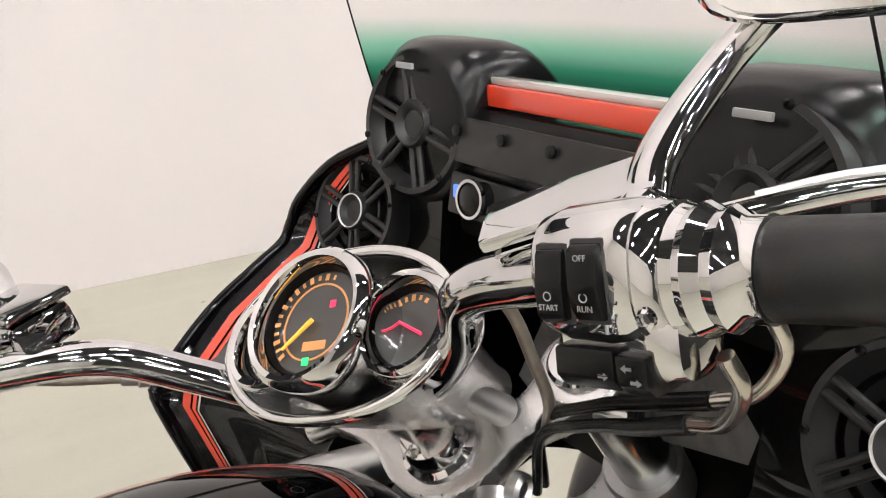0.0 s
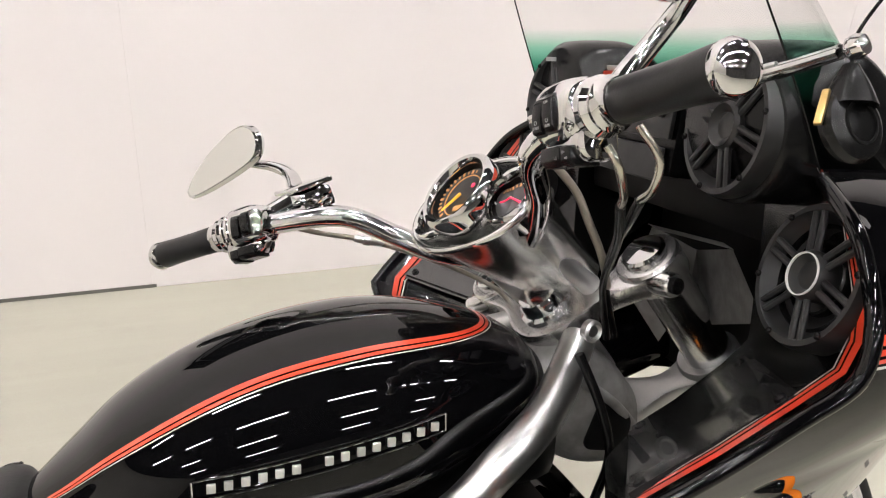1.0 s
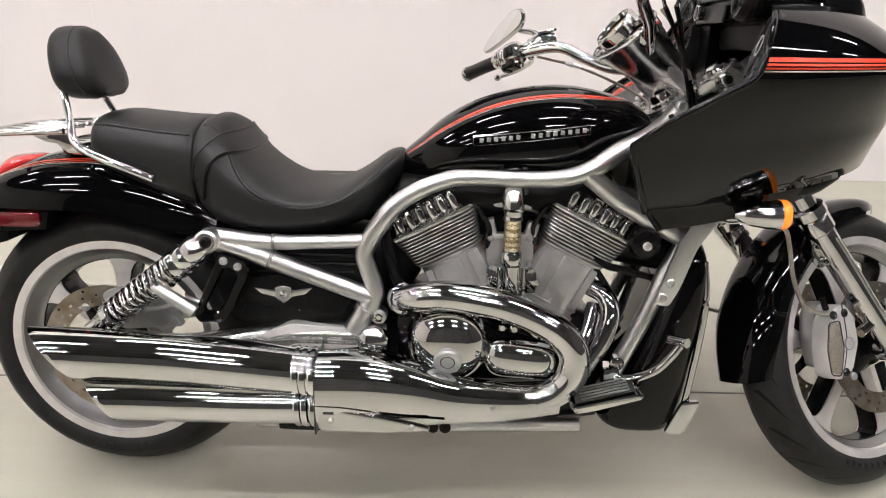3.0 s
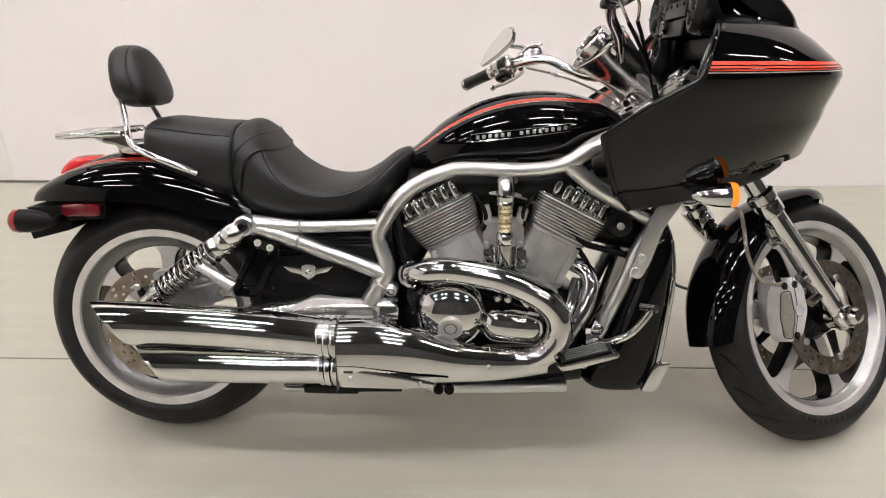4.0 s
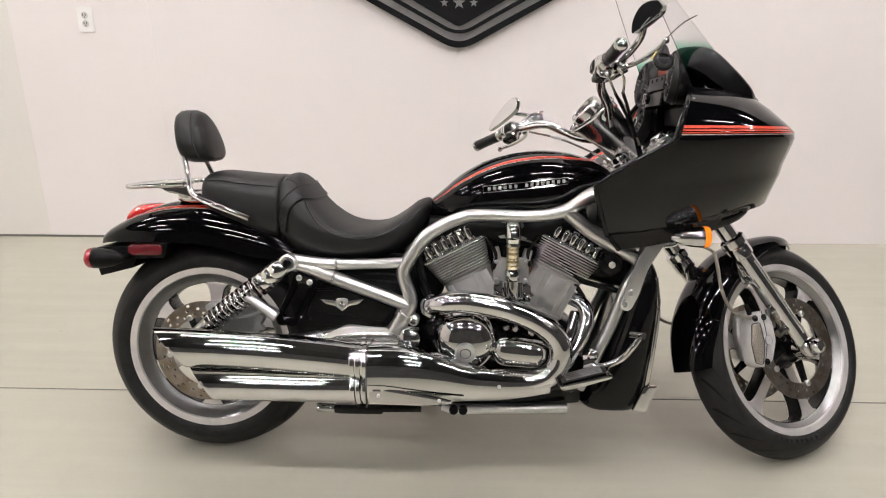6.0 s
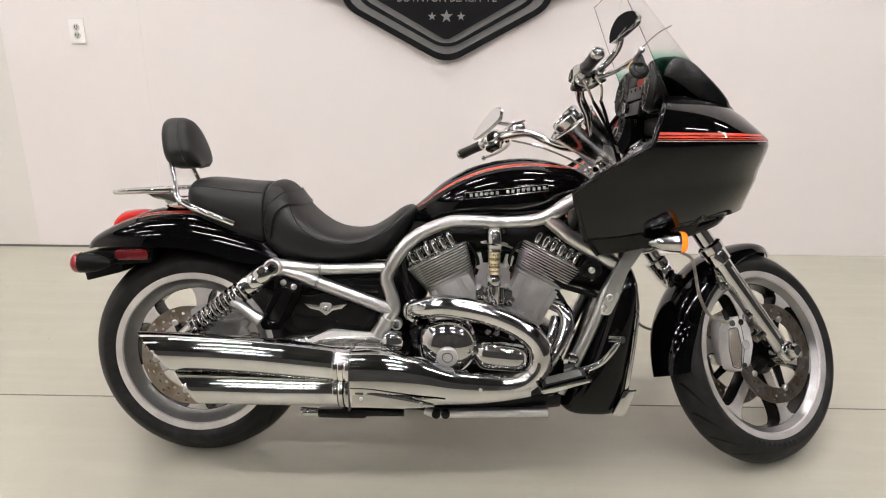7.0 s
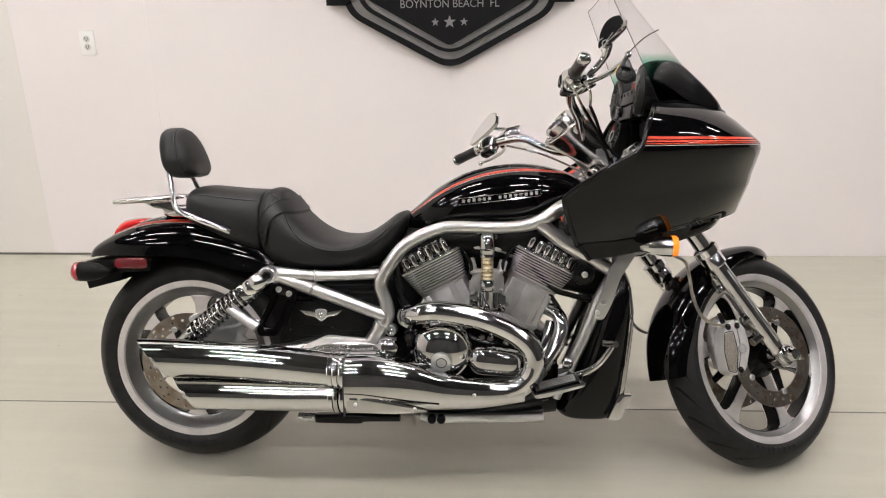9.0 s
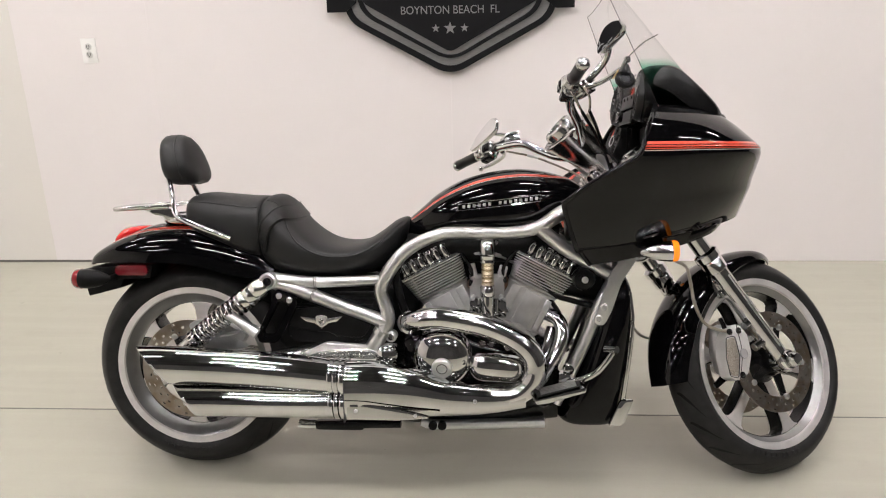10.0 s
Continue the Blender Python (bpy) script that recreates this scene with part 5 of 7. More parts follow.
    part("emblem_relief", lathe([(0.0095, 0), (0.0085, 0.003), (0.006, 0.0022), (0.003, 0.004), (0.001, 0.0042)], (0.42, s * 0.165, 0.485), (0, s, 0), 14), POLISHED, em)
part("rear_axle", lathe([(0.016, -0.175), (0.02, -0.17), (0.02, 0.17), (0.016, 0.175)], REAR, (0, 1, 0), 20), ALU, bike)
rc = part("rear_caliper", box((0.135, -0.125, 0.432), (0.10, 0.05, 0.075), 0.014, Euler((0, radians(30), 0)).to_matrix()), CAST, bike, "cast rear brake caliper")
part("caliper_arm", slab(rounded([(0.02, 0.47), (0.06, 0.485), (0.16, 0.44), (0.2, 0.40), (0.06, 0.39)], 0.015), -0.15, -0.13, 0.003), ALU, rc)
part("brake_pipe", tube([(0.12, -0.16, 0.44), (0.17, -0.165, 0.45), (0.21, -0.165, 0.47), (0.24, -0.16, 0.46)], 0.005, 10), ALU, rc)
part("battery_box", body([(0.25, 0.36, 0.62, 0.08, 0.5, 3, 3), (0.34, 0.36, 0.62, 0.11, 0.5, 3, 3), (0.60, 0.36, 0.60, 0.11, 0.5, 3, 3), (0.64, 0.40, 0.70, 0.1, 0.5, 3, 3), (0.70, 0.5, 0.72, 0.09, 0.6, 3, 3)], 20, 3), MATT, bike)
part("air_cleaner", body([(0.66, 0.66, 0.725, 0.10, 0.69, 3, 3), (0.80, 0.64, 0.735, 0.12, 0.69, 3, 3), (1.02, 0.64, 0.735, 0.12, 0.69, 3, 3), (1.10, 0.66, 0.76, 0.10, 0.70, 3, 3)], 20, 3), MATT, bike)

# ---- radiator shroud, floorboard, pedals ----
def zbody(stations, n=36, sub=5, p=3.3):
    """A rounded body stacked along z: z, rear x, front x, half width."""
    rings = []
    for z, x0, x1, w in spline(stations, sub):
        rings.append([((x0 + x1) / 2 + (x1 - x0) / 2 * math.copysign(abs(math.cos(a)) ** (2 / p), math.cos(a)), w * math.copysign(abs(math.sin(a)) ** (2 / p), math.sin(a)), z) for a in [k * math.tau / n for k in range(n)]])
    return loft(rings)


rad = part("radiator_shroud", zbody([(0.178, 1.125, 1.255, 0.13), (0.186, 1.10, 1.272, 0.155), (0.215, 1.10, 1.283, 0.165), (0.27, 1.12, 1.292, 0.17), (0.35, 1.155, 1.30, 0.172), (0.42, 1.18, 1.308, 0.172), (0.49, 1.205, 1.312, 0.17), (0.55, 1.228, 1.31, 0.165), (0.595, 1.245, 1.296, 0.15), (0.615, 1.26, 1.28, 0.12)]), PAINT, bike, "gloss black radiator shroud")
for s in (-1, 1):
    part("shroud_trim", tube([(1.291, s * 0.152, 0.57), (1.299, s * 0.154, 0.49), (1.295, s * 0.155, 0.42), (1.288, s * 0.155, 0.35), (1.28, s * 0.154, 0.28), (1.272, s * 0.152, 0.22), (1.262, s * 0.148, 0.19)], [0.005, 0.007, 0.0075, 0.0075, 0.0075, 0.008, 0.008], 12), CHROME, rad, "chrome edge trim")
    part("shroud_tip", slab(rounded([(1.235, 0.188), (1.272, 0.186), (1.283, 0.205), (1.306, 0.265), (1.268, 0.262)], 0.008), s * 0.158, s * 0.17, 0.003), CHROME, rad, "chrome lower tip")
    board = part("floorboard", slab(rounded([(1.02, 0.289), (1.148, 0.324), (1.163, 0.321), (1.16, 0.312), (1.06, 0.281), (1.03, 0.276)], 0.005), s * 0.185, s * 0.262, 0.004), CHROME, bike, "chrome foot peg board with rubber pad")
    bm = slab(rounded([(1.03, 0.2955), (1.145, 0.327), (1.147, 0.3305), (1.03, 0.299)], 0.001), s * 0.19, s * 0.257, 0.0008)
    part("rubber_pad", bm, RUBBER, board)
    for k in range(5):
        part("pad_rib", box((1.088, s * (0.198 + 0.0125 * k), 0.3155), (0.10, 0.005, 0.003), 0.001, Euler((0, radians(-15.5), 0)).to_matrix()), ALU, board)
    part("peg_mount", tube([(1.085, s * 0.13, 0.255), (1.06, s * 0.18, 0.262), (1.05, s * 0.21, 0.272)], 0.016, 12), SATIN, board)
    lever = part("pedal", tube([(1.105, s * 0.17, 0.325), (1.14, s * 0.195, 0.325), (1.19, s * 0.21, 0.35), (1.22, s * 0.215, 0.385), (1.238, s * 0.215, 0.412)], [0.011, 0.009, 0.0085, 0.008, 0.008], 12), CHROME, bike, "chrome foot pedal")
    part("pedal_pad", tube([(1.22, s * 0.20, 0.418), (1.245, s * 0.235, 0.425)], 0.010, 12), CHROME, lever)
    part("pedal_clamp", box((1.11, s * 0.165, 0.318), (0.035, 0.05, 0.05), 0.008), CHROME, lever)
    part("pedal_bolt", lathe([(0.015, 0), (0.015, 0.02), (0.008, 0.024)], (1.122, s * 0.16, 0.352), (0, s, 0), 18), CHROME, lever)

# ---- fairing: fixed to the frame ----
LEVELS = [((1.195, 0.2, 0.652), (1.50, 0.73)), ((1.17, 0.238, 0.657), (1.555, 0.748)), ((1.14, 0.25, 0.697), (1.575, 0.772)), ((1.128, 0.279, 0.707), (1.606, 0.784)), ((1.092, 0.322, 0.813), (1.634, 0.862)), ((1.10, 0.334, 0.836), (1.638, 0.887)),
          ((1.165, 0.36, 0.885), (1.642, 0.916)), ((1.226, 0.37, 0.921), (1.645, 0.938)), ((1.264, 0.375, 0.943), (1.645, 0.952)), ((1.276, 0.375, 0.965), (1.64, 0.968)), ((1.285, 0.365, 0.995), (1.615, 0.99)), ((1.305, 0.325, 1.04), (1.58, 1.02)), ((1.325, 0.265, 1.072), (1.55, 1.045))]


def level_curve(rear, nose, n=26, px=3.3, py=2.4):
    (xr, yr, zr), (xn, zn) = rear, nose
    right = []
    for k in range(n + 1):
        a = math.pi / 2 * k / n
        sx = math.sin(a) ** (2 / px)
        right.append((xr + (xn - xr) * sx, -yr * max(0.0, math.cos(a)) ** (2 / py), zr + (zn - zr) * sx ** 1.3))
    return right + [(x, -y, z) for x, y, z in reversed(right[:-1])]


curves = [level_curve(*lv) for lv in LEVELS]
bm = loft(curves, False, False)
bmesh.ops.recalc_face_normals(bm, faces=bm.faces)
top = curves[-1]
# outer skin with thickness
bmesh.ops.solidify(bm, geom=list(bm.faces), thickness=0.007)
fairing = part("fairing", bm, PAINT, bike, "gloss black touring fairing shell with red pinstripes", 50)
# pinstripe round the waist
def between(f):
    i = int(f)
    a, b = curves[i], curves[min(i + 1, len(curves) - 1)]
    return [Vector(p) * (1 - (f - i)) + Vector(q) * (f - i) for p, q in zip(a, b)]


def waist(f0, f1, lift=0.0012):
    rows = []
    lo, hi = between(f0), between(f1)
    c = Vector((1.30, 0, 0.95))
    for p, q in zip(lo, hi):
        d = Vector((p.x - c.x, p.y * 1.6, 0)).normalized()
        rows.append([p + d * lift, q + d * lift])
    return loft(rows, False, False)


for f0, f1, mt in ((9.26, 9.50, REDLINE), (9.04, 9.18, REDLINE), (8.80, 8.95, REDLINE), (8.60, 8.70, GREYLINE)):
    part("pinstripe", waist(f0, f1), mt, fairing, "orange-red pinstripe")
# closing top deck and front glass
deck = bmesh.new()
vs = [deck.verts.new(p) for p in top]
for i in range(len(vs) // 2):
    j = len(vs) - 1 - i
    if j - i > 1:
        deck.faces.new((vs[i], vs[i + 1], vs[j - 1], vs[j])) if j - 1 > i + 1 else deck.faces.new((vs[i], vs[i + 1], vs[j]))
part("top_deck", deck, GLOSSPLASTIC, fairing)
# inner face: dash panels between the shell's rear edge and the fork well
for s in (-1, 1):
    rows = []
    inner = [(1.215, 0.17, 0.69), (1.208, 0.17, 0.70), (1.202, 0.17, 0.715), (1.198, 0.17, 0.735), (1.196, 0.168, 0.785), (1.213, 0.172, 0.806), (1.261, 0.185, 0.848), (1.31, 0.185, 0.876), (1.342, 0.182, 0.897), (1.346, 0.18, 0.92), (1.347, 0.18, 0.965), (1.348, 0.178, 1.02), (1.35, 0.175, 1.075)]
    for (r, nse), i in zip(LEVELS, inner):
        a, b = Vector((r[0] + 0.004, s * (r[1] - 0.006), r[2])), Vector((i[0], s * i[1], i[2]))
        rows.append([a, a * 0.93 + b * 0.07 + Vector((0.012, 0, 0)), a * 0.5 + b * 0.5 + Vector((0.015, 0, 0.0)), b])
    bm = loft(rows, False, False)
    bmesh.ops.solidify(bm, geom=list(bm.faces), thickness=0.006)
    dash = part("dash_panel", bm, GLOSSPLASTIC, fairing, "gloss black inner fairing panel", 50)
    bm = loft([[r[0], r[0] * 0.0 + r[3] + Vector((0.13, 0, 0.03))] for r in [[q[3], 0, 0, q[3]] for q in rows]], False, False)
    part("fork_well_side", bm, MATT, fairing)
    # rolled lip and the red lines inside it
    part("lip", tube([Vector((r[0], s * (r[1] - 0.003), r[2])) for r, nse in LEVELS[1:]], 0.0065, 10, 4), PAINT, fairing, "rolled black edge of the shell")
    for f0, f1, mt in ((0.05, 0.16, REDLINE), (0.19, 0.24, REDLINE), (0.27, 0.295, GREYLINE)):
        line = []
        for q in rows[3:]:
            line.append([q[1] * (1 - f) + q[2] * f + Vector((-0.0075, 0, 0.0045)) for f in (f0, f1)])
        part("pinstripe", loft(line, False, False), mt, dash, "orange-red pinstripe along the lip")
    # glove box lid with screws
    quad = [Vector((x, s * y, z)) for x, y, z in ((1.132, 0.312, 0.828), (1.262, 0.345, 0.912), (1.325, 0.205, 0.893), (1.215, 0.19, 0.812))]
    up_n = (quad[1] - quad[0]).cross(quad[3] - quad[0]).normalized()
    up_n = up_n if up_n.z > 0 else -up_n
    mid = sum(quad, Vector()) / 4
    flat_quad = [q - up_n * ((q - mid).dot(up_n)) for q in quad]
    bm = bmesh.new()
    low_ring = [bm.verts.new(q + up_n * 0.006) for q in flat_quad]
    high_ring = [bm.verts.new(mid + (q - mid) * 0.98 + up_n * 0.013) for q in flat_quad]
    bm.faces.new(low_ring)
    bm.faces.new(high_ring)
    for k in range(4):
        bm.faces.new((low_ring[k], low_ring[(k + 1) % 4], high_ring[(k + 1) % 4], high_ring[k]))
    bmesh.ops.recalc_face_normals(bm, faces=bm.faces)
    bmesh.ops.bevel(bm, geom=list(bm.edges), offset=0.004, segments=2, affect="EDGES")
    lid = part("glovebox_lid", bm, GLOSSPLASTIC, dash, "gloss black pocket lid")
    for q in flat_quad:
        part("screw", lathe([(0.0055, 0), (0.0055, 0.0015), (0.003, 0.0025), (0.001, 0.001)], mid + (q - mid) * 0.8 + up_n * 0.0128, tuple(up_n), 12), SATIN, lid)


def speaker(c, axis, r, name, label, ring=True, parent=None):
    """Round speaker: basket rim, cone, bars of the grille, centre cap with a pale ring."""
    ax = Vector(axis).normalized()
    sp = part(name, lathe([(r * 0.6, -0.03), (r * 1.06, -0.025), (r * 1.08, 0.004), (r * 1.03, 0.012), (r * 0.95, 0.012), (r * 0.9, 0.004), (r * 0.6, -0.012), (r * 0.3, -0.018), (0.001, -0.018)], c, tuple(ax), 44), SPKPLASTIC, parent or fairing, label)
    d, s, u = frame_axes(ax, (0.01, 0.02, 1))
    o = Vector(c)
    for k in range(6):
        a = math.tau * k / 6 + 0.26
        for off in (-0.09, 0.09):
            p0 = o + d * 0.008 + (s * math.cos(a + off * 2.4) + u * math.sin(a + off * 2.4)) * r * 0.36
            p1 = o + d * 0.008 + (s * math.cos(a + off) + u * math.sin(a + off)) * r * 0.96
            part("grille_bar", tube([p0, p1], r * 0.055, 8), SPKPLASTIC, sp)
    part("centre_cap", lathe([(r * 0.36, -0.006), (r * 0.37, 0.01), (r * 0.32, 0.014), (r * 0.27, 0.012), (r * 0.2, 0.008), (0.001, 0.01)], c, tuple(ax), 32), SPKPLASTIC, sp)
    for q in (0.5, 0.74):
        part("cone_ring", ring_lathe([(r * q, -0.009), (r * (q + 0.05), -0.008), (r * (q + 0.05), 0.0005), (r * (q + 0.02), 0.002), (r * q, 0.0)], c, tuple(ax), 40), SATIN, sp)
    for k in range(6):
        a = math.tau * k / 6 + 0.78
        part("rim_screw", lathe([(r * 0.05, 0), (r * 0.05, 0.002), (r * 0.025, 0.003), (0.0005, 0.0015)], o + d * 0.0118 + (s * math.cos(a) + u * math.sin(a)) * r * 0.985, tuple(ax), 10), SATIN, sp)
    if ring:
        part("cap_ring", ring_lathe([(r * 0.30, 0.0135), (r * 0.318, 0.0135), (r * 0.318, 0.0155), (r * 0.30, 0.0155)], c, tuple(ax), 36), WHITEINK, sp, "thin pale ring")
    return sp


for s in (-1, 1):
    speaker((1.314, s * 0.281, 0.993), (-0.94, s * -0.16, 0.30), 0.058, "door_speaker", "black six-bar speaker with a pale centre ring")
    pod = part("speaker_pod", body([(1.300, 1.041, 1.169, 0.062, 1.105, 2.2, 2.2), (1.306, 1.035, 1.175, 0.069, 1.105, 2.3, 2.2), (1.33, 1.035, 1.182, 0.072, 1.102, 3.6, 2.4), (1.385, 1.03, 1.176, 0.071, 1.095, 5.5, 2.8), (1.44, 1.03, 1.132, 0.066, 1.075, 5.5, 2.8), (1.49, 1.03, 1.085, 0.05, 1.055, 4.0, 2.6), (1.515, 1.03, 1.058, 0.02, 1.045, 2.2, 2.2)], 32, 4, centre=s * 0.166 - 0.008), SATIN, fairing, "black speaker pod on the dash")
    speaker((1.306, s * 0.166 - 0.008, 1.106), (-0.98, s * -0.12, 0.14), 0.061, "dash_speaker", "black dash speaker with cross bars", False, fairing)
    part("name_bar", box((1.289, s * 0.166 - 0.008, 1.159), (0.003, 0.024, 0.005), 0.0008), GREYINK, pod)
radio = part("radio", box((1.35, 0.01, 1.08), (0.08, 0.19, 0.085), 0.006, Euler((0, radians(8), 0)).to_matrix()), SATIN, fairing, "black radio unit between the speakers")
part("radio_face", box((1.298, 0.01, 1.057), (0.006, 0.18, 0.036), 0.003, Euler((0, radians(8), 0)).to_matrix()), SPKPLASTIC, radio)
part("radio_face", box((1.304, 0.01, 1.102), (0.006, 0.195, 0.038), 0.003, Euler((0, radians(8), 0)).to_matrix()), SPKPLASTIC, radio)
part("display", box((1.2935, 0.086, 1.06), (0.003, 0.011, 0.012), 0.002), BLUELAMP, radio, "small lit blue display")
part("knob", lathe([(0.014, 0), (0.014, 0.014), (0.011, 0.016), (0.001, 0.016)], (1.296, 0.056, 1.06), (-1, 0, 0.1), 24), SATIN, radio)
part("knob_ring", ring_lathe([(0.014, 0.012), (0.0165, 0.012), (0.0165, 0.016), (0.014, 0.016)], (1.296, 0.056, 1.06), (-1, 0, 0.1), 24), CHROME, radio)
for y in (-0.075, -0.015, 0.04, 0.095):
    part("screw", lathe([(0.005, 0), (0.005, 0.003), (0.001, 0.004)], (1.300, y, 1.11), (-1, 0, 0.1), 10), SATIN, radio)
part("dash_shelf", box((1.385, 0, 1.118), (0.08, 0.26, 0.01), 0.003), PAINT, fairing)
part("dash_stripe", box((1.335, 0.0, 1.138), (0.02, 0.186, 0.018), 0.003), REDLINE, fairing, "red stripe across the dash top")
part("dash_stripe", box((1.34, 0.0, 1.15), (0.02, 0.2, 0.006), 0.002), GREYLINE, fairing)
part("fork_well", box((1.482, 0, 0.90), (0.012, 0.32, 0.34), 0.004), MATT, fairing, "black wall of the fork well")
# black block added only to darken the middle of the dash
part("dash_dark_fill", box((1.43, 0, 1.02), (0.12, 0.36, 0.07), 0.01), MATT, fairing)
# one folded plate: paler grey paints its lit facets, darker grey its shaded ones
for quad, mt in (([(1.38, 0.054, 0.958), (1.34, -0.135, 0.984), (1.352, -0.138, 0.976), (1.392, 0.048, 0.95)], LITPLATE), ([(1.392, -0.03, 0.944), (1.352, -0.136, 0.976), (1.345, -0.18, 0.938), (1.352, -0.172, 0.908), (1.378, -0.085, 0.872), (1.398, -0.03, 0.902)], GREYCAST),
                 ([(1.385, -0.016, 0.948), (1.362, -0.068, 0.957), (1.372, -0.05, 0.912), (1.388, -0.008, 0.902)], LITPLATE), ([(1.39, 0.057, 0.954), (1.392, -0.03, 0.944), (1.398, -0.03, 0.902), (1.40, 0.04, 0.80), (1.375, 0.085, 0.86)], GREYCAST)):
    bm = bmesh.new()
    bm.faces.new([bm.verts.new(q) for q in quad])
    bmesh.ops.solidify(bm, geom=list(bm.faces), thickness=0.004)
    part("mount_plate", bm, mt, fairing, "grey folded mounting plate, lit and shaded facets in two greys")
part("amber_marker", box((1.37, -0.11, 0.79), (0.008, 0.008, 0.006), 0.002), AMBER, fairing)
for s in (-1, 1):
    part("chin", body([(1.19, 0.648, 0.69, 0.03, 0.67, 3, 3), (1.26, 0.662, 0.71, 0.045, 0.69, 3, 3), (1.36, 0.688, 0.745, 0.05, 0.72, 3, 3), (1.46, 0.718, 0.775, 0.05, 0.745, 3, 3), (1.505, 0.748, 0.79, 0.045, 0.77, 3, 3)], 28, 4, centre=s * (0.165)), PAINT, fairing, "gloss black fairing underside")
for s in (-1, 1):
    side_lamp = part("side_marker", body([(1.288, 0.729, 0.738, 0.008, 0.733, 2.2, 2.2), (1.302, 0.727, 0.75, 0.017, 0.738, 2.2, 2.2), (1.32, 0.729, 0.761, 0.02, 0.744, 2.2, 2.2), (1.336, 0.735, 0.763, 0.0195, 0.749, 2.2, 2.2)], 20, 4, centre=s * 0.262), PAINT, fairing, "gloss black marker pod")
    part("lens", body([(1.3355, 0.7385, 0.7545, 0.0145, 0.747, 2.2, 2.2), (1.3375, 0.741, 0.752, 0.011, 0.747, 2.2, 2.2)], 20, 3, centre=s * 0.262), AMBERDULL, side_lamp, "small dull amber lens")
    part("fairing_bolt", lathe([(0.008, 0), (0.008, 0.004), (0.005, 0.006), (0.004, 0.003)], (1.271, s * 0.232, 0.688), (0, s, -0.2), 14), ALU, fairing)
    ind = part("front_indicator", lathe([(0.004, 0.0), (0.014, 0.01), (0.021, 0.03), (0.0258, 0.056), (0.0272, 0.075), (0.0272, 0.082)], (1.294, s * 0.274, 0.697), (1, 0, 0.02), 28), CHROME, bike, "chrome bullet front indicator")
    part("lens", lathe([(0.0275, 0.0), (0.0277, 0.004), (0.0277, 0.011), (0.024, 0.016), (0.012, 0.019), (0.001, 0.02)], (1.374, s * 0.274, 0.699), (1, 0, 0.02), 28), AMBER, ind, "lit amber lens")
    part("stalk", tube([(1.325, s * 0.275, 0.695), (1.32, s * 0.20, 0.67), (1.32, s * 0.12, 0.655)], 0.008, 12), CHROME, ind)
# windscreen
wind = []
for t in np.linspace(0, 1, 9):
    rear = (1.335 - 0.13 * t, 0.25 - 0.06 * t ** 1.5, 1.075 + 0.305 * t)
    nose = (1.552 - 0.315 * t ** 0.95, 1.048 + 0.365 * t)
    wind.append(level_curve(rear, nose, 20, 2.9, 2.3))
bm = loft(wind, False, False)
screen = part("windscreen", bm, SCREEN, bike, "smoke green windscreen, clear above", 60)
screen.visible_shadow = False
edge_line = [wind[i][0] for i in range(9)] + wind[-1] + [wind[i][-1] for i in range(8, -1, -1)]
part("screen_edge", tube(edge_line, 0.0009, 6, 1), SATIN, screen)
for x, y, z in ((1.43, -0.222, 1.066), (1.52, -0.13, 1.056), (1.552, 0.0, 1.056), (1.52, 0.13, 1.056), (1.43, 0.222, 1.066)):
    part("screen_screw", lathe([(0.006, 0), (0.006, 0.004), (0.003, 0.006)], (x, y, z + 0.012), (0.5, y, 0.6), 12), CHROME, screen)
part("screen_trim", tube([Vector(p) + Vector((0.004, 0, -0.004)) for p in wind[0]], 0.006, 8, 1), PAINT, screen)

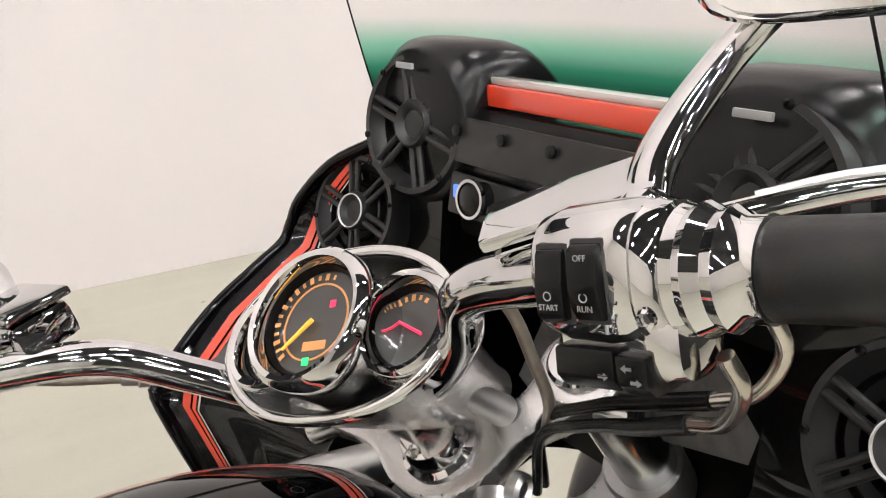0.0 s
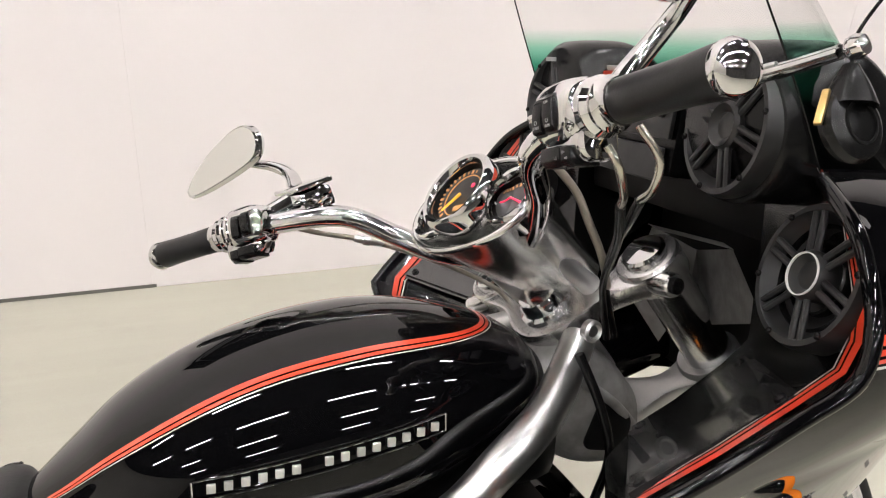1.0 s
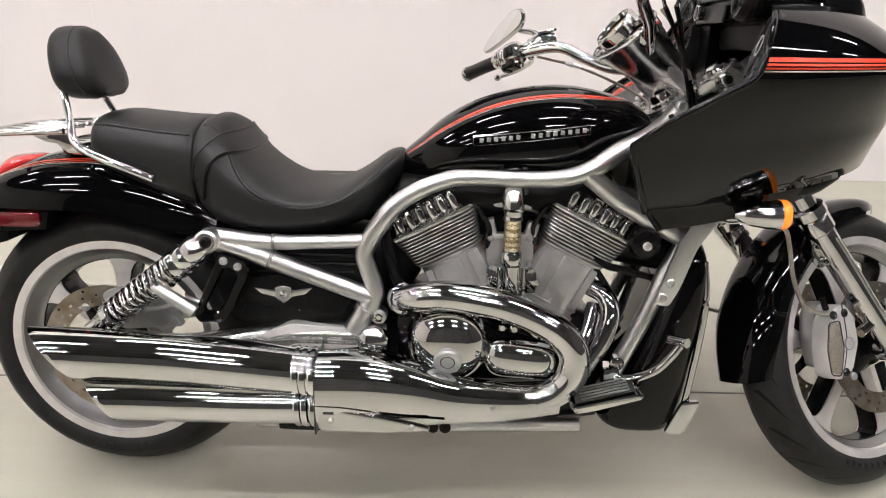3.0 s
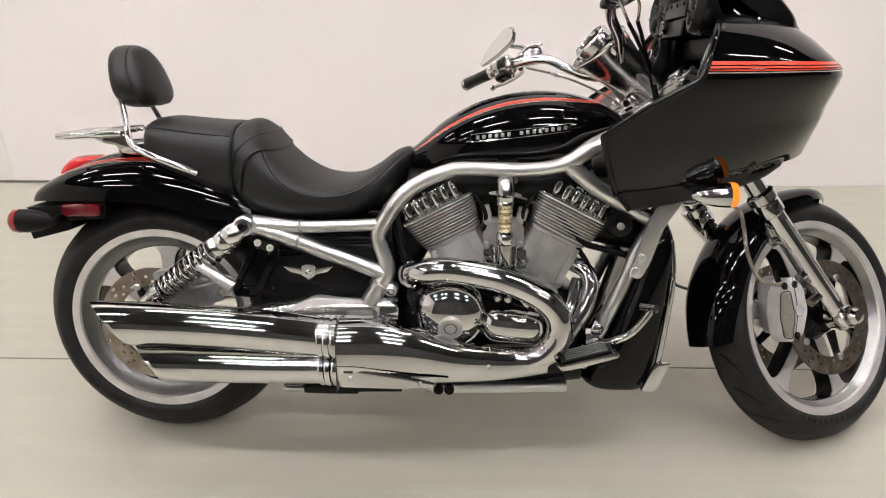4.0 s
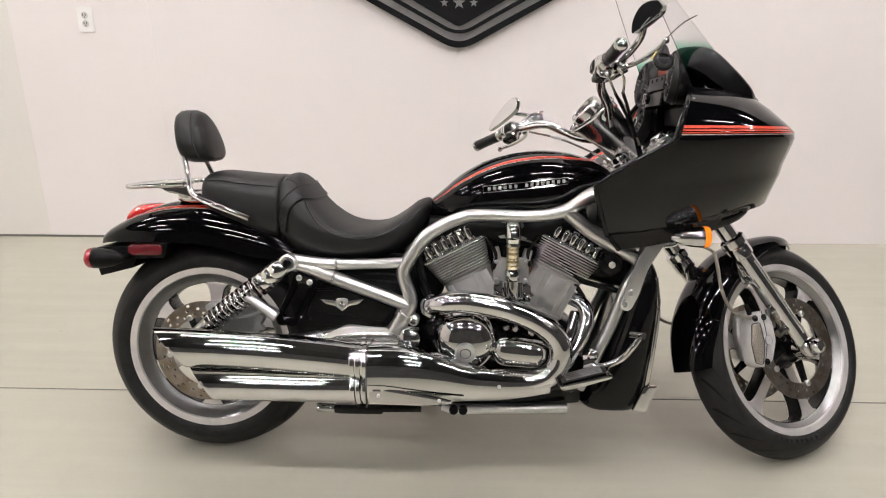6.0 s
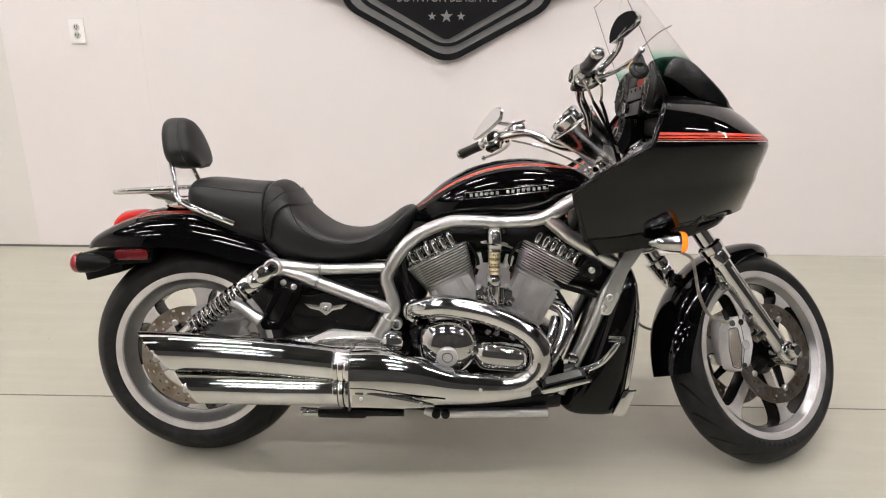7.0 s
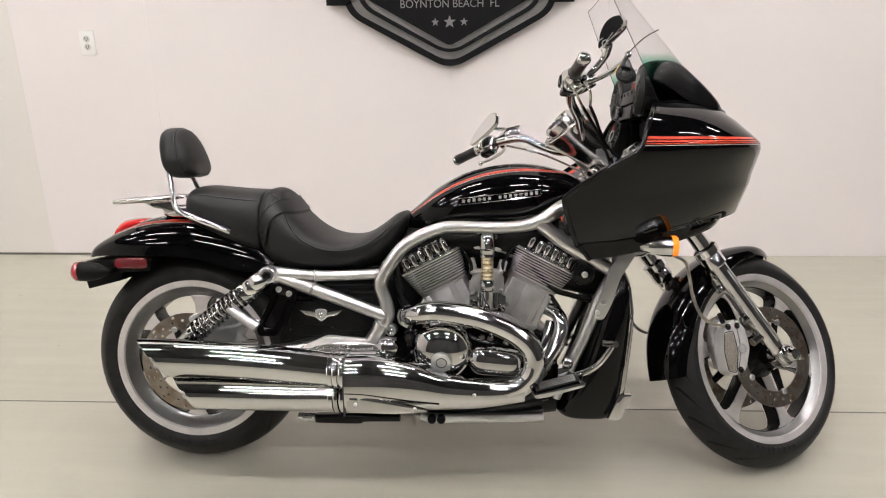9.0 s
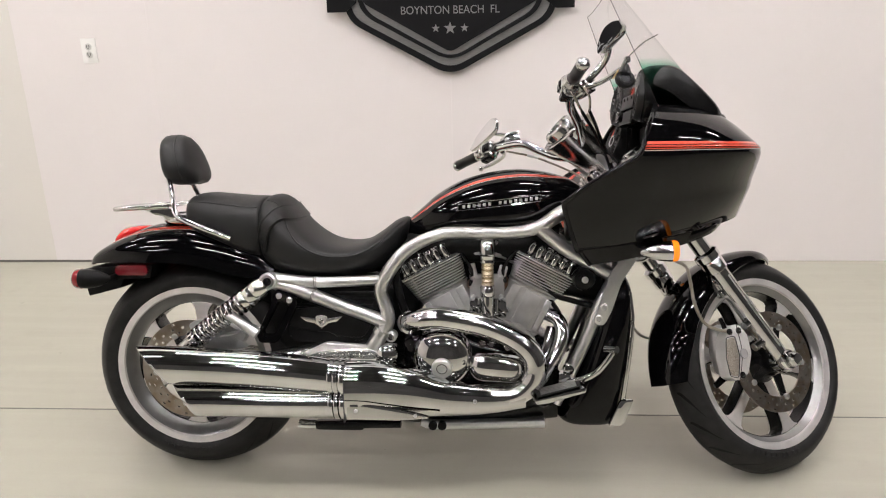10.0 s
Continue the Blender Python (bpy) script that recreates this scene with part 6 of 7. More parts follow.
# ---- front end, turned with the steering ----
AXLE = Vector((FRONT[0], 0, FRONT[2]))
FORK_UP = Vector((-0.60, 0, 0.80)).normalized()
for s in (-1, 1):
    o = Vector((AXLE.x - 0.003, s * 0.115, AXLE.z))
    leg = spart("fork_leg", lathe([(0.02, -0.03), (0.025, -0.02), (0.0255, 0.02), (0.0272, 0.06), (0.0275, 0.33), (0.033, 0.335), (0.033, 0.365), (0.03, 0.37), (0.036, 0.375), (0.036, 0.395), (0.029, 0.40)], o, tuple(FORK_UP), 32), CHROME, bike, "chrome lower fork leg")
    spart("fork_tube", lathe([(0.0245, 0.38), (0.0245, 0.75)], o, tuple(FORK_UP), 28), CHROME, leg)
    spart("fork_slot", box(o + FORK_UP * 0.18 + Vector((-0.0, s * 0.0275, 0)), (0.005, 0.003, 0.26), 0.001, Euler((0, math.atan2(FORK_UP.x, FORK_UP.z), 0)).to_matrix()), ALU, leg)
    spart("axle_clamp", lathe([(0.027, -0.03), (0.03, -0.024), (0.03, 0.024), (0.026, 0.03)], o, (0, s, 0), 28), CHROME, leg)
    spart("axle_cap", lathe([(0.02, 0.028), (0.022, 0.034), (0.022, 0.046), (0.016, 0.056), (0.001, 0.06)], o, (0, s, 0), 24), CHROME, leg, "chrome axle cap")
    spart("fork_cover", lathe([(0.0255, 0.508), (0.0285, 0.512), (0.0285, 0.735), (0.0265, 0.74)], o, tuple(FORK_UP), 28), POLISHED, leg, "pale polished upper fork cover")
    # caliper behind the leg
    cal = spart("brake_caliper", slab(rounded([(1.496, 0.392), (1.52, 0.423), (1.548, 0.43), (1.578, 0.40), (1.585, 0.345), (1.562, 0.287), (1.52, 0.27), (1.493, 0.282), (1.486, 0.335)], 0.01), s * 0.096, s * 0.136, 0.005), CALIPER, bike, "polished four-piston brake caliper")
    spart("caliper_mesh", slab(rounded([(1.498, 0.388), (1.526, 0.392), (1.534, 0.337), (1.521, 0.282), (1.496, 0.286), (1.488, 0.335)], 0.008), s * 0.128, s * 0.1395, 0.003), MESH, cal, "textured metal screen panel")
    edge = rounded([(1.496, 0.391), (1.529, 0.395), (1.537, 0.337), (1.523, 0.279), (1.494, 0.283), (1.487, 0.335)], 0.008)
    spart("mesh_gap", tube([(x, s * 0.137, z) for x, z in edge + edge[:1]], 0.0013, 6, 1, up=(0, 1, 0)), DIAL, cal)
    spart("caliper_split", tube([(1.54, s * 0.1365, 0.427), (1.548, s * 0.1365, 0.35), (1.528, s * 0.1365, 0.274)], 0.0011, 6, 4, up=(0, 1, 0)), DIAL, cal)
    spart("bleed_nipple", tube([(1.512, s * 0.12, 0.42), (1.498, s * 0.123, 0.447)], [0.007, 0.0055], 10), SATIN, cal)
    spart("caliper_inner", slab(rounded([(1.545, 0.44), (1.59, 0.40), (1.60, 0.35), (1.575, 0.30), (1.52, 0.29), (1.505, 0.36), (1.515, 0.42)], 0.014), s * 0.05, s * 0.09, 0.006), CAST, cal)
    for x, z in ((1.545, 0.41), (1.538, 0.286), (1.512, 0.407)):
        spart("caliper_bolt", lathe([(0.009, 0), (0.009, 0.004), (0.005, 0.006), (0.001, 0.003)], (x, s * 0.135, z), (0, s, 0), 16), SATIN, cal)
    spart("emblem", lathe([(0.014, 0), (0.014, 0.003), (0.012, 0.004), (0.011, 0.003), (0.001, 0.003)], (1.553, s * 0.136, 0.345), (0, s, 0), 20), GREYINK, cal)
    for x, z in ((1.62, 0.435), (1.648, 0.372)):
        spart("caliper_mount", tube([(x - 0.03, s * 0.115, z - 0.01), (x + 0.01, s * 0.118, z + 0.01)], 0.012, 12), CHROME, cal)
    spart("brake_hose", tube([(1.505, s * 0.13, 0.41), (1.46, s * 0.138, 0.417), (1.415, s * 0.145, 0.437), (1.388, s * 0.15, 0.49), (1.384, s * 0.15, 0.55), (1.375, s * 0.15, 0.59), (1.345, s * 0.14, 0.61), (1.32, s * 0.12, 0.64)], 0.0045, 10, up=(0, 1, 0)), CABLE, cal, "clear-coated brake hose")
    spart("fender_bracket", slab(rounded([(1.50, 0.585), (1.535, 0.595), (1.565, 0.53), (1.535, 0.505), (1.505, 0.535)], 0.01), s * 0.088, s * 0.105, 0.004), CHROME, leg)
    for x, z in ((1.52, 0.555), (1.54, 0.525)):
        spart("bolt", lathe([(0.012, 0), (0.012, 0.01), (0.008, 0.012)], (x, s * 0.105, z), (0, s, 0), 16), CHROME, leg)
# front fender
rings = []
for k in range(37):
    t = k / 36
    a = radians(188 - 118 * t)
    r = 0.347 + 0.03 * max(0, 1 - t * 2.2) ** 1.5 + 0.012 * max(0, t - 0.75)
    w = 0.082 * min(1.0, 0.72 + 1.6 * t) * (1.0 if t < 0.78 else max(0.12, math.cos((t - 0.78) / 0.22 * 1.45)))
    c = Vector((AXLE.x, 0, AXLE.z))
    out, inn = [], []
    for j in range(15):
        b = math.pi * j / 14
        drop = 0.062 * (1 - abs(math.sin(b)) ** 0.7) * (1.0 if t < 0.6 else max(0.3, 1 - (t - 0.6) * 1.8))
        for lst, q in ((out, 0), (inn, 0.004)):
            rr = r - drop - q
            lst.append(c + Vector((rr * math.cos(a), -(w - q) * math.copysign(abs(math.cos(b)) ** 0.75, math.cos(b)), rr * math.sin(a))))
    rings.append(out + inn[::-1])
spart("front_fender", loft(rings), PAINT, bike, "gloss black front fender")

# top clamp: one polished plate with two eyes, stem cap and fork caps
PLATE_AT = Vector((1.217, 0, 0.886))
IN_PLATE = Vector((0.8, 0, 0.6))
to_plate = Matrix((IN_PLATE, FORK_UP, Vector((0, 1, 0)))).transposed().to_4x4()
to_plate.translation = PLATE_AT
half_plate = [(0.034, 0.0), (0.032, 0.03), (0.036, 0.055), (0.056, 0.07), (0.085, 0.078), (0.103, 0.105), (0.094, 0.138), (0.062, 0.15), (0.032, 0.138), (0.02, 0.105), (0.006, 0.07), (-0.026, 0.044), (-0.042, 0.02), (-0.046, 0.0)]
bm = slab(rounded(half_plate + [(a, -b) for a, b in reversed(half_plate[1:-1])], 0.012, 3), -0.03, -0.006, 0.005)
bmesh.ops.transform(bm, matrix=to_plate, verts=bm.verts)
top_clamp = spart("top_clamp", bm, CLAMPMETAL, bike, "polished aluminium top clamp plate")
for s in (-1, 1):
    o = PLATE_AT + IN_PLATE * 0.062 + Vector((0, s * 0.112, 0))
    spart("clamp_eye", lathe([(0.036, -0.034), (0.0375, -0.03), (0.0375, -0.003), (0.035, 0.0), (0.03, 0.001)], o, tuple(FORK_UP), 32), CLAMPMETAL, top_clamp)
    spart("fork_cap", lathe([(0.026, -0.002), (0.026, 0.007), (0.023, 0.01), (0.001, 0.011)], o, tuple(FORK_UP), 28), CHROME, top_clamp, "chrome fork cap")
    pinch = o + IN_PLATE * -0.03 + Vector((0, s * 0.026, 0)) - FORK_UP * 0.018
    spart("pinch_boss", lathe([(0.014, -0.03), (0.014, 0.01), (0.012, 0.013)], pinch, tuple(IN_PLATE * -0.4 + Vector((0, s, 0))), 18), POLISHED, top_clamp)
    spart("pinch_bolt", lathe([(0.009, 0.012), (0.009, 0.017), (0.006, 0.018), (0.005, 0.014), (0.001, 0.014)], pinch, tuple(IN_PLATE * -0.4 + Vector((0, s, 0))), 16), SATIN, top_clamp)
    spart("bar_riser", tube([PLATE_AT + IN_PLATE * 0.03 + Vector((0, s * 0.05, -0.004)), PLATE_AT + Vector((-0.03, s * 0.048, 0.055)), Vector((1.125, s * 0.045, 0.99))], [0.013, 0.011, 0.013], 16), CAST, top_clamp)
spart("stem_cap", lathe([(0.032, -0.008), (0.032, 0.0), (0.0275, 0.003), (0.0265, 0.014), (0.024, 0.019), (0.016, 0.022), (0.001, 0.0235)], PLATE_AT, tuple(FORK_UP), 36), CHROME, top_clamp, "domed chrome stem cap")
bm = slab(rounded(half_plate + [(a, -b) for a, b in reversed(half_plate[1:-1])], 0.012, 3), -0.034, 0.0, 0.006)
bmesh.ops.transform(bm, matrix=Matrix.Translation(FORK_UP * -0.17) @ to_plate, verts=bm.verts)
lower_clamp = spart("lower_clamp", bm, CAST, bike, "cast aluminium lower fork clamp")
for s in (-1, 1):
    spart("clamp_eye", lathe([(0.037, -0.04), (0.0385, -0.036), (0.0385, 0.004), (0.036, 0.008), (0.033, 0.008)], PLATE_AT - FORK_UP * 0.17 + IN_PLATE * 0.062 + Vector((0, s * 0.112, 0)), tuple(FORK_UP), 28), CAST, lower_clamp)

# handlebar
half_bar = [(0.944, 0.372, 1.037), (0.962, 0.32, 1.042), (0.985, 0.265, 1.045), (1.02, 0.195, 1.0445), (1.058, 0.138, 1.034), (1.098, 0.108, 1.003), (1.128, 0.07, 0.972), (1.15, 0.03, 0.955)]
left_bar = [(x, y, z - 0.013 * min(1.0, y / 0.25)) for x, y, z in half_bar]
bar = spart("handlebar", tube([(x, -y, z) for x, y, z in half_bar] + [(1.154, 0.0, 0.95)] + left_bar[::-1], 0.0126, 20, 7), CHROME, bike, "chrome handlebar")


def prism(profile, width, centre, rot):
    """A bar with the side profile (back, up), as wide as given, in the axes of rot."""
    bm = bmesh.new()
    a, b = ([bm.verts.new(centre + rot @ Vector((q[0], w, q[1]))) for q in profile] for w in (-width / 2, width / 2))
    bm.faces.new(a)
    bm.faces.new(list(reversed(b)))
    for k in range(len(a)):
        bm.faces.new((a[k], b[k], b[(k + 1) % len(a)], a[(k + 1) % len(a)]))
    bmesh.ops.recalc_face_normals(bm, faces=bm.faces)
    bmesh.ops.bevel(bm, geom=list(bm.edges), offset=0.0012, segments=2, affect="EDGES", profile=0.6)
    return bm


def housing_ring(o, d, hw, hh, p=2.7, n=32, cut=0.0):
    up = Vector((0.1, 0, 1.0))
    fwd = d.cross(up).normalized()
    up = fwd.cross(d).normalized()
    return [o + fwd * (hw * math.copysign(abs(math.cos(a)) ** (2 / p), math.cos(a))) + up * (hh * math.copysign(abs(math.sin(a)) ** (2 / p), math.sin(a))) for a in [k * math.tau / n for k in range(n)]]


for s in (-1, 1):
    LOWER.z = -0.013 if s > 0 else 0.0
    gd = Vector((-0.35, s * 1.0, -0.07)).normalized()
    g0 = Vector((0.976, s * 0.283, 1.0445))
    grip = spart("grip", lathe([(0.014, 0.0), (0.0162, 0.003), (0.0158, 0.03), (0.0158, 0.065), (0.0168, 0.088), (0.0155, 0.093)], g0, tuple(gd), 28), GRIP, bar, "dark rubber grip")
    spart("grip_end", lathe([(0.0155, 0.09), (0.0172, 0.093), (0.0176, 0.099), (0.014, 0.105), (0.007, 0.108), (0.001, 0.109)], g0, tuple(gd), 28), CHROME, grip, "chrome grip end")
    spart("throttle_collar", lathe([(0.021, -0.022), (0.0225, -0.018), (0.0195, -0.013), (0.0205, -0.009), (0.0172, -0.004), (0.0172, 0.002)], g0, tuple(gd), 28), CHROME, bar)
    hc = g0 - gd * 0.043
    sections = [(-0.0365, 0.013, 0.013, 2.2), (-0.035, 0.0185, 0.0185, 2.8), (-0.031, 0.0215, 0.022, 3.2), (-0.022, 0.0232, 0.0245, 3.4), (-0.004, 0.0238, 0.025, 3.4), (0.004, 0.0236, 0.0248, 3.0), (0.0075, 0.0226, 0.0235, 2.6), (0.009, 0.0236, 0.0245, 2.5), (0.015, 0.0226, 0.0232, 2.2), (0.0165, 0.021, 0.0212, 2.1), (0.018, 0.0222, 0.0224, 2.05), (0.024, 0.0208, 0.0208, 2.0)]
    hous = spart("switch_housing", loft([housing_ring(hc + gd * q, gd, a, b, p) for q, a, b, p in sections]), CHROME, bar, "chrome switch housing")
    fwd = (gd * s).cross(Vector((0.1, 0, 1))).normalized()
    back = fwd if fwd.x < 0 else -fwd
    up3 = back.cross(gd * s).normalized()
    up3 = up3 if up3.z > 0 else -up3
    along = gd * -1.0
    rot = Matrix((back, gd, up3)).transposed()
    for off, zz, wide, tall, prof in ((0.0075, 0.0, 0.0118, 0.026, [(-0.004, -0.0125), (0.0035, -0.0125), (0.0052, -0.0105), (0.0052, 0.0005), (0.0032, 0.011), (0.0015, 0.0125), (-0.004, 0.0125)]),
                                      (0.0222, 0.001, 0.0118, 0.027, [(-0.004, -0.013), (0.0025, -0.013), (0.0052, -0.0085), (0.0062, -0.001), (0.0052, 0.0105), (0.0025, 0.013), (-0.004, 0.013)])):
        off = 0.0297 - off if s < 0 else off
        c0 = hc - gd * (off - 0.001) + back * 0.0222 + up3 * (zz - 0.001)
        spart("switch_well", box(c0 - back * 0.0012, (0.005, wide + 0.0022, tall + 0.0026), 0.0018, rot), DIAL, hous)
        spart("switch_button", prism(prof, wide, c0, rot), SATIN, hous, "black rocker switch")
    spart("turn_signal_switch", prism([(-0.02, -0.008), (0.003, -0.008), (0.0072, -0.003), (0.0065, 0.007), (-0.02, 0.008)], 0.024, hc - gd * 0.0135 + back * 0.0155 - up3 * 0.0305, rot), SATIN, hous, "black turn signal switch")
    spart("turn_signal_switch", prism([(-0.02, -0.009), (0.001, -0.009), (0.0066, -0.004), (0.0066, 0.006), (-0.02, 0.008)], 0.0118, hc + gd * 0.0048 + back * 0.0155 - up3 * 0.031, rot), SATIN, hous)
    spart("housing_foot", loft([housing_ring(hc + gd * q - up3 * 0.022, gd, a, b, 3.0) for q, a, b in ((-0.03, 0.012, 0.008), (-0.026, 0.016, 0.012), (0.0, 0.017, 0.014), (0.014, 0.018, 0.016), (0.019, 0.015, 0.014), (0.0205, 0.01, 0.01))]), CHROME, hous)
    spart("housing_screw", lathe([(0.0035, 0), (0.0035, 0.002), (0.0024, 0.003), (0.002, 0.001)], hc + gd * 0.0125 + back * 0.021 - up3 * 0.012, tuple(back), 12), CHROME, hous)
    if s < 0:
        for words, pos, size in (("START", hc - gd * 0.0215 + back * 0.0276 - up3 * 0.0085, 0.0029), ("RUN", hc - gd * 0.0065 + back * 0.0276 - up3 * 0.0085, 0.003), ("OFF", hc - gd * 0.0065 + back * 0.0279 + up3 * 0.0085, 0.003)):
            text_mesh(words, size, GREYINK, hous, STEER @ Matrix.Translation(pos) @ Matrix((gd, up3, back)).transposed().to_4x4(), "lettering", 0.0001)
        for pos in (hc - gd * 0.0215 + back * 0.0276 - up3 * 0.0045, hc - gd * 0.0065 + back * 0.0279 - up3 * 0.0045):
            spart("switch_mark", ring_lathe([(0.0013, 0), (0.0017, 0), (0.0017, 0.0002), (0.0013, 0.0002)], pos, tuple(back), 16), GREYINK, hous)
        for o, turn in ((hc - gd * 0.006 + back * 0.0226 - up3 * 0.0325, 1), (hc + gd * 0.0066 + back * 0.0226 - up3 * 0.0335, 1), (hc + gd * 0.0035 + back * 0.0226 - up3 * 0.029, -1)):
            arrow = bmesh.new()
            arrow.faces.new([arrow.verts.new(o + gd * (a * turn) + up3 * b) for a, b in ((-0.002, -0.0006), (0.0003, -0.0006), (0.0003, -0.0015), (0.0023, 0.0), (0.0003, 0.0015), (0.0003, 0.0006), (-0.002, 0.0006))])
            bmesh.ops.solidify(arrow, geom=list(arrow.faces), thickness=0.0003)
            spart("arrow_mark", arrow, GREYINK, hous)
    # reservoir and lever
    rb = Vector((1.052, s * 0.200, 1.058 if s < 0 else 1.076))
    rrot = Euler((radians(s * 6), radians(-14), radians(s * -14))).to_matrix()
    res = spart("reservoir", box(rb + Vector((0.002, 0, -0.006)), (0.042, 0.07, 0.027), 0.007, rrot), CHROME, bar, "chrome fluid reservoir")
    spart("reservoir_lid", box(rb + Vector((-0.001, 0, 0.0115)), (0.047, 0.077, 0.007), 0.003, rrot), CHROME, res, "chrome lid")
    spart("reservoir_neck", tube([rb, hc + Vector((0.012, 0, 0.004))], [0.014, 0.013], 14), CHROME, res)
    spart("lever", tube([(1.04, s * 0.235, 1.047), (1.062, s * 0.265, 1.049), (1.072, s * 0.31, 1.05), (1.066, s * 0.36, 1.048), (1.05, s * 0.40, 1.046)], [0.008, 0.0065, 0.006, 0.0055, 0.005], 12, 6), CHROME, bar, "polished control lever")
    spart("lever_ball", lathe([(0.003, -0.008), (0.0075, -0.004), (0.0085, 0.001), (0.0065, 0.006), (0.001, 0.008)], (1.048, s * 0.41, 1.046), (-0.3, s, 0), 18), CHROME, bar)
    spart("lever_groove", tube([(1.066, s * 0.275, 1.055), (1.071, s * 0.31, 1.056), (1.065, s * 0.355, 1.053)], 0.0022, 8, 5), ALU, bar)
    # mirror
    mc = Vector((1.05, -0.352, 1.139)) if s < 0 else Vector((1.046, 0.356, 1.152))
    mir = spart("mirror", tube([(1.04, s * 0.236, 1.060), (1.058, s * 0.239, 1.076), (1.076, s * 0.252, 1.094), (1.088, s * 0.276, 1.116), (1.082, s * 0.302, 1.132), (1.066, s * 0.325, 1.141)], [0.0095, 0.0105, 0.0105, 0.0095, 0.008, 0.006], 16, 6, flat=0.85), CHROME, bike, "chrome teardrop mirror on a forged stem")
    spart("stem_foot", lathe([(0.013, 0), (0.0135, 0.012), (0.010, 0.018)], (1.034, s * 0.235, 1.050), (0.5, 0, 1.0), 20), CHROME, mir)
    nrm = Vector((-0.94, -s * (0.12 if s > 0 else 0.26), 0.10 if s > 0 else 0.2)).normalized()
    ex = Vector((0, 0, 1)).cross(nrm).normalized()
    ez = nrm.cross(ex).normalized()
    outline = [(-0.084, -0.024), (-0.074, -0.033), (-0.03, -0.029), (0.025, -0.019), (0.06, -0.009), (0.07, 0.008), (0.062, 0.027), (0.034, 0.036), (-0.015, 0.023), (-0.062, -0.002)]
    grow = 1.27 if s < 0 else 1.06
    k2 = [q * grow for q in spline([(*p, 0) for p in outline + outline[:1]], 4)][:-1]
    at = lambda p, sc, dd: mc + ex * (p[0] * sc * s) + ez * (p[1] * sc) + nrm * dd
    spart("mirror_shell", loft([[at(p, sc, dd) for p in k2] for sc, dd in ((0.93, 0.002), (1.0, 0.003), (1.03, -0.002), (0.99, -0.008), (0.8, -0.015), (0.4, -0.018), (0.05, -0.019))]), CHROME, mir)
    glass_bm = loft([[at(p, 0.945, dd) for p in k2] for dd in (0.001, 0.0042)])
    spart("mirror_glass", glass_bm, MIRRORGLASS, mir, "mirror glass")
    if s < 0:
        text_mesh("OBJECTS IN MIRROR", 0.0055, GREYINK, mir, STEER @ Matrix.Translation(mc - ez * 0.024 + nrm * 0.0044 + ex * 0.008) @ Matrix((ex, ez, nrm)).transposed().to_4x4(), "lettering", 0.0001)

LOWER.z = 0.0
# throttle cables on the right side: two bent pipes into black sleeves
for pipe, run in (([(0.978, -0.265, 1.018), (0.984, -0.267, 1.003), (1.003, -0.256, 0.984), (1.022, -0.240, 0.976)], [(1.07, -0.205, 0.955), (1.121, -0.163, 0.935), (1.19, -0.10, 0.90), (1.225, -0.07, 0.84)]),
                  ([(1.010, -0.274, 1.03), (1.021, -0.279, 1.004), (1.03, -0.265, 0.984), (1.040, -0.247, 0.978)], [(1.08, -0.21, 0.963), (1.125, -0.165, 0.945), (1.20, -0.098, 0.905), (1.237, -0.072, 0.84)])):
    spart("throttle_cable", tube(pipe, 0.0033, 12, 7), NICKEL, bar, "pale bent throttle cable pipe")
    spart("cable_sleeve", tube([pipe[-1]] + run, [0.0044, 0.0044, 0.004, 0.004, 0.004], 12, 7), SATIN, bar, "black cable sleeve")
spart("switch_cable", tube([(1.125, -0.115, 1.03), (1.142, -0.122, 1.0), (1.150, -0.124, 0.97), (1.165, -0.122, 0.935), (1.20, -0.10, 0.90)], 0.0042, 10, 6), CABLE, bar, "pale switch cable")

# instrument pod: a cast neck that rises from the clamp and opens to three gauges
pod_axis = Vector((-0.76, 0.06, 0.65)).normalized()
rim_axis = Vector((-0.745, 0.06, 0.667)).normalized()
pc = Vector((1.114, -0.010, 1.010))
neck_foot = Vector((1.256, -0.003, 0.912))
rings = []
for d, a, b in ((1.0, 0.052, 0.031), (0.93, 0.051, 0.033), (0.75, 0.054, 0.039), (0.58, 0.059, 0.045), (0.4, 0.067, 0.05), (0.24, 0.075, 0.0545), (0.12, 0.079, 0.056), (0.04, 0.0855, 0.0575), (0.0, 0.0875, 0.058), (0.01, 0.084, 0.0545), (0.13, 0.075, 0.047)):
    o = pc + (neck_foot - pc) * d
    across = Vector((rim_axis.z, 0, -rim_axis.x))
    rings.append([o + Vector((0, 1, 0)) * (a * math.copysign(abs(math.cos(k * math.tau / 40)) ** 0.9, math.cos(k * math.tau / 40))) + across * (b * math.sin(k * math.tau / 40)) for k in range(40)])
podm = spart("instrument_pod", loft(rings), PODMETAL, bike, "grey cast instrument pod")
spart("pod_rim", tube([q for q in rings[-3]] + [rings[-3][0]], 0.0042, 10, 2), CHROME, podm, "chrome rim round the gauges")
up2 = Vector((pod_axis.z, 0, -pod_axis.x))
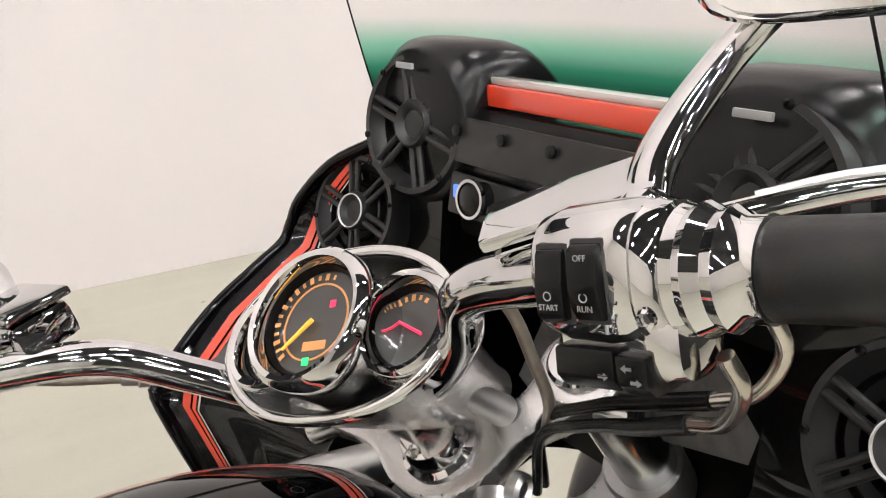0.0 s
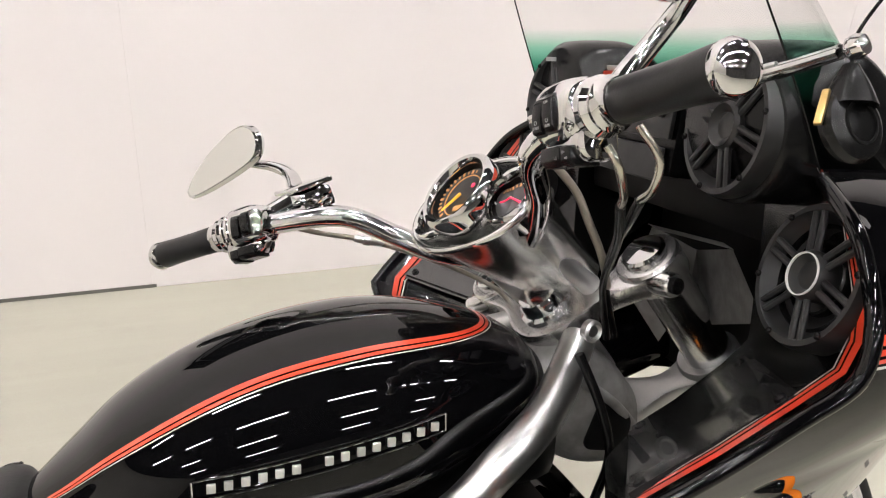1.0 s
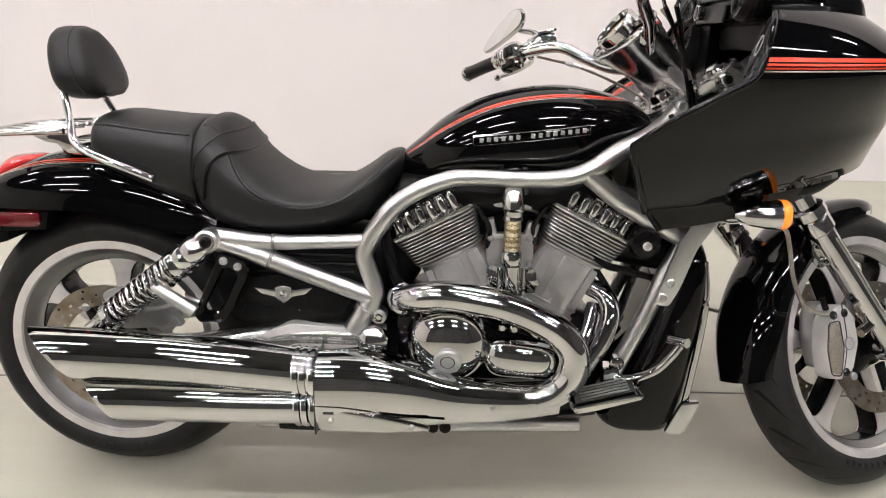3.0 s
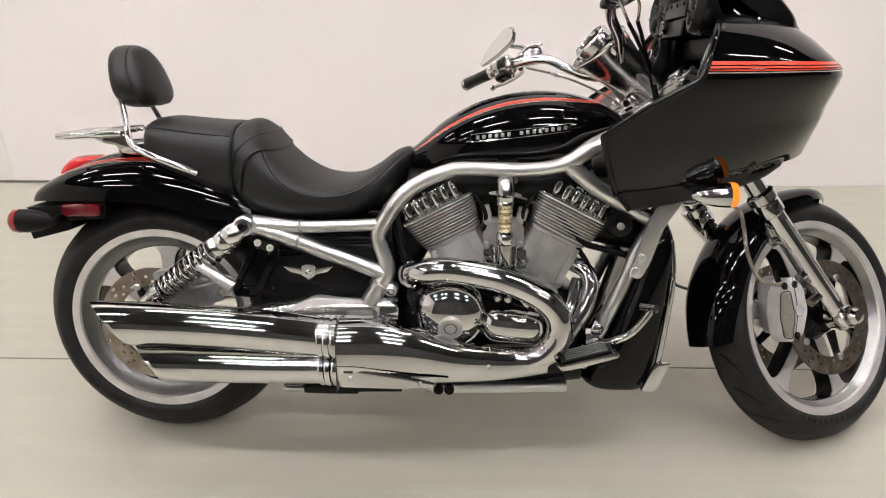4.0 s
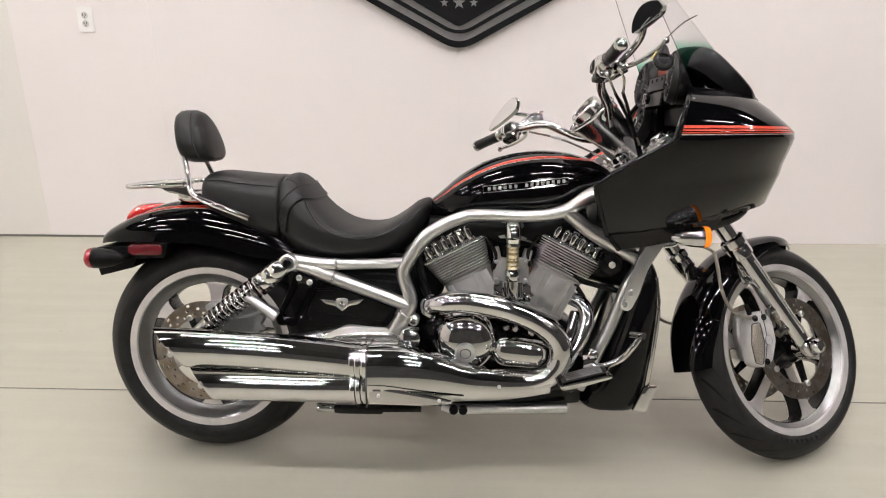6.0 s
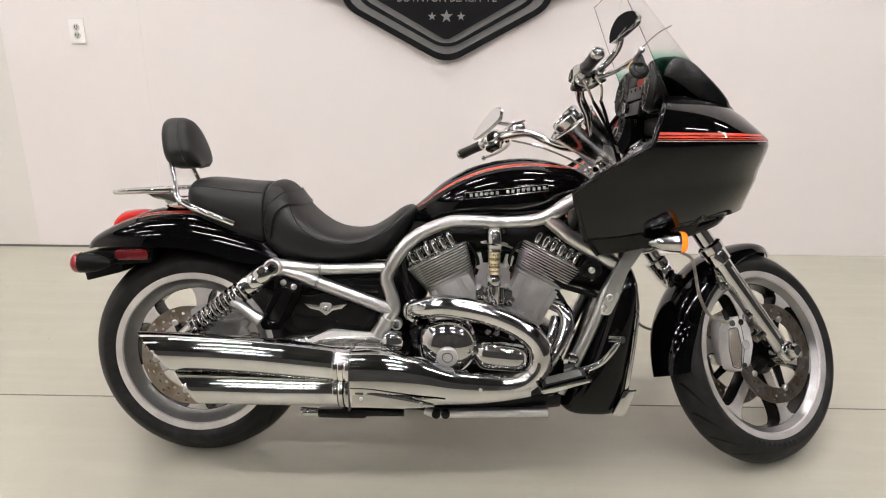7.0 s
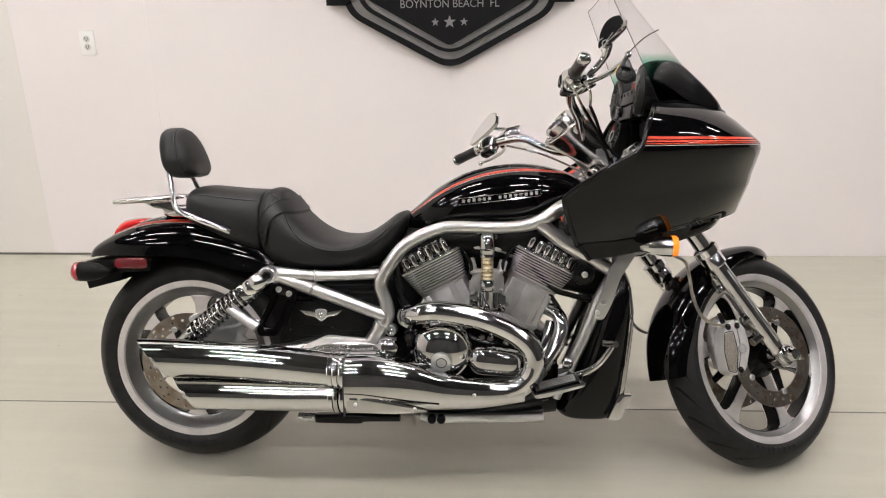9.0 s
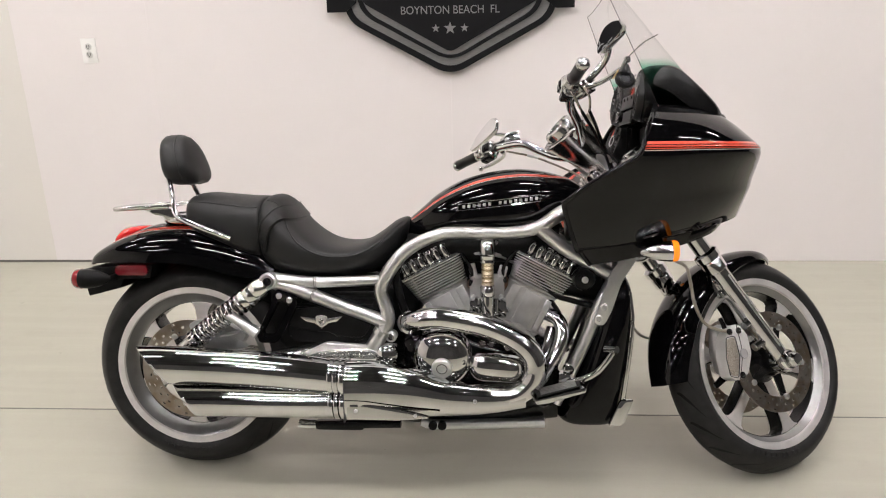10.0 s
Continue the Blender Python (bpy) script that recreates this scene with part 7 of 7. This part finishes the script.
for y, r in ((0.0, 0.0465), (-0.052, 0.0365), (0.052, 0.0365)):
    o = pc + Vector((0, y, 0)) + pod_axis * (-0.005 if y else 0.021)
    spart("gauge_bezel", ring_lathe([(r - 0.001, -0.02 if y else -0.034), (r + 0.0015, 0.002), (r + 0.0005, 0.008), (r - 0.003, 0.0115), (r - 0.0065, 0.0105), (r - 0.009, 0.005), (r - 0.0098, -0.003), (r - 0.0098, -0.014), (r - 0.004, -0.02)], o, tuple(pod_axis), 64), CHROME, podm, "chrome gauge bezel")
    spart("dial_well", ring_lathe([(r - 0.0099, 0.003), (r - 0.0118, -0.0015), (r - 0.0118, -0.0118), (r - 0.0099, -0.0118)], o, tuple(pod_axis), 48), MATT, podm)
    spart("dial", lathe([(r - 0.011, -0.012), (r - 0.011, -0.003), (0.001, -0.003)], o, tuple(pod_axis), 36), DIALFACE, podm, "dark dial")
    n = 24 if y == 0 else 9
    for k in range(n):
        a = radians(225 - 270 * k / (n - 1)) if y == 0 else radians(150 - 120 * k / (n - 1)) * (1 if y < 0 else 1)
        dirv = Vector((0, -1, 0)) * math.cos(a) + up2 * math.sin(a)
        p = o + pod_axis * -0.0026 + dirv * (r - 0.0158)
        big = k % 2 == 0
        m = Matrix((dirv, pod_axis.cross(dirv), pod_axis)).transposed()
        spart("dial_mark", box(p, (0.0046 if big else 0.0034, 0.0028 if big else 0.002, 0.0005), 0, m), DIALINK, podm)
    if y == 0:
        spart("dial_arc", ring_lathe([(r - 0.0215, -0.003), (r - 0.0202, -0.003), (r - 0.0202, -0.0024), (r - 0.0215, -0.0024)], o, tuple(pod_axis), 48), DIALINK, podm)
        spart("odometer", box(o + pod_axis * -0.0028 - up2 * 0.0165 - Vector((0, 0.003, 0)), (0.0062, 0.019, 0.001), 0.0004, Matrix((up2, Vector((0, 1, 0)), pod_axis)).transposed()), DIALINK, podm)
        for dy, du, mt in ((-0.012, 0.0105, REDLAMP), (0.002, -0.0265, GREENLAMP)):
            spart("tell_tale", box(o + pod_axis * -0.0026 + Vector((0, dy, 0)) + up2 * du, (0.0052, 0.0052, 0.001), 0.0006, Matrix((up2, Vector((0, 1, 0)), pod_axis)).transposed()), mt, podm, "lit tell-tale")
    ang = radians(222) if y == 0 else radians(150)
    dv = Vector((0, -1, 0)) * math.cos(ang) + up2 * math.sin(ang)
    if y <= 0:
        spart("needle", tube([o + pod_axis * 0.0002 - dv * (0.0 if y == 0 else 0.012), o + pod_axis * 0.0002 + dv * (r - 0.0195)], [0.0016 if y == 0 else 0.001, 0.001 if y == 0 else 0.0007], 8), NEEDLE if y == 0 else REDLAMP, podm, "glowing needle")
spart("clutch_cable", tube([(1.038, 0.205, 1.025), (1.058, 0.186, 1.014), (1.09, 0.166, 1.002), (1.12, 0.15, 0.988), (1.165, 0.13, 0.964), (1.21, 0.108, 0.935), (1.236, 0.082, 0.905), (1.24, 0.06, 0.87)], 0.0032, 10), CABLE, bar, "clear-coated clutch cable")
spart("cable_adjuster", lathe([(0.0034, -0.012), (0.0048, -0.01), (0.0048, 0.0), (0.0062, 0.001), (0.0062, 0.008), (0.0048, 0.009), (0.0048, 0.022), (0.0034, 0.026)], (1.098, 0.162, 0.9985), (0.03, -0.016, -0.012), 14), ALU, bar)
# key fob hung on the right lever
fob = spart("key_fob", lathe([(0.001, -0.008), (0.017, -0.008), (0.023, -0.005), (0.0248, 0.0), (0.023, 0.005), (0.017, 0.008), (0.001, 0.0085)], (1.042, -0.40, 0.998), (-0.35, -0.93, 0.05), 28), SATIN, bar, "black round key fob on a cord")
spart("fob_neck", tube([(1.043, -0.401, 1.010), (1.046, -0.403, 1.024), (1.048, -0.405, 1.036)], [0.017, 0.0115, 0.005], 16), SATIN, fob)
spart("fob_ring", ring_lathe([(0.0125, 0.0075), (0.0142, 0.0075), (0.0142, 0.0092), (0.0125, 0.0092)], (1.042, -0.40, 0.998), (-0.35, -0.93, 0.05), 24), MATT, fob)
spart("key", box((1.022, -0.392, 1.012), (0.003, 0.005, 0.026), 0.001, Euler((radians(10), radians(35), 0)).to_matrix()), BRASS, fob, "brass key")
spart("cord", tube([(1.047, -0.405, 1.034), (1.055, -0.41, 1.055), (1.085, -0.43, 1.085), (1.12, -0.445, 1.105)], 0.0012, 6), SATIN, fob)

# ---- on the wall ----
sign = thing("wall_sign", "black and silver layered metal shield sign on the white wall", "sign")
SX = 0.711


def chevron(hw_out, z_out, tip_out, hw_in, z_in, tip_in):
    """A V band with round corners, between two outlines that run up out to the sides."""
    o = rounded([(SX - hw_out, 1.75), (SX - hw_out, z_out), (SX, tip_out), (SX + hw_out, z_out), (SX + hw_out, 1.75)], 0.09, 8)[9:-9]
    i = rounded([(SX - hw_in, 1.75), (SX - hw_in, z_in), (SX, tip_in), (SX + hw_in, z_in), (SX + hw_in, 1.75)], 0.08, 8)[9:-9]
    o = [(SX - hw_out, 1.75)] + o + [(SX + hw_out, 1.75)]
    i = [(SX - hw_in, 1.75)] + i + [(SX + hw_in, 1.75)]
    return o, i


def band(o, i, y0, y1, mat, label):
    rows = []
    for (xo, zo), (xi, zi) in zip(o, i):
        rows.append([(xo, y0, zo), (xi, y0, zi), (xi, y1, zi), (xo, y1, zo)])
    bm = loft(rows)
    return part("band", bm, mat, sign, label)


part("backing", slab(rounded([(SX - 0.50, 1.75), (SX - 0.50, 1.288), (SX, 1.02), (SX + 0.50, 1.288), (SX + 0.50, 1.75)], 0.07, 6), WALL_Y - 0.02, WALL_Y - 0.001), SIGNSILVER, sign, "brushed silver backing plate")
band(*chevron(0.52, 1.281, 1.0, 0.49, 1.296, 1.034), WALL_Y - 0.032, WALL_Y - 0.021, SIGNBLACK, "black outer band")
band(*chevron(0.455, 1.315, 1.068, 0.432, 1.326, 1.086), WALL_Y - 0.032, WALL_Y - 0.021, SIGNBLACK, "black inner band")
part("field", slab(rounded([(SX - 0.43, 1.75), (SX - 0.43, 1.36), (SX, 1.118), (SX + 0.43, 1.36), (SX + 0.43, 1.75)], 0.03, 5), WALL_Y - 0.036, WALL_Y - 0.021), SIGNBLACK, sign, "black centre field")
for s in (-1, 1):
    part("banner_end", slab([(SX + s * 0.605, 1.75), (SX + s * 0.605, 1.318), (SX + s * 0.515, 1.318), (SX + s * 0.46, 1.36), (SX + s * 0.46, 1.75)], WALL_Y - 0.046, WALL_Y - 0.033, 0.001), SIGNBLACK, sign, "black banner end")
text_mesh("BOYNTON BEACH  FL", 0.057, SIGNSILVER, sign, Matrix.Translation((SX, WALL_Y - 0.0375, 1.318)) @ Matrix.Rotation(radians(90), 4, "X") @ Matrix.Diagonal((0.86, 0.95, 1, 1)), "lettering", 0.001, "silver cut-out letters")


def star(cx, cz, r):
    return [(cx + (r if k % 2 == 0 else r * 0.42) * math.sin(k * math.pi / 5), cz + (r if k % 2 == 0 else r * 0.42) * math.cos(k * math.pi / 5)) for k in range(10)]


for cx, r in ((SX - 0.071, 0.021), (SX, 0.032), (SX + 0.071, 0.021)):
    part("star", slab(star(cx, 1.233, r), WALL_Y - 0.039, WALL_Y - 0.0365), SIGNSILVER, sign, "silver star")

outlet = thing("wall_outlet", "white double power outlet on the white wall", "outlet")
OX, OZ = -1.154, 1.155
part("cover_plate", box((OX, WALL_Y - 0.001, OZ), (0.078, 0.014, 0.124), 0.004), PLASTICWHITE, outlet)
for dz in (-0.02, 0.02):
    soc = part("socket", lathe([(0.017, 0), (0.017, 0.003), (0.015, 0.004), (0.001, 0.004)], (OX, WALL_Y - 0.007, OZ + dz), (0, -1, 0), 24), PLASTICGREY, outlet)
    for dx in (-0.006, 0.006):
        part("slot", box((OX + dx, WALL_Y - 0.0112, OZ + dz + 0.003), (0.004, 0.0012, 0.012)), DIAL, soc)
    part("slot", box((OX, WALL_Y - 0.0112, OZ + dz - 0.008), (0.0055, 0.0012, 0.0055)), DIAL, soc)
part("screw", lathe([(0.003, 0), (0.003, 0.001), (0.001, 0.0015)], (OX, WALL_Y - 0.007, OZ), (0, -1, 0), 10), ALU, outlet)
